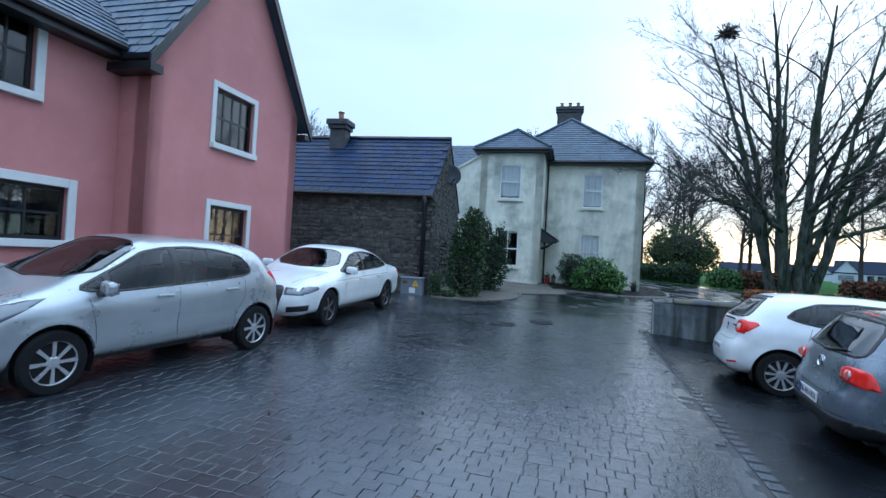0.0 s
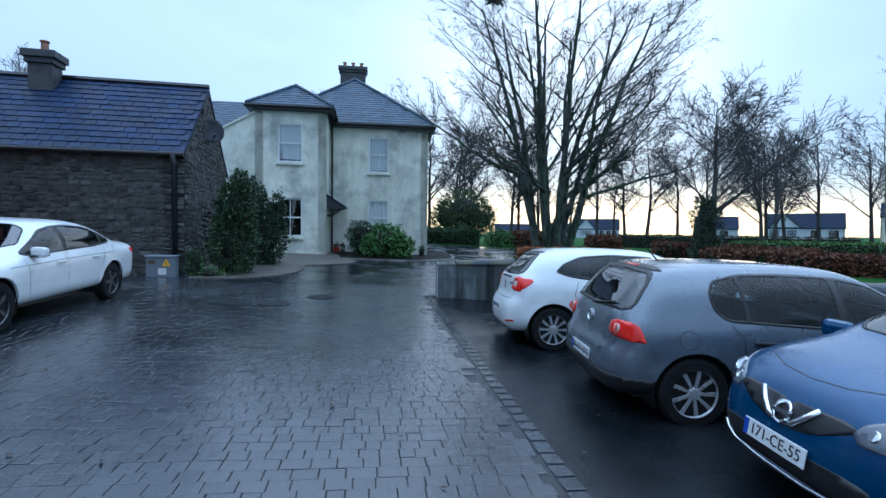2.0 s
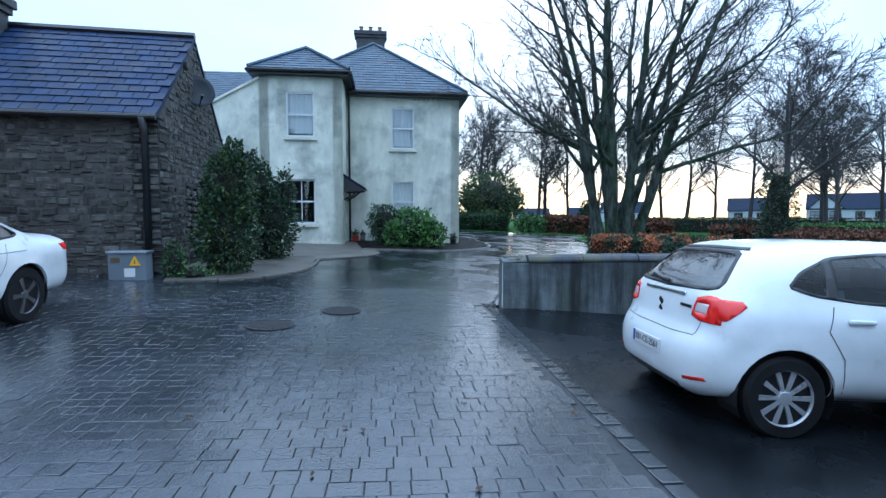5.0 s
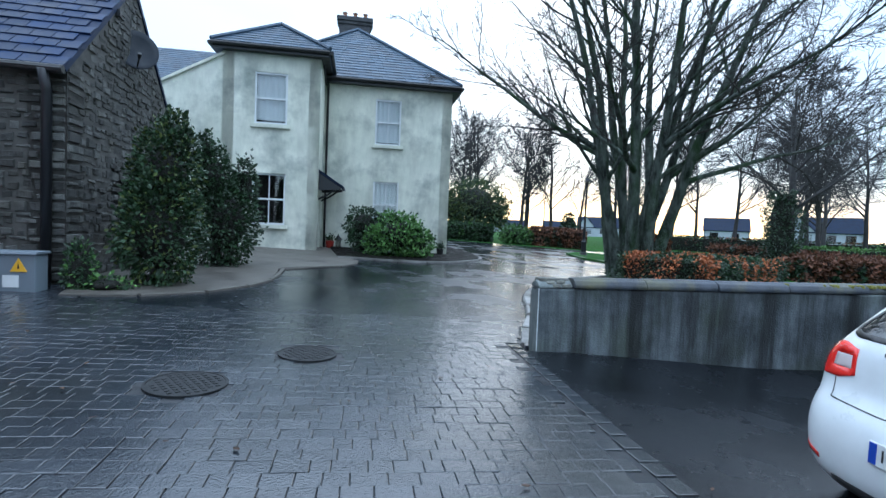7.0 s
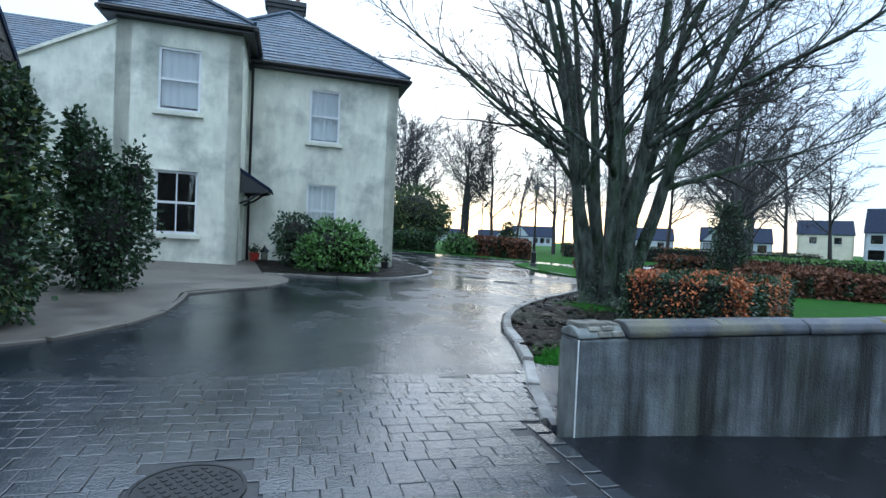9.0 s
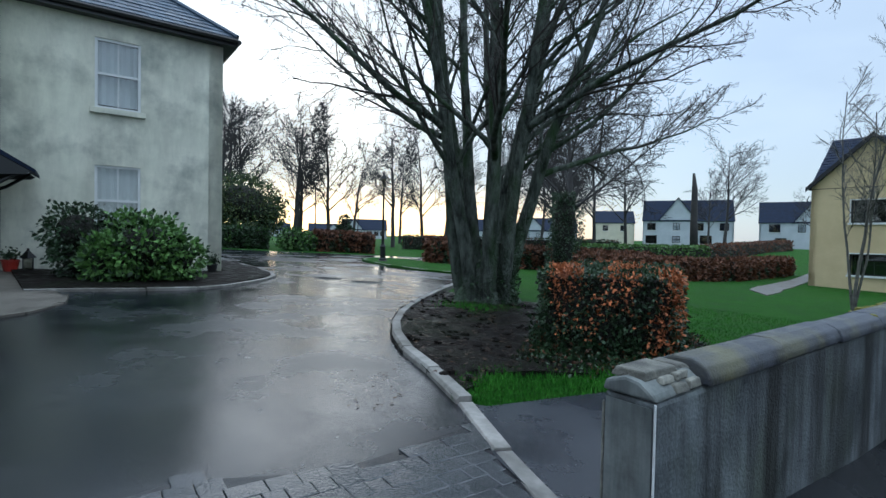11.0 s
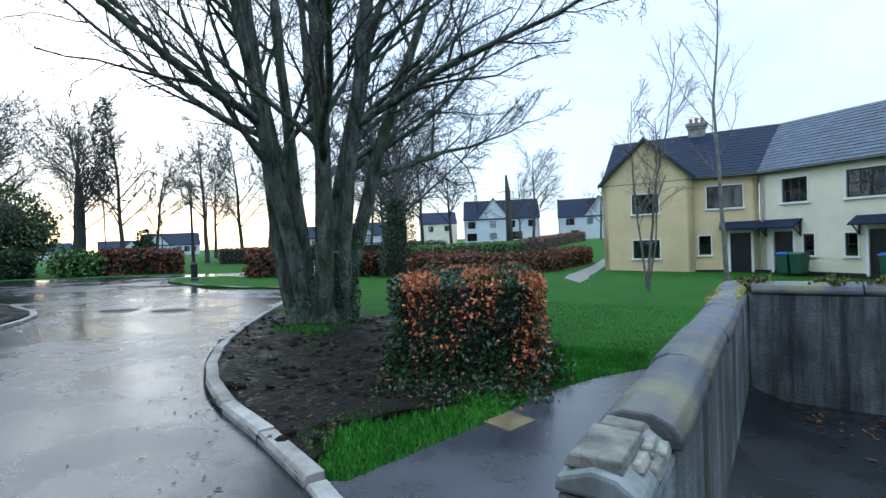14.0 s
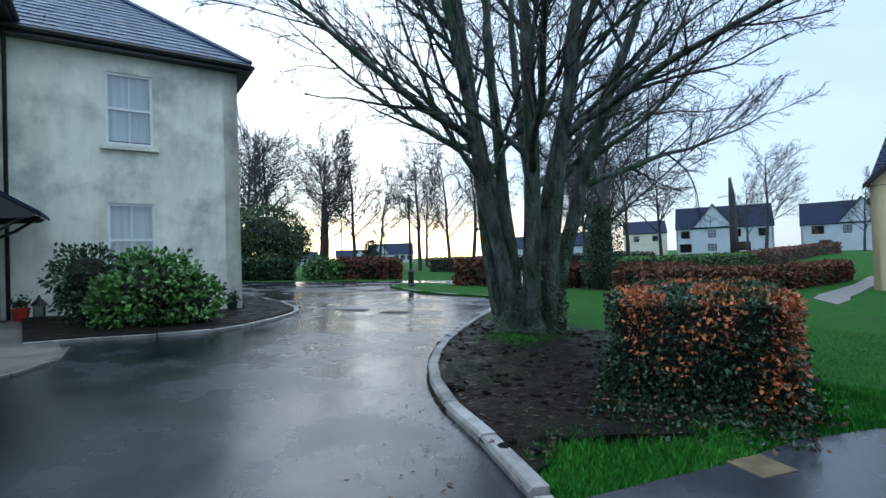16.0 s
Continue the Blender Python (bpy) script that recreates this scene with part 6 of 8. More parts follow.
M["silver_car"] = paint("silver_car_paint", (0.42, 0.45, 0.47), 0.3, 0.55, 0.7, 0.12)
M["white_car"] = paint("white_car_paint", (0.70, 0.73, 0.74), 0.32, 0.0, 0.7, 0.1)
M["grey_car"] = paint("grey_blue_car_paint", (0.125, 0.15, 0.185), 0.28, 0.4, 0.8, 0.12)
M["blue_car"] = paint("blue_car_paint", (0.002, 0.048, 0.14), 0.26, 0.3, 0.4, 0.15)


def text_mesh(words, size, mat):
    c = bpy.data.curves.new("lettering", "FONT")
    c.body, c.size, c.align_x, c.align_y, c.extrude = words, size, "CENTER", "CENTER", 0.001
    o = bpy.data.objects.new("lettering", c)
    me = bpy.data.meshes.new_from_object(o)
    bpy.data.objects.remove(o)
    me.materials.append(mat)
    return me


def plate(parent, m, words="", width=0.52):
    """A number plate in the local xz plane, facing -y."""
    s = Shape().box((-width / 2, -0.012, -0.056), (width / 2, 0, 0.056), M["plate_white"])
    p = s.ob("number_plate", parent, m, bevel=0.004)
    Shape().box((-width / 2 + 0.006, -0.0145, -0.05), (-width / 2 + 0.045, -0.011, 0.05), M["plate_blue"]).ob("blue_band", p)
    if words:
        t = new("lettering", text_mesh(words, 0.098 * min(1.0, 9.4 / len(words)), M["ink"]))
        t.parent, t.matrix_basis = p, pose(0.02, -0.0145, 0, 90, 0, 0)
    else:
        b = Shape()
        x = -width / 2 + 0.075
        for w in (0.04, 0.04, 0.02, 0.045, 0.02, 0.04, 0.04, 0.04):
            b.box((x, -0.0145, -0.033), (x + w - 0.012, -0.011, 0.033), M["ink"])
            x += w + 0.012
        b.ob("lettering", p)
    return p


def wheel(parent, x, y, r, side, rim_mat, spokes, width=0.2):
    """A wheel at the hub (x, y, r); side: +1 or -1, the way its face looks along y."""
    w = empty("wheel", pose(x, y, r))
    w.parent = parent
    turn = pose(0, 0, 0, 90 * side, 0, 0)
    t = Shape().lathe([(r * 0.66, -width / 2), (r * 0.92, -width / 2), (r, -width / 2 + 0.03), (r, width / 2 - 0.03), (r * 0.92, width / 2), (r * 0.68, width / 2), (r * 0.66, width / 2 - 0.03)], 32, M["tyre"])
    t.ob("tyre", w, turn, smooth=False)
    f = width / 2
    s = Shape().lathe([(r * 0.70, -f + 0.01), (r * 0.70, f - 0.012), (r * 0.67, f - 0.008), (r * 0.645, f - 0.02), (r * 0.635, f - 0.10)], 36, rim_mat)
    del s.f[-2:], s.m[-2:]
    s.lathe([(0.06, f - 0.09), (0.062, f - 0.03), (0.045, f - 0.018), (0.01, f - 0.016)], 16, rim_mat)
    for i in range(5):
        a = 2 * math.pi * (i + 0.5) / 5
        s.lathe([(0.009, f - 0.03), (0.009, f - 0.02)], 6, M["black_plastic"], (0.04 * math.cos(a), 0.04 * math.sin(a), 0))
    s.ob("rim", w, turn)
    q = Shape()
    for i in range(spokes):
        m = Matrix.Rotation(2 * math.pi * i / spokes, 4, "Z")
        wi, wo = (0.024, 0.042) if spokes < 7 else (0.017, 0.026)
        for r0, r1, h0, h1 in ((0.035, r * 0.36, 0.022, 0.018), (r * 0.36, r * 0.655, 0.018, 0.022)):
            a, b = (wi, (wi + wo) / 2 * 0.9) if r0 < 0.05 else ((wi + wo) / 2 * 0.9, wo)
            q.hexa([m @ Vector(p) for p in ((r0, -a, f - 0.07), (r1, -b, f - 0.07), (r1, b, f - 0.07), (r0, a, f - 0.07), (r0, -a * 0.75, f - h0), (r1, -b * 0.75, f - h1), (r1, b * 0.75, f - h1), (r0, a * 0.75, f - h0))], rim_mat)
    q.ob("spokes", w, turn)
    Shape().lathe([(r * 0.64, 0), (r * 0.64, width / 2 - 0.102), (0.01, width / 2 - 0.1)], 24, M["tyre"]).ob("brake", w, turn)
    return w


def chaikin(pts, times=3):
    """Rounds the corners of an open line."""
    for k in range(times):
        out = [pts[0]]
        for a, b in zip(pts, pts[1:]):
            out += [(a[0] * 0.75 + b[0] * 0.25, a[1] * 0.75 + b[1] * 0.25), (a[0] * 0.25 + b[0] * 0.75, a[1] * 0.25 + b[1] * 0.75)]
        pts = out + [pts[-1]]
    return pts


def round_poly(poly, times=1, k=0.14):
    """Rounds the corners of a closed outline."""
    for k in range(times):
        out = []
        for a, b in zip(poly, poly[1:] + poly[:1]):
            d = math.dist(a, b)
            f = min(0.45, max(k, 0.03 / max(d, 0.01)) if d < 0.3 else max(0.05, 0.045 / d))
            out += [(a[0] + (b[0] - a[0]) * f, a[1] + (b[1] - a[1]) * f), (b[0] + (a[0] - b[0]) * f, b[1] + (a[1] - b[1]) * f)]
        poly = out
    return poly


def inset(poly, d):
    """A closed outline drawn in by d all round."""
    area = sum(a[0] * b[1] - b[0] * a[1] for a, b in zip(poly, poly[1:] + poly[:1]))
    sg = 1 if area > 0 else -1
    out = []
    n = len(poly)
    for i in range(n):
        p, q, r = Vector(poly[i - 1]), Vector(poly[i]), Vector(poly[(i + 1) % n])
        a, b = (q - p).normalized(), (r - q).normalized()
        m = Vector((-(a.y + b.y), a.x + b.x)) * sg
        m = m.normalized() if m.length > 1e-6 else Vector((-a.y, a.x)) * sg
        k = max(0.5, (Vector((-a.y, a.x)) * sg).dot(m))
        out.append(tuple(q + m * (d / k)))
    return out


class Car:
    """A car whose skin swells from its side outline; windows, lamps and grilles are cut into the skin along outlines.
    x points forward, y to its left. Outlines along the length are given as distances from the tail."""

    AXES = dict(side=(0, 2), end=(1, 2), top=(0, 1))

    def __init__(self, name, m, c):
        self.c, self.h, self.W = c, c["L"] / 2, c["W"]
        self.root = tagged(empty(name, m), c["label"], "car", "parked cars")
        self.xf, self.xr = self.h - c["front"], -self.h + c["rear"]
        self.parts = ["body"]
        self.mats = {"body": c["paint"]}
        self.skin()
        self.tree = BVHTree.FromBMesh(self.bm)

    # -- the skin --
    def half(self, x, z, k):
        c = self.c
        zz = z - float(np.interp(x + self.h, [p[0] for p in c["belt"]], [p[1] for p in c["belt"]]))
        prof = c.get("prof", [(-0.75, 0.93), (-0.62, 0.965), (-0.5, 0.982), (-0.36, 0.99), (-0.27, 1.0), (-0.12, 0.995), (-0.04, 0.975), (0.0, 0.952), (0.25, 0.875), (0.5, c.get("roof", 0.76)), (0.6, c.get("roof", 0.76) - 0.03)])
        f = lambda v: float(np.interp(v, [p[0] for p in prof], [p[1] for p in prof]))
        w = (f(zz - 0.02) + f(zz) * 2 + f(zz + 0.02)) / 4
        plan = c.get("plan", [(0.0, 0.93), (0.25, 0.965), (0.7, 0.99), (1.6, 1.0), (c["L"] - 1.0, 0.99), (c["L"] - 0.4, 0.95), (c["L"], 0.87)])
        p = float(np.interp(x + self.h, [q[0] for q in plan], [q[1] for q in plan]))
        return self.W / 2 * w * p * k

    def skin(self):
        c = self.c
        line = np.array(chaikin([(d - self.h, z) for d, z in c["outline"]]))
        line = np.vstack([line, line[:1]])
        s = np.concatenate([[0], np.cumsum(np.hypot(*np.diff(line, axis=0).T))])
        at = np.linspace(0, s[-1], 171)[:-1]
        S = np.stack([np.interp(at, s, line[:, 0]), np.interp(at, s, line[:, 1])], 1)
        n = c.get("power", 5.5)
        ks = [0, 0.12, 0.25, 0.38, 0.5, 0.6, 0.69, 0.77, 0.84, 0.89, 0.93, 0.957, 0.977, 0.99, 0.997]
        ts = [(1 - k ** n) ** (1 / n) for k in ks] + [0.36, 0.27, 0.18, 0.09, 0.0]
        bm = bmesh.new()
        zc = 0.60
        grid = {}
        for i, (sx, sz) in enumerate(S):
            cx = min(max(sx, -self.h + 0.55), self.h - 0.6)
            for j, t in enumerate(ts):
                x, z = cx + (sx - cx) * t, zc + (sz - zc) * t
                y = self.half(x, z, (1 - t ** n) ** (1 / n)) if j else 0.0
                # flared wheel arches
                for wx in (self.xf, self.xr):
                    r = math.hypot(x - wx, z - c["r"])
                    y += 0.014 * math.exp(-((r - c["arch"]) / 0.05) ** 2) * smoothstep(0.5, 0.9, y / (self.W / 2))
                for sd in (1, -1):
                    grid[i, j, sd] = bm.verts.new((x, y * sd, z)) if j or sd > 0 else grid[i, j, 1]
        m = len(S)
        for i in range(m):
            for j in range(len(ts) - 1):
                for sd in (1, -1):
                    q = [grid[i, j, sd], grid[(i + 1) % m, j, sd], grid[(i + 1) % m, j + 1, sd], grid[i, j + 1, sd]]
                    bm.faces.new(q if sd > 0 else q[::-1])
        bmesh.ops.remove_doubles(bm, verts=bm.verts, dist=0.0004)
        bmesh.ops.recalc_face_normals(bm, faces=bm.faces)
        self.bm = bm
        self.tag = bm.faces.layers.int.new("part")

    # -- cutting --
    def cut(self, name, mat, poly, proj, region, only=None):
        """Cuts an outline into the skin and gives the faces inside it to a part. region(centre, normal) picks the faces."""
        if name not in self.parts:
            self.parts.append(name)
            self.mats[name] = mat
        k = self.parts.index(name)
        a, b = self.AXES[proj]
        if a == 0:
            poly = [(p[0] - self.h, p[1]) for p in poly]
        u0, u1 = min(p[0] for p in poly) - 0.01, max(p[0] for p in poly) + 0.01
        v0, v1 = min(p[1] for p in poly) - 0.01, max(p[1] for p in poly) + 0.01

        def box(f):
            us, vs = [v.co[a] for v in f.verts], [v.co[b] for v in f.verts]
            return min(us), max(us), min(vs), max(vs)

        def near():
            out = []
            for f in self.bm.faces:
                w = f.verts[0].co
                if abs(w[a] - (u0 + u1) / 2) > (u1 - u0) / 2 + 0.4 or abs(w[b] - (v0 + v1) / 2) > (v1 - v0) / 2 + 0.4:
                    continue
                q = box(f)
                if q[0] < u1 and q[1] > u0 and q[2] < v1 and q[3] > v0 and region(f.calc_center_median(), f.normal):
                    out.append(f)
            return out
        pool = near()
        for p, q in zip(poly, poly[1:] + poly[:1]):
            du, dv = q[0] - p[0], q[1] - p[1]
            ln = math.hypot(du, dv)
            if ln < 1e-5:
                continue
            e0, e1, g0, g1 = min(p[0], q[0]) - 0.004, max(p[0], q[0]) + 0.004, min(p[1], q[1]) - 0.004, max(p[1], q[1]) + 0.004
            hit = []
            for f in pool:
                if f.is_valid:
                    w = box(f)
                    if w[0] < e1 and w[1] > e0 and w[2] < g1 and w[3] > g0:
                        hit.append(f)
            if not hit:
                continue
            co, no = Vector((0, 0, 0)), Vector((0, 0, 0))
            co[a], co[b], no[a], no[b] = p[0], p[1], -dv / ln, du / ln
            es, vs = {e for f in hit for e in f.edges}, {v for f in hit for v in f.verts}
            r = bmesh.ops.bisect_plane(self.bm, geom=hit + list(es) + list(vs), plane_co=co, plane_no=no, dist=1e-5)
            known = set(pool)
            pool += [f for f in r["geom"] if isinstance(f, bmesh.types.BMFace) and f.is_valid and f not in known]
        self.bm.normal_update()
        for f in near():
            o = f.calc_center_median()
            if inside((o[a], o[b]), poly) and (only is None or f[self.tag] == self.parts.index(only)):
                f[self.tag] = k

    def side(self, name, mat, poly, test=None, only=None):
        self.cut(name, mat, poly, "side", test or (lambda o, n: abs(o.y) > 0.3 and abs(n.y) > 0.25), only)

    def tail(self, name, mat, poly, mirror=False, test=None):
        t = test or (lambda o, n: o.x < -self.h + 1.4 and n.x < -0.2)
        self.cut(name, mat, poly, "end", t)
        if mirror:
            self.cut(name, mat, [(-y, z) for y, z in poly], "end", t)

    def nose(self, name, mat, poly, mirror=False, test=None):
        t = test or (lambda o, n: o.x > self.h - 1.0 and n.x > 0.2)
        self.cut(name, mat, poly, "end", t)
        if mirror:
            self.cut(name, mat, [(-y, z) for y, z in poly], "end", t)

    def lamp(self, name, mat, end, face, flank, turn=0.68):
        """A lamp that wraps a corner: its outline on the end face and on the flank."""
        t = lambda o, n: o.x * end > self.h - 0.75 and n.x * end > turn
        self.cut(name, mat, face, "end", t)
        self.cut(name, mat, [(-y, z) for y, z in face], "end", t)
        self.cut(name, mat, flank, "side", lambda o, n: o.x * end > self.h - 1.1 and n.x * end <= turn + 0.02 and abs(o.y) > 0.25 and abs(n.y) > 0.3)

    # -- finding the skin --
    def flank(self, d, z, sd, off=0.0):
        hit = self.tree.ray_cast(Vector((d - self.h, sd * 2, z)), Vector((0, -sd, 0)))
        p = hit[0] if hit[0] else Vector((d - self.h, sd * self.W / 2, z))
        return p + Vector((0, sd * off, 0))

    def end(self, y, z, e, off=0.0):
        hit = self.tree.ray_cast(Vector((e * 4, y, z)), Vector((-e, 0, 0)))
        p = hit[0] if hit[0] else Vector((e * self.h, y, z))
        return p + Vector((e * off, 0, 0))

    def over(self, d, y, off=0.0):
        hit = self.tree.ray_cast(Vector((d - self.h, y, 3)), Vector((0, 0, -1)))
        return hit[0] + Vector((0, 0, off))

    def seam(self, sh, pts, width=0.007, mat=None):
        """A shut line laid on the skin through points."""
        for p, q in zip(pts, pts[1:]):
            d = (q - p).normalized()
            near = self.tree.find_nearest((p + q) / 2)
            n = near[1]
            s = d.cross(n).normalized() * width / 2
            a, b = p + n * 0.0015, q + n * 0.0015
            sh.face([a - s, b - s, b + s, a + s], mat or M["ink"])

    def flank_line(self, pts, sd, steps=6):
        out = []
        for p, q in zip(pts, pts[1:]):
            out += [self.flank(p[0] + (q[0] - p[0]) * i / steps, p[1] + (q[1] - p[1]) * i / steps, sd) for i in range(steps)]
        return out + [self.flank(*pts[-1], sd)]

    # -- the parts --
    def glaze(self, frame_line, pillars):
        """Side windows: a dark frame, the panes inside it, the pillars between them."""
        fr = round_poly(frame_line)
        self.side("window_frames", M["black_plastic"], fr)
        self.side("windows", M["car_glass"], inset(fr, 0.022))
        for p in pillars:
            self.side("window_frames", M["black_plastic"], p, only="windows")

    def screens(self, front, rear):
        """Windscreen in plan, rear window on the tail."""
        self.cut("windscreen_edge", M["black_plastic"], round_poly(front), "top", lambda o, n: o.z > 0.85 and n.z > 0.1 and n.x > 0.12)
        self.cut("windscreen", M["screen_glass"], inset(round_poly(front), 0.02), "top", lambda o, n: o.z > 0.85 and n.z > 0.1 and n.x > 0.12)
        t = lambda o, n: o.x < -0.3 and n.x < -0.15 and o.z > 0.8
        self.tail("windscreen_edge", M["black_plastic"], round_poly(rear), test=t)
        self.tail("windscreen", M["screen_glass"], inset(round_poly(rear), 0.028), test=t)

    def finish(self):
        c, bm = self.c, self.bm
        n = 28
        for x in (self.xf, self.xr):
            ring = [(x + self.h + c["arch"] * math.cos(2 * math.pi * i / n), c["r"] + c["arch"] * math.sin(2 * math.pi * i / n)) for i in range(n)]
            self.cut("arch_void", None, ring, "side", lambda o, nn: abs(o.y) > self.W / 2 - 0.32)
        k = self.parts.index("arch_void")
        bmesh.ops.delete(bm, geom=[f for f in bm.faces if f[self.tag] == k], context="FACES")
        lips = []
        for e in bm.edges:
            if e.is_boundary:
                o = (e.verts[0].co + e.verts[1].co) / 2
                if abs(o.y) > self.W / 2 - 0.25 and min(math.hypot(o.x - x, o.z - c["r"]) for x in (self.xf, self.xr)) < c["arch"] + 0.02:
                    lips.append(e)
        ret = bmesh.ops.extrude_edge_only(bm, edges=lips)
        for v in ret["geom"]:
            if isinstance(v, bmesh.types.BMVert):
                v.co.y -= math.copysign(0.03, v.co.y)
                w = min((self.xf, self.xr), key=lambda x: abs(v.co.x - x))
                v.co.x, v.co.z = w + (v.co.x - w) * 0.985, c["r"] + (v.co.z - c["r"]) * 0.985
        for i, name in enumerate(self.parts):
            if name == "arch_void":
                continue
            part = bm.copy()
            tg = part.faces.layers.int["part"]
            bmesh.ops.delete(part, geom=[f for f in part.faces if f[tg] != i], context="FACES")
            if not part.faces:
                part.free()
                continue
            for f in part.faces:
                f.smooth = True
            me = bpy.data.meshes.new(name)
            part.to_mesh(me)
            part.free()
            me.materials.append(self.mats[name])
            o = new(name, me)
            o.parent = self.root
            if name in ("windows", "windscreen"):
                o.visible_shadow = False
            elif name == "body":
                o.modifiers.new("split", "EDGE_SPLIT").split_angle = radians(50)
            else:
                so = o.modifiers.new("thickness", "SOLIDIFY")
                so.thickness, so.offset = 0.006, 0.6 if name.endswith("light") else 0.2
        bm.free()
        self.fittings()

    def fittings(self):
        c = self.c
        belt = float(np.interp(self.h, [p[0] for p in c["belt"]], [p[1] for p in c["belt"]]))
        u = Shape()                                # floor pan and cabin
        iw = self.W / 2 - 0.26
        fx, rx = c["seats"]
        u.box((-self.h + 0.3, -iw, c["sill"] - 0.0), (self.h - 0.3, iw, c["sill"] + 0.14), M["black_plastic"])
        u.box((rx - self.h - 0.5, -iw - 0.1, c["sill"] + 0.1), (fx - self.h + 1.0, iw + 0.1, belt - 0.25), M["cabin"])
        u.box((fx - self.h + 0.75, -iw, belt - 0.3), (fx - self.h + 1.05, iw, belt - 0.05), M["cabin"])
        for x in (fx, rx):
            for y in (-0.36, 0.36):
                u.hexa([Vector(p) for p in ((x - self.h, y - 0.23, 0.5), (x - self.h + 0.14, y - 0.23, 0.5), (x - self.h + 0.14, y + 0.23, 0.5), (x - self.h, y + 0.23, 0.5),
                                            (x - self.h - 0.16, y - 0.19, belt + 0.14), (x - self.h - 0.06, y - 0.19, belt + 0.14), (x - self.h - 0.06, y + 0.19, belt + 0.14), (x - self.h - 0.16, y + 0.19, belt + 0.14))], M["cabin"])
                u.box((x - self.h - 0.17, y - 0.12, belt + 0.17), (x - self.h - 0.08, y + 0.12, belt + 0.33), M["cabin"])
        u.tube([(fx - self.h + 0.6, -0.36 + 0.18 * math.cos(a), belt + 0.0 + 0.18 * math.sin(a)) for a in [i * math.pi / 8 for i in range(17)]], 0.014, 6, M["cabin"])
        u.ob("interior", self.root, bevel=0.03)
        for x in (self.xf, self.xr):
            for sd in (1, -1):
                ar = Shape()
                y0, y1 = sd * (self.W / 2 - 0.30), sd * (self.W / 2 - 0.035)
                n, R = 18, c["arch"] * 0.987
                pr = [(x + R * math.cos(math.radians(-25) + math.radians(230) * i / n), c["r"] + R * math.sin(math.radians(-25) + math.radians(230) * i / n)) for i in range(n + 1)]
                for (xa, za), (xb, zb) in zip(pr, pr[1:]):
                    ar.face([(xa, y0, za), (xb, y0, zb), (xb, y1, zb), (xa, y1, za)], M["black_plastic"])
                ar.face([(a, y0, z) for a, z in pr], M["black_plastic"])
                ar.ob("arch_liner", self.root)
                wheel(self.root, x, sd * (self.W / 2 - 0.115), c["r"], -sd, c["rim"], c["spokes"], 0.19)
        ln = Shape()
        for line in c["gaps"]:
            for sd in (1, -1):
                self.seam(ln, self.flank_line(line, sd))
        for line in c.get("tail_gaps", ()):
            pts = []
            for p, q in zip(line, line[1:]):
                pts += [self.end(p[0] + (q[0] - p[0]) * i / 8, p[1] + (q[1] - p[1]) * i / 8, -1) for i in range(8)]
            self.seam(ln, pts + [self.end(*line[-1], -1)])
        for line in c.get("top_gaps", ()):
            pts = []
            for p, q in zip(line, line[1:]):
                pts += [self.over(p[0] + (q[0] - p[0]) * i / 8, p[1] + (q[1] - p[1]) * i / 8) for i in range(8)]
            self.seam(ln, pts + [self.over(*line[-1])])
        ln.ob("door_gaps", self.root)
        for d, z in c["handles"]:
            for sd in (1, -1):
                p = self.flank(d, z, sd, 0.016)
                Shape().box((-0.1, -0.013, -0.016), (0.1, 0.013, 0.016), c.get("handle_mat", c["paint"])).ob("door_handle", self.root, Matrix.Translation(p), bevel=0.01)
        for sd in (1, -1):
            p = self.flank(*c["mirror"], sd, 0.13)
            mm = Shape().box((-0.055, -0.125, -0.07), (0.05, 0.115, 0.075), c["paint"])
            mm.ob("wing_mirror", self.root, Matrix.Translation(p) @ pose(0, 0, 0, 0, 0, -14 * sd), bevel=0.045)
            Shape().box((-0.062, -0.105, -0.052), (-0.05, 0.095, 0.055), M["chrome"]).ob("mirror_glass", self.root, Matrix.Translation(p) @ pose(0, 0, 0, 0, 0, -14 * sd), bevel=0.004)
            Shape().box((-0.03, -0.16 * (sd > 0), -0.075), (0.05, 0.16 * (sd < 0), -0.045), M["black_plastic"]).ob("mirror_arm", self.root, Matrix.Translation(p), bevel=0.01)
        wip = c.get("wiper")
        if wip:
            s = Shape().tube([self.end(y, z, -1, 0.02) for y, z in wip], [0.02, 0.014, 0.008], 6, M["black_plastic"])
            s.ob("rear_wiper", self.root, smooth=True)

    def disc(self, name, p, r, mat, depth=0.012, tilt=0, e=-1):
        """A round badge or lamp bowl standing on the nose or tail."""
        s = Shape().lathe([(r, -0.01), (r, depth), (r * 0.86, depth + 0.004), (r * 0.80, depth - 0.003), (0.01, depth - 0.002)], 24, mat)
        return s.ob(name, self.root, Matrix.Translation(p) @ pose(0, 0, 0, 0, e * (90 - tilt), 0))


def on_car(x, y, heading, z_off=0.0):
    """The pose of a car standing on the land, tilted with it."""
    c, s = math.cos(radians(heading)), math.sin(radians(heading))
    z = [ground_z(x + c * 1.3, y + s * 1.3), ground_z(x - c * 1.3, y - s * 1.3), ground_z(x - s * 0.75, y + c * 0.75), ground_z(x + s * 0.75, y - c * 0.75)]
    return pose(x, y, sum(z) / 4 + z_off, 0, 0, heading) @ pose(0, 0, 0, math.degrees(math.atan2(z[2] - z[3], 1.5)), -math.degrees(math.atan2(z[0] - z[1], 2.6)), 0)


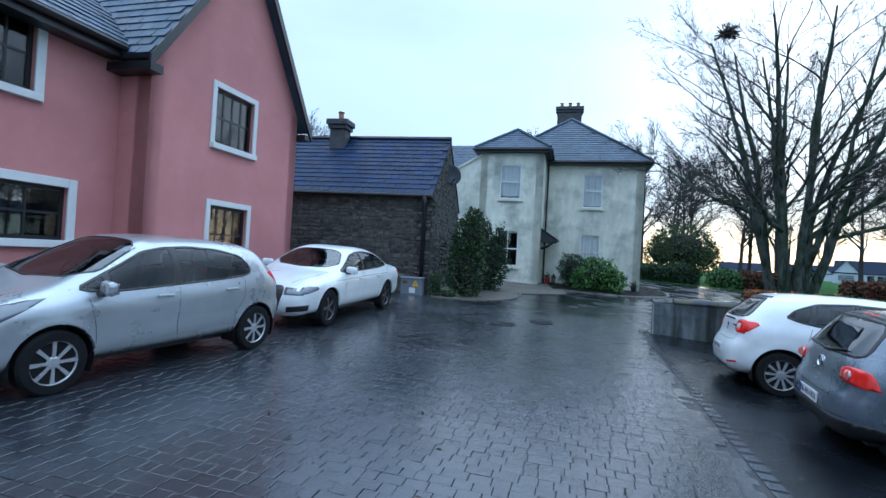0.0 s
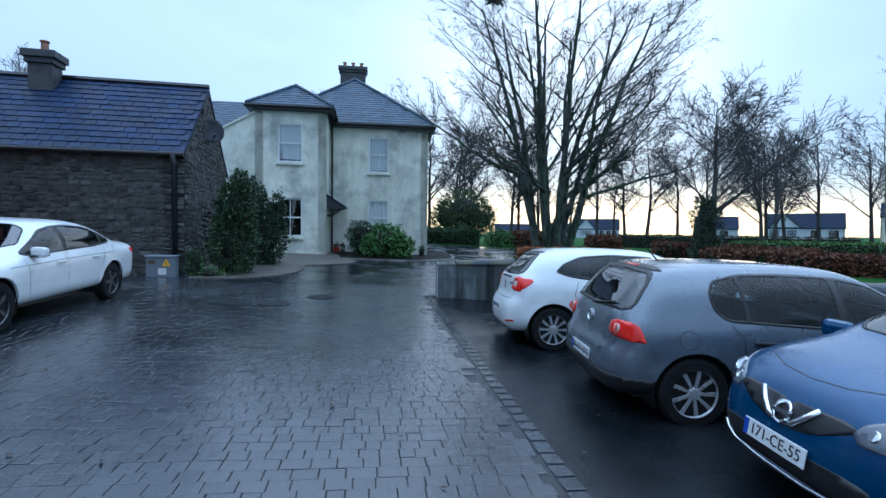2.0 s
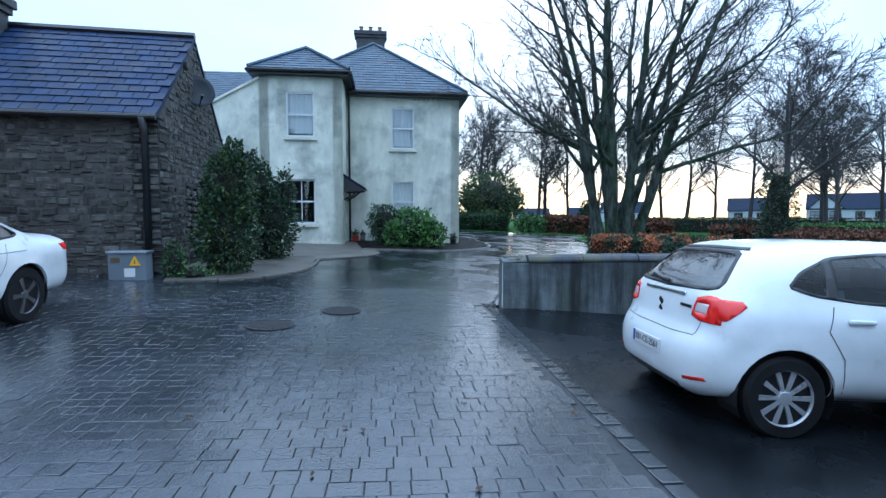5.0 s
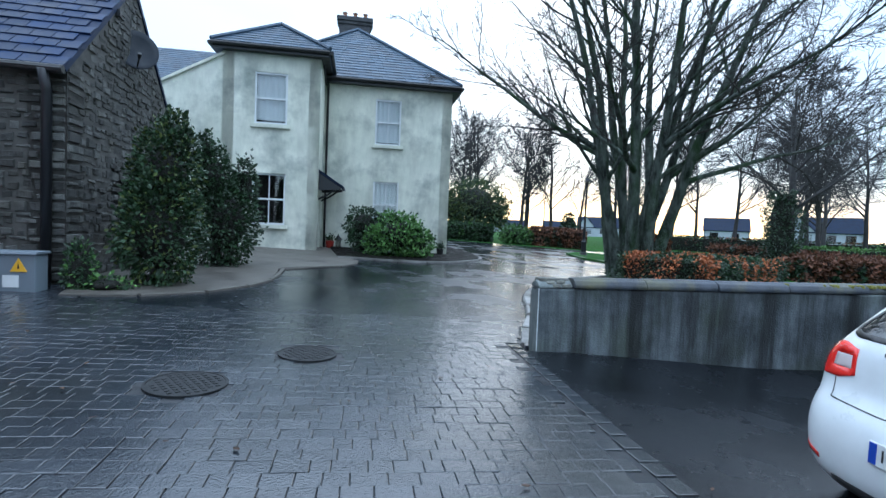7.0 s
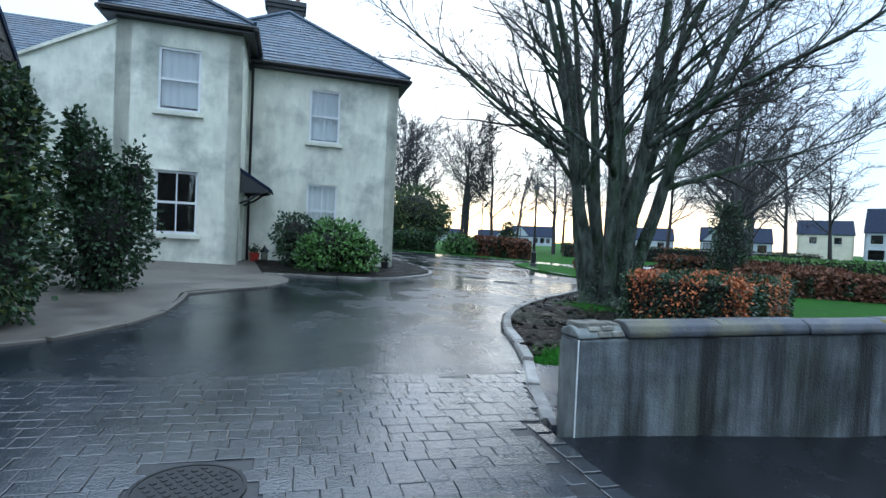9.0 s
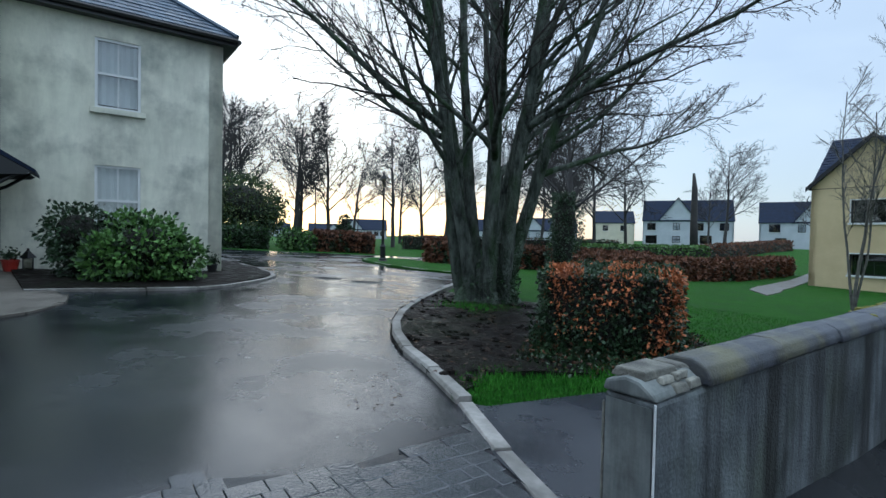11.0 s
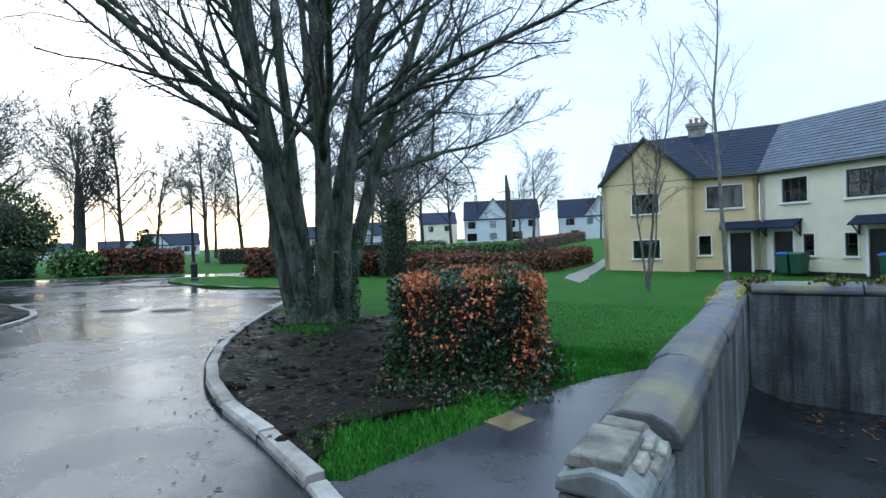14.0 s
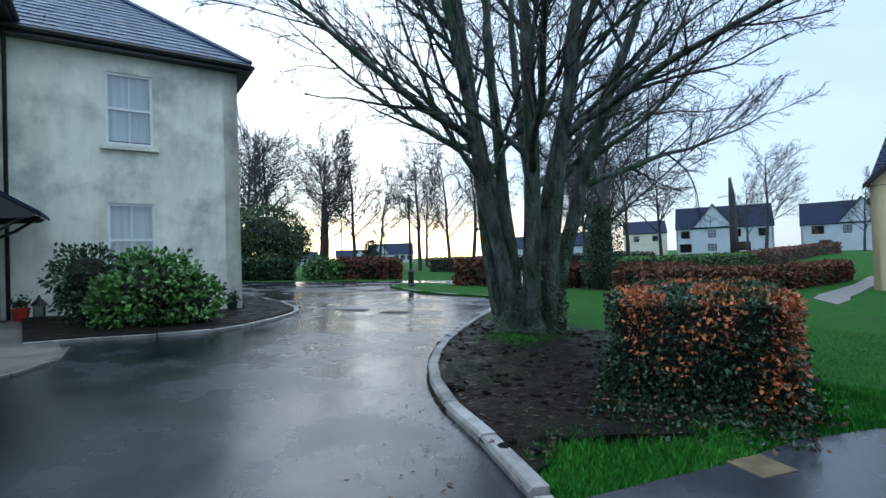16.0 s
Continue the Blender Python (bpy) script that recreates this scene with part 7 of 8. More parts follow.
M["lamp_ring"] = paint("pale_red_lens", (0.62, 0.16, 0.13), 0.12, 0.0, 0.3)
M["lamp_clear"] = paint("frosted_lens", (0.55, 0.48, 0.47), 0.12, 0.0, 0.3)


def sym(pts):
    """Closes a half outline (y >= 0) with its mirror image."""
    return pts + [(-y, z) for y, z in reversed(pts)]


def plan_sym(pts):
    """The same for an outline in plan, given as (distance, offset)."""
    return pts + [(d, -y) for d, y in reversed(pts)]


def white_hatchback():
    L = 3.99
    c = dict(label="white hatchback parked beside the cement wall", L=L, W=1.745, front=0.82, rear=0.66, r=0.305, arch=0.362, sill=0.22, paint=M["white_car"], rim=M["alloy"], spokes=10, roof=0.74,
             outline=[(0.14, 0.22), (0.03, 0.27), (0.0, 0.40), (0.0, 0.56), (0.05, 0.68), (0.10, 0.74), (0.12, 0.88), (0.15, 1.03), (0.34, 1.22), (0.50, 1.37), (0.72, 1.435), (1.4, 1.47), (2.0, 1.465), (2.35, 1.41), (3.08, 1.02), (3.3, 0.97), (3.72, 0.86), (3.92, 0.72), (3.99, 0.56), (3.98, 0.34), (3.9, 0.22)],
             belt=[(0, 1.0), (0.8, 0.98), (3.0, 0.88), (4, 0.85)], seats=(1.75, 0.95),
             gaps=[[(0.98, 0.98), (0.93, 0.80), (1.06, 0.60), (1.08, 0.30)], [(1.98, 0.92), (1.99, 0.5), (1.97, 0.30)], [(2.95, 0.88), (2.92, 0.6), (2.88, 0.32)], [(1.08, 0.30), (2.88, 0.30)]],
             tail_gaps=[[(-0.60, 0.70), (-0.3, 0.685), (0.3, 0.685), (0.60, 0.70)], [(-0.64, 0.98), (-0.62, 0.78), (-0.60, 0.70)], [(0.64, 0.98), (0.62, 0.78), (0.60, 0.70)]],
             handles=[(1.16, 0.88), (2.14, 0.86)], mirror=(2.82, 0.96), wiper=[(0.0, 1.06), (0.14, 1.07), (0.38, 1.10)])
    a = Car("white_hatchback", on_car(6.29, 7.19, ANG - 5.5, -0.03), c)
    a.glaze([(0.66, 1.10), (0.78, 1.22), (1.05, 1.33), (1.5, 1.375), (2.05, 1.37), (2.4, 1.31), (2.98, 0.96), (2.85, 0.93), (1.2, 1.0), (0.85, 1.04)], [[(0.93, 1.0), (1.01, 1.0), (1.08, 1.40), (1.0, 1.40)], [(1.95, 0.9), (2.05, 0.9), (2.02, 1.42), (1.94, 1.42)]])
    a.screens(plan_sym([(2.3, 0.0), (2.33, 0.36), (2.45, 0.54), (2.85, 0.66), (3.03, 0.5), (3.08, 0.0)]), sym([(0.0, 1.36), (0.48, 1.35), (0.56, 1.26), (0.66, 1.08), (0.62, 1.04), (0.0, 1.02)]))
    a.lamp("tail_light", M["red_lens"], -1, [(0.50, 0.84), (0.52, 0.98), (0.62, 1.005), (0.95, 0.99), (0.95, 0.80), (0.6, 0.81)], [(-0.05, 0.82), (-0.05, 1.0), (0.34, 0.985), (0.36, 0.95), (0.22, 0.84)])
    a.tail("reversing_light", M["lamp_clear"], [(0.53, 0.87), (0.54, 0.94), (0.66, 0.94), (0.66, 0.87)], True)
    a.tail("reflector", M["red_lens"], [(0.58, 0.36), (0.58, 0.385), (0.74, 0.41), (0.75, 0.385)], True)
    a.tail("bumper_skirt", M["black_plastic"], [(-0.56, 0.16), (0.56, 0.16), (0.5, 0.31), (-0.5, 0.31)])
    a.lamp("headlight", M["clear_lens"], 1, [(0.42, 0.66), (0.42, 0.74), (0.95, 0.84), (0.95, 0.70)], [(3.3, 0.86), (3.5, 0.87), (4.05, 0.78), (4.05, 0.66), (3.7, 0.72)])
    a.tail("spoiler_edge", M["black_plastic"], sym([(0.0, 1.385), (0.46, 1.378), (0.5, 1.355), (0.0, 1.362)]))
    a.finish()
    plate(a.root, Matrix.Translation(a.end(0, 0.53, -1, 0.004)) @ pose(0, 0, 0, 0, 0, -90), "181-CE-2561")
    Shape().box((-0.012, -0.36, -0.014), (0.012, 0.36, 0.014), M["chrome"]).ob("chrome_strip", a.root, Matrix.Translation(a.end(0, 0.985, -1, 0.002)), bevel=0.006)
    b = Shape()
    for y, z in ((0.022, 0.028), (-0.022, -0.028)):
        b.box((-0.004, y - 0.03, z - 0.02), (0.004, y + 0.03, z + 0.02), M["iron"])
    b.ob("badge", a.root, Matrix.Translation(a.end(0, 0.85, -1, 0.004)) @ pose(0, 0, 0, 35, 0, 0))
    Shape().box((-0.004, -0.08, -0.012), (0.004, 0.08, 0.012), M["iron"]).ob("model_badge", a.root, Matrix.Translation(a.end(-0.40, 0.90, -1, 0.003)))


def grey_hatchback():
    L = 4.2
    c = dict(label="grey-blue metallic hatchback with wet panels", L=L, W=1.76, front=0.87, rear=0.755, r=0.318, arch=0.375, sill=0.2, paint=M["grey_car"], rim=M["alloy"], spokes=9, roof=0.77, handle_mat=M["black_plastic"],
             outline=[(0.16, 0.22), (0.05, 0.26), (0.0, 0.40), (0.0, 0.58), (0.03, 0.66), (0.07, 0.70), (0.07, 0.84), (0.11, 1.0), (0.26, 1.21), (0.38, 1.37), (0.55, 1.425), (1.0, 1.465), (1.6, 1.485), (2.15, 1.475), (2.5, 1.42), (3.18, 1.03), (3.4, 0.98), (3.8, 0.89), (4.05, 0.78), (4.17, 0.62), (4.2, 0.46), (4.17, 0.3), (4.08, 0.22)],
             belt=[(0, 0.98), (0.8, 0.96), (3.1, 0.90), (4.2, 0.86)], seats=(1.85, 1.0),
             gaps=[[(1.05, 0.95), (1.16, 0.82), (1.18, 0.62), (1.20, 0.28)], [(2.12, 0.93), (2.13, 0.5), (2.10, 0.28)], [(3.08, 0.90), (3.02, 0.6), (2.98, 0.30)], [(1.20, 0.28), (2.98, 0.28)]],
             tail_gaps=[[(-0.58, 0.66), (-0.4, 0.60), (0.4, 0.60), (0.58, 0.66)], [(-0.64, 0.98), (-0.64, 0.74), (-0.58, 0.66)], [(0.64, 0.98), (0.64, 0.74), (0.58, 0.66)], [(-0.84, 0.46), (-0.4, 0.43), (0.4, 0.43), (0.84, 0.46)]],
             handles=[(1.34, 0.80), (2.30, 0.80)], mirror=(3.0, 0.98), wiper=[(0.0, 1.0), (-0.2, 1.02), (-0.46, 1.06)])
    a = Car("grey_hatchback", on_car(6.0, 4.68, ANG - 5.5, -0.04), c)
    a.glaze([(1.02, 0.97), (0.90, 1.06), (0.86, 1.20), (0.92, 1.32), (1.2, 1.385), (1.7, 1.405), (2.2, 1.39), (2.5, 1.33), (3.12, 0.98), (3.0, 0.94), (2.0, 0.94)], [[(1.20, 0.92), (1.24, 0.92), (1.18, 1.42), (1.14, 1.42)], [(2.07, 0.9), (2.17, 0.9), (2.15, 1.44), (2.06, 1.44)]])
    a.screens(plan_sym([(2.42, 0.0), (2.45, 0.36), (2.56, 0.54), (2.95, 0.66), (3.14, 0.5), (3.18, 0.0)]), sym([(0.0, 1.385), (0.52, 1.37), (0.62, 1.28), (0.69, 1.06), (0.66, 1.005), (0.0, 0.985)]))
    a.lamp("tail_light", M["red_lens"], -1, [(0.50, 0.83), (0.52, 0.895), (0.60, 0.92), (0.98, 0.925), (0.98, 0.755), (0.62, 0.765), (0.52, 0.79)], [(-0.05, 0.755), (-0.05, 0.93), (0.20, 0.91), (0.23, 0.89), (0.29, 0.755)])
    a.tail("bumper_skirt", M["black_plastic"], sym([(0.0, 0.42), (1.0, 0.42), (1.0, 0.1), (0.0, 0.1)]))
    a.side("bumper_skirt", M["black_plastic"], [(-0.05, 0.1), (-0.05, 0.42), (0.44, 0.42), (0.46, 0.1)], test=lambda o, n: n.x > -0.85 and o.x < -a.h + 0.8)
    a.tail("spoiler_edge", M["black_plastic"], sym([(0.0, 1.415), (0.5, 1.405), (0.54, 1.37), (0.0, 1.388)]))
    a.tail("brake_light", M["red_lens"], [(-0.16, 1.394), (0.16, 1.394), (0.16, 1.406), (-0.16, 1.406)])
    a.lamp("headlight", M["clear_lens"], 1, [(0.45, 0.66), (0.45, 0.76), (0.95, 0.84), (0.95, 0.66)], [(3.75, 0.80), (3.8, 0.88), (4.25, 0.78), (4.25, 0.66), (3.9, 0.70)])
    a.finish()
    plate(a.root, Matrix.Translation(a.end(0, 0.50, -1, 0.004)) @ pose(0, 0, 0, 0, 0, -90), "06-AH-1016")
    for sd in (1, -1):
        a.disc("reversing_light", a.end(sd * 0.63, 0.845, -1, 0.002), 0.045, M["lamp_clear"], 0.008)
        p = a.flank(0.10, 0.84, sd, 0.006)
        Shape().lathe([(0.052, -0.01), (0.052, 0.006), (0.04, 0.009), (0.01, 0.006)], 20, M["lamp_ring"]).ob("indicator", a.root, Matrix.Translation(p) @ pose(0, 0, 0, -90 * sd, 0, 0) @ pose(0, 0, 0, 0, 28, 0))
    a.disc("badge", a.end(0, 0.855, -1, 0.0), 0.062, M["chrome"], 0.010, 6)
    s = Shape()
    ring = [a.flank(0.66 + 0.082 * math.cos(k * math.pi / 12), 0.80 + 0.082 * math.sin(k * math.pi / 12), -1) for k in range(25)]
    a.seam(s, ring, 0.006)
    s.ob("fuel_flap", a.root)
    p = a.over(0.75, 0)
    Shape().tube([p, p + Vector((-0.16, 0, 0.16))], [0.01, 0.004], 6, M["black_plastic"]).ob("aerial", a.root)


def blue_hatchback():
    L = 3.83
    c = dict(label="bright blue hatchback reversed into its bay", L=L, W=1.67, front=0.76, rear=0.62, r=0.30, arch=0.355, sill=0.2, paint=M["blue_car"], rim=M["alloy"], spokes=8, roof=0.78,
             outline=[(0.12, 0.22), (0.0, 0.30), (0.0, 0.6), (0.05, 0.8), (0.12, 1.0), (0.32, 1.32), (0.5, 1.45), (1.0, 1.51), (1.6, 1.525), (2.05, 1.505), (2.3, 1.45), (2.95, 1.08), (3.15, 1.03), (3.48, 0.95), (3.66, 0.85), (3.76, 0.72), (3.81, 0.58), (3.83, 0.42), (3.8, 0.28), (3.7, 0.2)],
             belt=[(0, 0.98), (1.0, 0.96), (2.9, 0.92), (3.83, 0.90)], seats=(1.75, 0.9), plan=[(0.0, 0.93), (0.25, 0.965), (0.7, 0.99), (1.6, 1.0), (2.9, 0.99), (3.4, 0.94), (3.83, 0.86)], power=4.6,
             gaps=[[(0.95, 0.96), (0.98, 0.6), (1.02, 0.30)], [(1.85, 0.94), (1.86, 0.30)], [(2.82, 0.92), (2.74, 0.30)], [(1.02, 0.30), (2.74, 0.30)]],
             top_gaps=[[(2.95, 0.62), (3.25, 0.56), (3.55, 0.45), (3.62, 0.25), (3.64, 0.0), (3.62, -0.25), (3.55, -0.45), (3.25, -0.56), (2.95, -0.62)]],
             handles=[(1.1, 0.86), (2.0, 0.85)], mirror=(2.72, 1.0))
    a = Car("blue_hatchback", on_car(5.50, 2.50, ANG + 174), c)
    a.glaze([(0.62, 1.06), (0.66, 1.25), (0.9, 1.38), (1.5, 1.43), (2.0, 1.42), (2.25, 1.37), (2.86, 1.02), (2.8, 0.97), (1.5, 1.0)], [[(1.80, 0.9), (1.90, 0.9), (1.88, 1.5), (1.80, 1.5)]])
    a.screens(plan_sym([(2.22, 0.0), (2.25, 0.36), (2.36, 0.52), (2.72, 0.62), (2.93, 0.46), (2.98, 0.0)]), sym([(0.0, 1.40), (0.46, 1.38), (0.58, 1.05), (0.0, 1.0)]))
    a.lamp("headlight", M["clear_lens"], 1, round_poly([(0.45, 0.66), (0.44, 0.73), (0.53, 0.79), (0.66, 0.855), (0.80, 0.89), (0.98, 0.90), (0.98, 0.70), (0.72, 0.665), (0.54, 0.645)]), [(3.2, 0.88), (3.3, 0.905), (3.95, 0.905), (3.95, 0.70), (3.64, 0.71), (3.42, 0.78)], 0.14)
    a.nose("grille", M["black_plastic"], round_poly(sym([(0.0, 0.58), (0.0, 0.72), (0.42, 0.735), (0.47, 0.70), (0.30, 0.62), (0.14, 0.57)]), 1))
    a.nose("lower_grille", M["black_plastic"], round_poly(sym([(0.0, 0.28), (0.0, 0.46), (0.50, 0.47), (0.60, 0.43), (0.50, 0.31)]), 1))
    a.lamp("tail_light", M["red_lens"], -1, [(0.5, 0.75), (0.5, 0.95), (0.95, 0.95), (0.95, 0.8)], [(-0.05, 0.8), (-0.05, 0.95), (0.3, 0.95), (0.2, 0.8)])
    a.finish()
    plate(a.root, Matrix.Translation(a.end(0, 0.46, 1, 0.02)) @ pose(0, 0, 0, 0, 0, 90) @ pose(0, 0, 0, -6, 0, 0), "171-CE-55")
    s = Shape()
    s.tube([a.end(y, z, 1, 0.008) for y, z in ((-0.56, 0.38), (-0.52, 0.33), (-0.44, 0.295), (-0.2, 0.275), (0, 0.272), (0.2, 0.275), (0.44, 0.295), (0.52, 0.33), (0.56, 0.38))], 0.013, 6, M["chrome"])
    for sd in (1, -1):
        s.tube([a.end(y * sd, z, 1, 0.012) for y, z in ((0.23, 0.73), (0.16, 0.66), (0.10, 0.605), (0.05, 0.59))], [0.02, 0.02, 0.02, 0.012], 6, M["chrome"])
    s.ob("chrome_strip", a.root, smooth=True)
    s = Shape()
    s.tube([a.end(0.062 * math.cos(k * math.pi / 10), 0.645 + 0.062 * math.sin(k * math.pi / 10), 1, 0.02) for k in range(21)], 0.010, 6, M["chrome"])
    p = a.end(0, 0.645, 1, 0.02)
    s.box((-0.006, -0.075, -0.012), (0.012, 0.075, 0.012), M["chrome"], Matrix.Translation(p))
    s.ob("badge", a.root)
    for sd in (1, -1):
        for y, z, r in ((0.63, 0.765, 0.055), (0.53, 0.715, 0.032)):
            a.disc("lamp_bowl", a.end(sd * y, z, 1, 0.001), r, M["chrome"], 0.006, 30, 1)


def silver_hatchback():
    L = 3.94
    c = dict(label="silver hatchback parked along the pink house", L=L, W=1.71, front=0.80, rear=0.615, r=0.305, arch=0.362, sill=0.2, paint=M["silver_car"], rim=M["alloy"], spokes=8, roof=0.76,
             outline=[(0.12, 0.24), (0.0, 0.36), (0.0, 0.62), (0.07, 0.72), (0.09, 0.88), (0.14, 1.06), (0.36, 1.30), (0.5, 1.41), (0.85, 1.465), (1.45, 1.49), (1.95, 1.48), (2.2, 1.44), (3.02, 1.02), (3.22, 0.97), (3.6, 0.87), (3.80, 0.76), (3.91, 0.6), (3.94, 0.42), (3.9, 0.28), (3.82, 0.22)],
             belt=[(0, 1.06), (0.7, 1.02), (3.0, 0.89), (3.94, 0.85)], seats=(1.75, 0.95),
             gaps=[[(0.86, 0.98), (0.88, 0.75), (1.0, 0.55), (1.02, 0.30)], [(1.86, 0.94), (1.88, 0.5), (1.84, 0.30)], [(2.86, 0.88), (2.80, 0.6), (2.78, 0.30)], [(1.02, 0.29), (2.78, 0.29)]],
             handles=[(1.10, 0.88), (2.06, 0.86)], mirror=(2.74, 0.98))
    a = Car("silver_hatchback", on_car(-3.84, 6.0, 90 - 22.5 + 180), c)
    a.glaze([(0.72, 1.08), (0.74, 1.18), (0.86, 1.30), (1.2, 1.375), (1.6, 1.40), (1.95, 1.385), (2.2, 1.34), (2.95, 0.98), (2.9, 0.94), (2.6, 0.925), (1.2, 1.0), (0.85, 1.03)], [[(1.83, 0.9), (1.93, 0.9), (1.90, 1.46), (1.80, 1.46)], [(2.62, 0.86), (2.70, 0.86), (2.70, 1.3), (2.62, 1.3)]])
    a.screens(plan_sym([(2.12, 0.0), (2.15, 0.36), (2.26, 0.54), (2.70, 0.66), (2.94, 0.5), (3.02, 0.0)]), sym([(0.0, 1.39), (0.48, 1.37), (0.6, 1.10), (0.0, 1.05)]))
    a.lamp("tail_light", M["red_lens"], -1, [(0.5, 0.86), (0.52, 1.0), (0.95, 1.06), (0.95, 0.86)], [(-0.05, 0.88), (-0.05, 1.02), (0.20, 1.09), (0.40, 1.075), (0.22, 0.92)])
    a.lamp("headlight", M["clear_lens"], 1, [(0.42, 0.62), (0.42, 0.70), (0.95, 0.82), (0.95, 0.62)], [(3.20, 0.90), (3.35, 0.885), (4.0, 0.76), (4.0, 0.60), (3.66, 0.68)])
    a.nose("grille", M["black_plastic"], sym([(0.0, 0.30), (0.0, 0.50), (0.42, 0.5), (0.5, 0.32)]))
    a.nose("fog_light", M["black_plastic"], [(0.56, 0.34), (0.58, 0.5), (0.76, 0.55), (0.72, 0.36)], True)
    a.finish()
    p = a.over(0.62, 0)
    Shape().tube([p, p + Vector((-0.13, 0, 0.14))], [0.01, 0.004], 6, M["black_plastic"]).ob("aerial", a.root)
    s = Shape()
    for sd in (1, -1):
        a.seam(s, a.flank_line([(0.5, 0.86), (1.4, 0.80), (3.0, 0.70)], sd, 8), 0.010, M["silver_car"])
        a.seam(s, a.flank_line([(1.0, 0.40), (2.0, 0.37), (2.8, 0.37)], sd, 8), 0.022, M["alloy"])
    s.ob("side_crease", a.root)
    b = Shape().box((-0.004, -0.12, -0.05), (0.004, 0.12, 0.05), M["plate_white"])
    b.ob("windscreen_sticker", a.root, Matrix.Translation(Vector((2.28 - a.h, 0.42, 1.35))) @ pose(0, 0, 0, 0, -58, 0))


def white_saloon():
    L = 4.7
    c = dict(label="white saloon car parked before the stone outbuilding", L=L, W=1.826, front=0.87, rear=1.02, r=0.335, arch=0.385, sill=0.2, paint=M["white_car"], rim=M["dark_alloy"], spokes=5, roof=0.74,
             outline=[(0.14, 0.26), (0.0, 0.36), (0.0, 0.62), (0.06, 0.74), (0.02, 0.95), (0.10, 1.01), (0.48, 1.035), (0.75, 1.08), (1.25, 1.33), (1.6, 1.405), (2.1, 1.43), (2.45, 1.415), (2.75, 1.35), (3.4, 0.99), (3.65, 0.955), (4.2, 0.87), (4.5, 0.77), (4.64, 0.66), (4.69, 0.5), (4.68, 0.32), (4.58, 0.22)],
             belt=[(0, 0.98), (0.9, 0.965), (3.3, 0.90), (4.7, 0.84)], seats=(2.1, 1.25),
             gaps=[[(1.30, 0.96), (1.36, 0.75), (1.50, 0.55), (1.52, 0.30)], [(2.36, 0.94), (2.37, 0.30)], [(3.28, 0.90), (3.24, 0.6), (3.2, 0.30)], [(1.52, 0.29), (3.2, 0.29)], [(1.0, 0.87), (2.4, 0.85), (3.6, 0.81)]],
             top_gaps=[[(3.5, 0.66), (4.0, 0.62), (4.45, 0.45)], [(3.5, -0.66), (4.0, -0.62), (4.45, -0.45)]],
             handles=[(1.62, 0.83), (2.56, 0.82)], mirror=(3.12, 0.99))
    a = Car("white_saloon", on_car(-2.50, 10.75, 75.2 + 180), c)
    a.glaze([(1.02, 1.07), (1.2, 1.18), (1.55, 1.31), (2.0, 1.35), (2.4, 1.335), (2.7, 1.28), (3.32, 0.97), (3.2, 0.94), (1.6, 0.99), (1.1, 1.03)], [[(1.34, 0.95), (1.39, 0.95), (1.33, 1.40), (1.28, 1.40)], [(2.32, 0.9), (2.41, 0.9), (2.36, 1.42), (2.28, 1.42)]])
    a.screens(plan_sym([(2.68, 0.0), (2.71, 0.36), (2.80, 0.54), (3.15, 0.68), (3.36, 0.5), (3.42, 0.0)]), sym([(0.0, 1.33), (0.46, 1.31), (0.62, 1.12), (0.0, 1.08)]))
    a.lamp("tail_light", M["red_lens"], -1, [(0.45, 0.78), (0.45, 0.92), (0.98, 0.92), (0.98, 0.78)], [(-0.05, 0.78), (-0.05, 0.92), (0.36, 0.90), (0.3, 0.82)])
    a.lamp("headlight", M["clear_lens"], 1, [(0.44, 0.60), (0.42, 0.71), (0.98, 0.76), (0.98, 0.63), (0.7, 0.60)], [(4.22, 0.70), (4.25, 0.75), (4.8, 0.745), (4.8, 0.60), (4.5, 0.63)])
    a.nose("grille", M["black_plastic"], round_poly(sym([(0.0, 0.28), (0.0, 0.74), (0.38, 0.735), (0.43, 0.64), (0.34, 0.28)]), 1))
    a.nose("fog_vent", M["black_plastic"], [(0.50, 0.30), (0.52, 0.40), (0.82, 0.44), (0.80, 0.34)], True)
    a.finish()
    s = Shape()
    for z in (0.33, 0.38, 0.56, 0.61, 0.655):
        s.tube([a.end(y, z, 1, 0.006) for y in (-0.34, -0.17, 0, 0.17, 0.34)], 0.006, 4, M["iron"])
    for k in (-1.5, -0.5, 0.5, 1.5):
        s.tube([a.end(k * 0.05 + 0.034 * math.cos(i * math.pi / 8), 0.685 + 0.034 * math.sin(i * math.pi / 8), 1, 0.014) for i in range(17)], 0.006, 5, M["chrome"])
    s.ob("grille_bars", a.root)
    plate(a.root, Matrix.Translation(a.end(0, 0.47, 1, 0.012)) @ pose(0, 0, 0, 0, 0, 90))
    Shape().box((-0.004, -0.14, -0.035), (0.004, 0.14, 0.035), M["plate_white"]).ob("windscreen_card", a.root, Matrix.Translation(Vector((3.18 - a.h, 0.30, 1.03))) @ pose(0, 0, 0, 0, -60, 0))


white_hatchback()
grey_hatchback()
blue_hatchback()
silver_hatchback()
white_saloon()


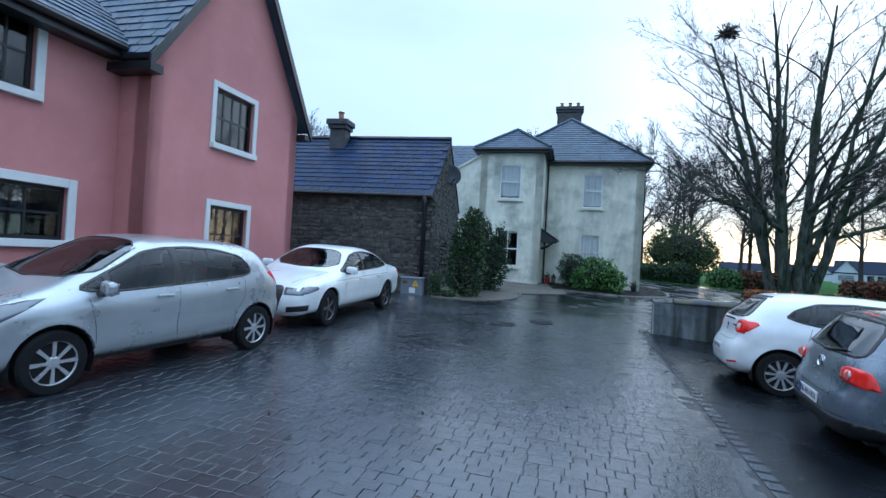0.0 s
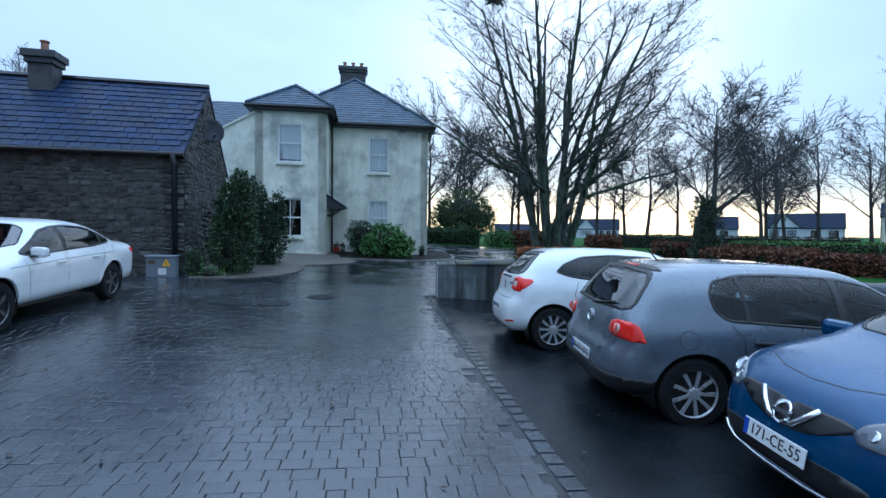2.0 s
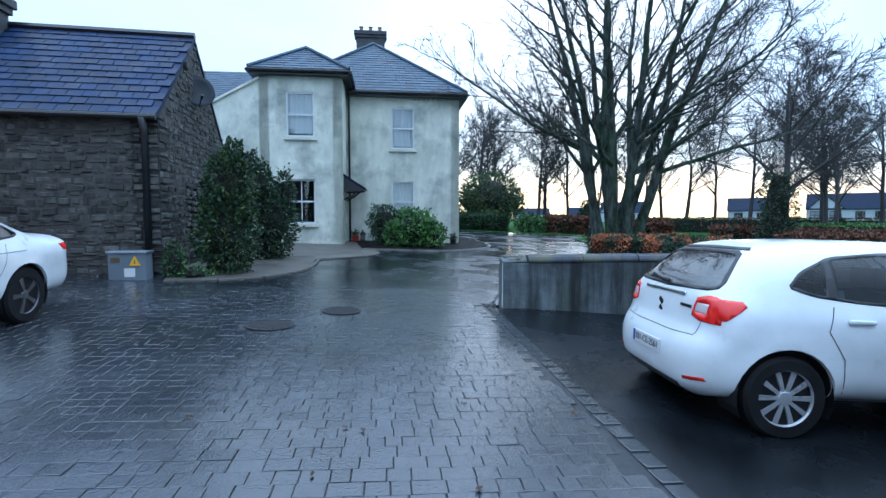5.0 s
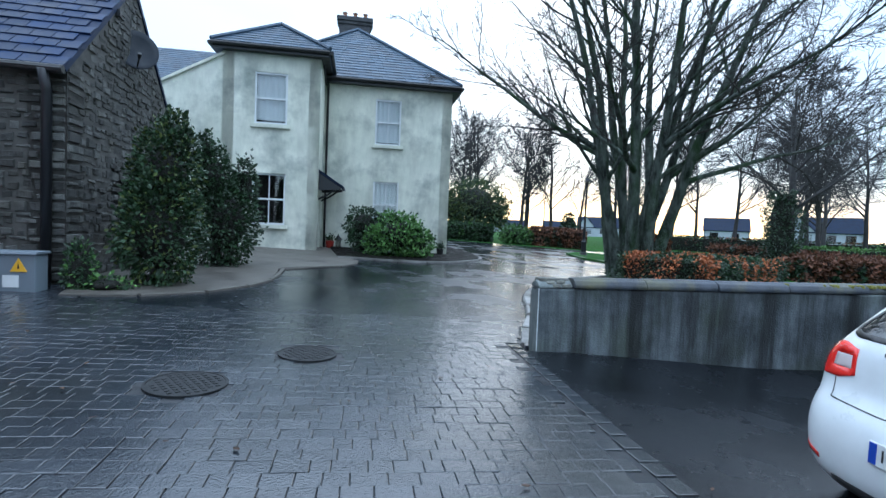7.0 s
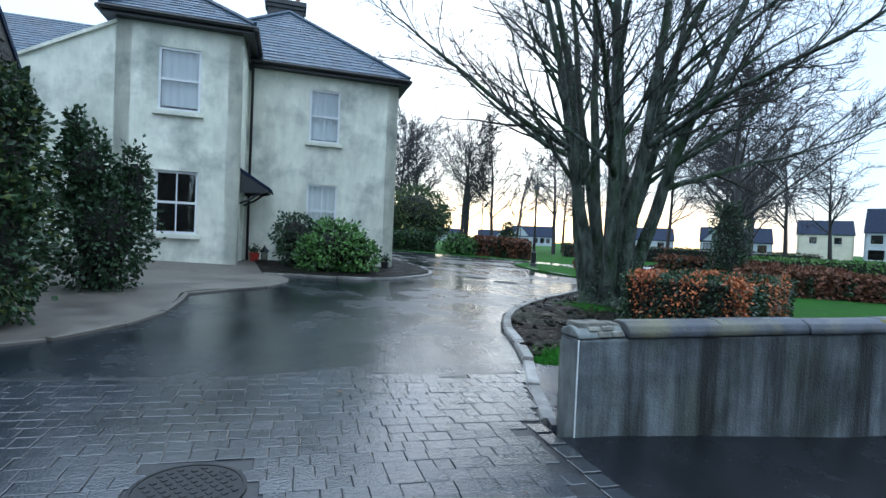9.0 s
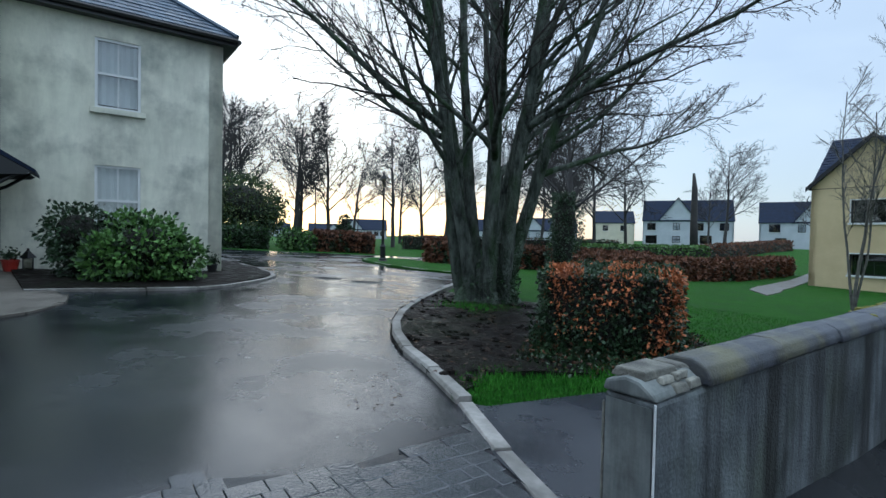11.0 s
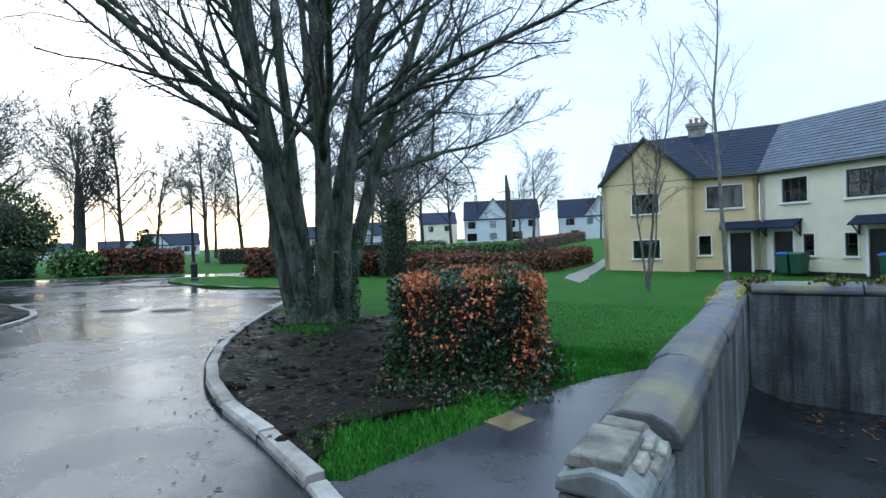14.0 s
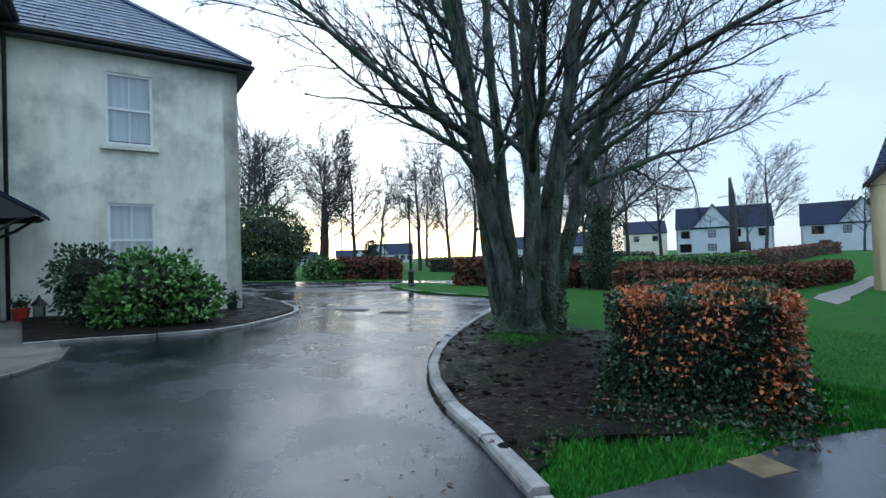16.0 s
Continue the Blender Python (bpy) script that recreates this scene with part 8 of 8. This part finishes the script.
# ---- small things ----
M["box_grey"] = paint("grey_steel_box", (0.16, 0.19, 0.22), 0.5)
M["yellow_sign"] = paint("yellow_sign", (0.75, 0.42, 0.02), 0.5)
M["dish"] = paint("grey_blue_dish", (0.012, 0.017, 0.026), 0.7)
M["cover"] = surface("cast_iron_cover", (0.008, 0.009, 0.010), (0.020, 0.021, 0.022), 5, (0.45, 0.7), 90, 0.8, 0.004, spec=0.3)
M["tactile"] = surface("rusty_yellow_cover", (0.05, 0.036, 0.016), (0.13, 0.10, 0.045), 6, (0.5, 0.8), 60, 0.6, 0.004)
M["red_pot"] = paint("red_glazed_pot", (0.32, 0.03, 0.02), 0.35)
M["leaf_litter"] = surface("wet_fallen_leaf", (0.02, 0.011, 0.006), (0.06, 0.03, 0.013), 5, (0.3, 0.6), 60, 0, vary=0.5, spec=0.2)
M["moss"] = surface("yellow_moss", (0.10, 0.10, 0.015), (0.2, 0.19, 0.03), 9, (0.8, 0.95), 80, 1.0, 0.02)
M["blade"] = surface("grass_blade", (0.02, 0.10, 0.008), (0.055, 0.19, 0.02), 2, (0.6, 0.85), 40, 0, vary=0.5, spec=0.15)


def electric_box(x, y):
    t = tagged(empty("electrical_cabinet", pose(x, y, ground_z(x, y), 0, 0, ANG)), "grey steel electrical cabinet with a yellow warning sign", "cabinet")
    s = Shape().box((-0.33, -0.14, -0.03), (0.33, 0.14, 0.50), M["box_grey"])
    s.prism([(-0.36, -0.17, 0.50), (-0.36, 0.17, 0.50), (-0.36, 0.15, 0.54), (-0.36, -0.15, 0.54)], (0.72, 0, 0), M["box_grey"])
    s.ob("body", t, bevel=0.01)
    Shape().prism([(0.04, -0.152, 0.27), (0.24, -0.152, 0.27), (0.14, -0.152, 0.45)], (0, 0.01, 0), M["yellow_sign"]).ob("warning_sign", t)
    q = Shape().prism([(0.128, -0.155, 0.31), (0.152, -0.155, 0.31), (0.14, -0.155, 0.40)], (0, 0.002, 0), M["ink"])
    q.ob("sign_mark", t)
    Shape().box((-0.05, -0.148, 0.06), (0.14, -0.141, 0.22), M["plate_white"]).ob("label", t)
    Shape().box((-0.28, -0.148, 0.33), (-0.12, -0.141, 0.42), M["tactile"]).ob("label", t)


electric_box(-0.88, 15.28)


def sat_dish(x, y, z, rz, r=0.42):
    t = tagged(empty("satellite_dish", pose(x, y, z, 0, 0, rz)), "dark grey satellite dish on a bracket", "satellite dish")
    pr = [(0.02, 0.0), (r * 0.4, 0.014), (r * 0.75, 0.05), (r, 0.095), (r * 0.985, 0.105), (r * 0.74, 0.065), (r * 0.4, 0.03), (0.02, 0.016)]
    Shape().lathe(pr, 28, M["dish"]).ob("dish", t, pose(0.22, 0, 0, 0, 70, 0) @ Matrix.Diagonal((1, 0.88, 1, 1)), smooth=True)
    b = Shape().tube([(0.0, 0, -0.1), (0.18, 0, -0.1), (0.22, 0, -0.02)], 0.022, 6, M["black_plastic"])
    b.box((0.0, -0.06, -0.2), (0.02, 0.06, 0.0), M["black_plastic"])
    b.ob("bracket", t)
    Shape().tube([(0.36, 0, -r * 0.8), (0.75, 0, -0.2)], 0.014, 6, M["black_plastic"]).ob("arm", t)
    Shape().tube([(0.72, 0, -0.22), (0.80, 0, -0.16)], 0.03, 8, M["black_plastic"]).ob("receiver", t)


bm4 = barn.matrix_basis
q = bm4 @ Vector((0.0, 2.55, 4.25))
sat_dish(q.x, q.y, q.z, ANG - 62, 0.42)
w = bm4 @ Vector((0.0, 1.7, 4.7))
tagged(Shape().box((0, -0.02, -0.02), (0.03, 0.28, 0.02), M["black_plastic"]).box((0, -0.08, -0.06), (0.08, 0.0, 0.06), M["black_plastic"]).ob("cable_bracket", None, pose(w.x, w.y, w.z, 0, 0, ANG + 3.5)), "black cable bracket on the gable wall", "bracket")
q = Vector((t3.x, t3.y, 0))
tagged(Shape().lathe([(0.02, 0.0), (0.2, 0.02), (0.36, 0.08), (0.35, 0.09), (0.02, 0.02)], 20, M["dish"]).ob("satellite_dish", None, pose(t2.x + 5.9 * math.cos(radians(ANG_T2)) + 0.25, t2.y + 5.9 * math.sin(radians(ANG_T2)) + 0.3, 3.2, 0, 65, 150), smooth=True), "dark grey satellite dish under the terrace eaves", "satellite dish")


def manhole(x, y, r, label, mat=None, lift=0.012):
    t = tagged(empty("manhole_cover", pose(x, y, ground_z(x, y) + lift, math.degrees(0.032), math.degrees(0.03), 20)), label, "manhole cover", "manhole covers")
    Shape().lathe([(r, -0.03), (r, 0.004), (r * 0.93, 0.006), (r * 0.93, -0.004)], 36, mat or M["cover"]).ob("rim", t)
    s = Shape().lathe([(r * 0.92, -0.02), (r * 0.92, 0.002), (0.01, 0.003)], 36, M["cover"])
    for i in range(-4, 5):
        for j in range(-4, 5):
            if math.hypot(i, j) < 4.4:
                s.box((i * r * 0.19 - r * 0.05, j * r * 0.19 - r * 0.05, 0.0), (i * r * 0.19 + r * 0.05, j * r * 0.19 + r * 0.05, 0.007), M["cover"])
    s.ob("lid", t)


manhole(1.41, 11.07, 0.30, "round dark iron manhole cover in the paving")
manhole(2.43, 11.75, 0.28, "round dark iron manhole cover in the paving")
manhole(12.3, 21.3, 0.42, "round iron manhole cover in the asphalt drive", M["kerb"], 0.0)
manhole(11.9, 22.45, 0.40, "round iron manhole cover in the asphalt drive", M["kerb"], 0.0)
t = tagged(Shape().box((-0.17, -0.14, -0.03), (0.17, 0.14, 0.012), M["tactile"]).ob("service_cover", None, pose(7.55, 12.42, ground_z(7.55, 12.42) + 0.006, 1.8, 1.7, -28), bevel=0.006), "square rusty service cover set in the path", "cover")


def at_house(u, v):
    x, y = from_yard(u, v, (9.72, 24.37))
    return x, y


def pot(x, y, r, h, mat, label, name="plant_pot", plant=True):
    t = tagged(empty(name, pose(x, y, ground_z(x, y) + 0.03)), label, "plant pot")
    Shape().lathe([(r * 0.7, 0), (r * 0.95, h * 0.85), (r, h * 0.86), (r, h), (r * 0.9, h), (r * 0.85, h * 0.8)], 16, mat).ob("pot", t)
    if plant:
        g, s = random.Random(int(x * 100)), Shape()
        leaf_cloud(s, g, 160, lambda q: ((q.gauss(0, r * 0.5), q.gauss(0, r * 0.5), h + abs(q.gauss(0, 0.1))), (0, 0, 1), 0), 0.07, [M["laurel"]], None)
        tagged(s.ob("foliage", t), kind="stuff")


x, y = at_house(-4.42, -0.35)
pot(x, y, 0.17, 0.26, M["red_pot"], "red glazed plant pot beside the house door")
x, y = at_house(-0.3, -0.3)
pot(x, y, 0.14, 0.24, M["black_plastic"], "small black plant pot at the house corner")
x, y = at_house(-4.12, -0.33)
t = tagged(empty("garden_lantern", pose(x, y, ground_z(x, y) + 0.03, 0, 0, ANG)), "black metal garden lantern standing by the wall", "lantern")
s = Shape().box((-0.11, -0.11, 0), (0.11, 0.11, 0.03), M["iron"])
for a in (-0.095, 0.075):
    for b in (-0.095, 0.075):
        s.box((a, b, 0.03), (a + 0.02, b + 0.02, 0.3), M["iron"])
s.lathe([(0.15, 0.3), (0.14, 0.33), (0.05, 0.44), (0.03, 0.46), (0.02, 0.52)], 4, M["iron"])
s.ob("frame", t)
Shape().box((-0.075, -0.075, 0.03), (0.075, 0.075, 0.3), M["lantern"]).ob("glass", t)

# moss and tufts on the wall tops
wallm = pose(*WALL_END, 0, 0, 0, ANG)
g = random.Random(77)
s = Shape()
for i in range(70):
    k = WALL_LEN - abs(g.gauss(0, 0.6)) - 0.5
    p = wallm @ Vector((k, g.uniform(-0.11, 0.11), 0.80))
    r = g.uniform(0.02, 0.06)
    s.lathe([(r, -0.02), (r * 0.8, 0.012), (r * 0.3, 0.02)], 7, M["moss"], p)
tagged(s.ob("moss"), "yellow-green moss cushions on the wall cope", "moss", kind="stuff")
s = Shape()


def tuft(q):
    c = q.choice([0.9, 1.35, 1.5, 2.3, 0.2])
    p = wallm @ Vector((WALL_LEN + q.gauss(0, 0.06), -c + q.gauss(0, 0.09), 0.80 + abs(q.gauss(0, 0.03))))
    return p, (0, 0, 1), 0 if q.random() < 0.6 else 1


leaf_cloud(s, g, 900, tuft, 0.05, [M["moss"], M["laurel"]], None)
tagged(s.ob("wall_plants"), "small green plants growing on the wall top", "plant", kind="stuff")


# fallen leaves and litter
def scatter(name, label, count, place, size, mat, seed):
    g, s = random.Random(seed), Shape()
    for i in range(count):
        x, y, lift = place(g)
        z = ground_z(x, y) + lift
        a, k = g.uniform(0, 6.28), size * g.uniform(0.5, 1.3)
        c, d = math.cos(a) * k, math.sin(a) * k
        s.face([(x - c, y - d, z), (x + d * 0.45, y - c * 0.45, z + 0.3 * k * g.random()), (x + c, y + d, z + 0.4 * k * g.random()), (x - d * 0.45, y + c * 0.45, z + 0.004)], mat)
    return tagged(s.ob(name), label, "leaves", kind="stuff")


def kerbside(q):
    x, y = q.choice([p for p in KERB if 6 < p[0] < 14])
    d = abs(q.gauss(0, 0.35))
    return x - 0.8 * d + q.gauss(0, 0.2) - 0.1, y + 0.6 * d + q.gauss(0, 0.2) + 0.1, 0.006


def in_bed(q):
    while True:
        x, y = q.uniform(6.2, 12.9), q.uniform(12.4, 18.5)
        if inside((x, y), BED):
            return x, y, 0.07


def in_bay(q):
    u = WALL_LEN - 0.3 - abs(q.gauss(0, 0.5))
    x, y = from_yard(u, q.uniform(-2.6, -0.3))
    return x, y, 0.012


scatter("fallen_leaves", "dark wet leaves and twigs by the kerb", 170, kerbside, 0.022, M["leaf_litter"], 51)
scatter("bed_litter", "dead leaves over the muddy soil", 1300, in_bed, 0.035, M["leaf_litter"], 52)
scatter("bay_leaves", "brown leaves gathered at the wall's foot", 160, in_bay, 0.04, M["leaf_litter"], 53)
scatter("yard_leaves", "scattered wet leaves on the paving", 110, lambda q: (q.uniform(-2, 4.2), q.uniform(2, 13), 0.024), 0.03, M["leaf_litter"], 54)
# clods of mud
g, s = random.Random(55), Shape()
for i in range(350):
    x, y, l = in_bed(g)
    r = g.uniform(0.02, 0.07)
    s.lathe([(r, -0.02), (r * g.uniform(0.7, 1.0), r * 0.35), (r * 0.35, r * 0.6)], 6, M["soil"], (x, y, ground_z(x, y) + 0.05))
tagged(s.ob("mud_clods"), "dark clods of mud on the bed", "soil", kind="stuff")


# grass blades where the lawn comes near
def grass(name, count, place, size, seed):
    g, s = random.Random(seed), Shape()
    for i in range(count):
        x, y, z = place(g)
        a, k = g.uniform(0, 6.28), size * g.uniform(0.5, 1.4)
        c, d, w = math.cos(a), math.sin(a), 0.006 + 0.02 * size
        bx, by = g.gauss(0, 0.35) * k, g.gauss(0, 0.35) * k
        s.face([(x - c * w, y - d * w, z - 0.01), (x + c * w, y + d * w, z - 0.01), (x + bx, y + by, z + k)], M["blade"])
    return tagged(s.ob(name), "green blades of lawn grass", "grass", kind="stuff")


BLOCK = [PATH, BED, PAVING, BAY, ROAD, FAR_PATH]


def verge(q):
    while True:
        x, y = q.uniform(6.1, 10.9), q.uniform(11.2, 13.7)
        if not any(inside((x, y), p) for p in BLOCK):
            return x, y, ground_z(x, y)


def lawn(q):
    while True:
        x, y = 9.8 + 7 * q.random() ** 1.5, q.uniform(9.5, 14.5)
        if not any(inside((x, y), p) for p in BLOCK):
            return x, y, ground_z(x, y)


def mossy(q):
    x, y = 10.9 + q.gauss(0, 0.35), 16.5 + q.gauss(0, 0.35)
    return x, y, ground_z(x, y) + 0.055


def edges(q):
    x, y = q.choice([(7.0, 13.55), (7.4, 13.2), (8.0, 12.85), (8.7, 12.65), (9.5, 12.45), (10.3, 12.4), (6.7, 13.5)])
    x, y = x + q.gauss(0, 0.16), y + q.gauss(0, 0.13)
    return x, y, ground_z(x, y) + 0.04


grass("grass_verge", 16000, verge, 0.038, 61)
grass("grass_lawn", 14000, lawn, 0.032, 62)
grass("grass_patch", 1500, mossy, 0.04, 63)
grass("grass_edge", 1600, edges, 0.045, 64)


# ---- pieces of the setting: stones of the outbuilding, setts of the yard ----
def rubble(parent, base, length, height_at, seed, near_limit, zlow=-0.25):
    """Coursed rubble on a wall face: base maps (along, out, up) to the parent's space."""
    g = random.Random(seed)
    loose, made = Shape(), 0
    z = zlow
    while z < 6:
        h = g.uniform(0.08, 0.17)
        x = 0.0
        first = True
        while x < length:
            w = g.uniform(0.3, 0.5) if first else g.choice((g.uniform(0.10, 0.22), g.uniform(0.16, 0.36)))
            first = False
            x1 = min(length, x + w)
            top = z + h
            if x1 - x > 0.08 and min(height_at(x), height_at(x1)) > top - 0.03:
                j, o, c = 0.008, g.uniform(0.004, 0.034), 0.018
                a = [(x + j + g.uniform(0, 0.012), z + j + g.uniform(0, 0.01)), (x1 - j - g.uniform(0, 0.012), z + j + g.uniform(0, 0.01)), (x1 - j - g.uniform(0, 0.012), top - j - g.uniform(0, 0.014)), (x + j + g.uniform(0, 0.012), top - j - g.uniform(0, 0.014))]
                up, k = g.uniform(-0.03, 0.03), g.uniform(0.78, 1.1)
                a = [(px, z + h / 2 + up + (pz - z - h / 2) * k + g.uniform(-0.015, 0.015)) for px, pz in a]
                mx, mz = (x + x1) / 2, z + h / 2 + up
                b = [(px + math.copysign(c, mx - px), pz + math.copysign(c, mz - pz)) for px, pz in a]
                s = loose if made >= near_limit else Shape()
                s.hexa([base @ Vector((px, -0.01, pz)) for px, pz in a] + [base @ Vector((px, o + g.uniform(-0.004, 0.004), pz)) for px, pz in b], M["stone"])
                if s is not loose:
                    s.ob("stone", parent)
                    made += 1
            x = x1
        z += h
    if loose.f:
        tagged(loose.ob("rubble_facing", parent), kind="stuff")


L_B, D_B, ZE_B, ZR_B = 11.5, 4.9, 3.28, 5.5
front = Matrix(((-1, 0, 0, 0), (0, -1, 0, 0), (0, 0, 1, 0), (0, 0, 0, 1)))          # along the front, away from the corner
rubble(barn_wall, front, 6.6, lambda a: ZE_B, 71, 150)
side = Matrix(((0, 1, 0, 0), (1, 0, 0, 0), (0, 0, 1, 0), (0, 0, 0, 1)))             # along the gable
rubble(barn_wall, side, D_B, lambda a: ZE_B + (ZR_B - ZE_B) * (1 - abs(a - D_B / 2) / (D_B / 2)), 72, 150)


def setts():
    """The yard's worn setts in courses along the wall's line."""
    g = random.Random(81)
    root = bpy.data.objects["pavement"]
    meshes = []
    for w in (0.11, 0.14, 0.17, 0.2):
        for k in range(2):
            a, b, c = w / 2 - 0.0005, 0.067, 0.004
            s = Shape()
            s.hexa([Vector(p) for p in ((-a, -b, -0.03), (a, -b, -0.03), (a, b, -0.03), (-a, b, -0.03), (-a, -b, 0.006), (a, -b, 0.006), (a, b, 0.006), (-a, b, 0.006))], M["paver"])
            top = [Vector((sx * (a - c) + g.uniform(-0.002, 0.002), sy * (b - c) + g.uniform(-0.002, 0.002), 0.0085)) for sx, sy in ((-1, -1), (1, -1), (1, 1), (-1, 1))]
            del s.f[0:2], s.m[0:2]
            s.v += [tuple(p) for p in top]
            s.f += [(8, 9, 10, 11), (4, 5, 9, 8), (5, 6, 10, 9), (6, 7, 11, 10), (7, 4, 8, 11)]
            s.m += [0] * 5
            meshes.append((w, s.mesh("sett")))
    rest = Shape()
    made = 0
    v = -10.2
    row = 0
    while v < 5.0:
        u = -9.0 + g.uniform(0, 0.2)
        while u < 0.8:
            k = g.randrange(len(meshes))
            w, me = meshes[k]
            x, y = from_yard(u + w / 2, v + 0.0)
            u += w + 0.004
            if v < 0.15 and u > -0.26 or not inside((x, y), PAVING) or math.dist((x, y), (1.41, 11.07)) < 0.34 or math.dist((x, y), (2.43, 11.75)) < 0.32:
                continue
            if min(math.dist((x, y), p) for p in PAVE_EDGE) > 0.12 and not inside((x + 0.06, y + 0.06), PAVING):
                continue
            dip = 0.008 * noise.noise((x * 0.8, y * 0.8, 3.0))
            z = ground_z(x, y) + 0.002 + dip + g.uniform(-0.003, 0.003)
            m = pose(x, y, z, math.degrees(0.032) + g.gauss(0, 0.45), math.degrees(0.03) + g.gauss(0, 0.45), ANG + g.gauss(0, 0.8))
            if made < 300 and 0.2 < x < 2.6 and 3.6 < y < 6.6 and g.random() < 0.95:
                o = new("sett", me)
                o.matrix_basis, o.parent = m, root
                made += 1
            else:
                n = len(rest.v)
                rest.v += [tuple(m @ p.co) for p in me.vertices]
                sl = rest.slot(M["paver"])
                for p in me.polygons:
                    rest.f.append(tuple(n + i for i in p.vertices))
                    rest.m.append(sl)
        v += 0.136
        row += 1
    v = -10.2
    while v < 0.1:                                 # a header course along the edge of the bays
        w, me = meshes[g.randrange(4, 8)]
        x, y = from_yard(-0.19, v + w / 2)
        m = pose(x, y, ground_z(x, y) + 0.004, math.degrees(0.032), math.degrees(0.03), ANG + 90 + g.gauss(0, 0.6))
        n = len(rest.v)
        rest.v += [tuple(m @ p.co) for p in me.vertices]
        for p in me.polygons:
            rest.f.append(tuple(n + i for i in p.vertices))
            rest.m.append(rest.slot(M["paver"]))
        v += w + 0.005
    tagged(rest.ob("setts", root), kind="stuff")


setts()
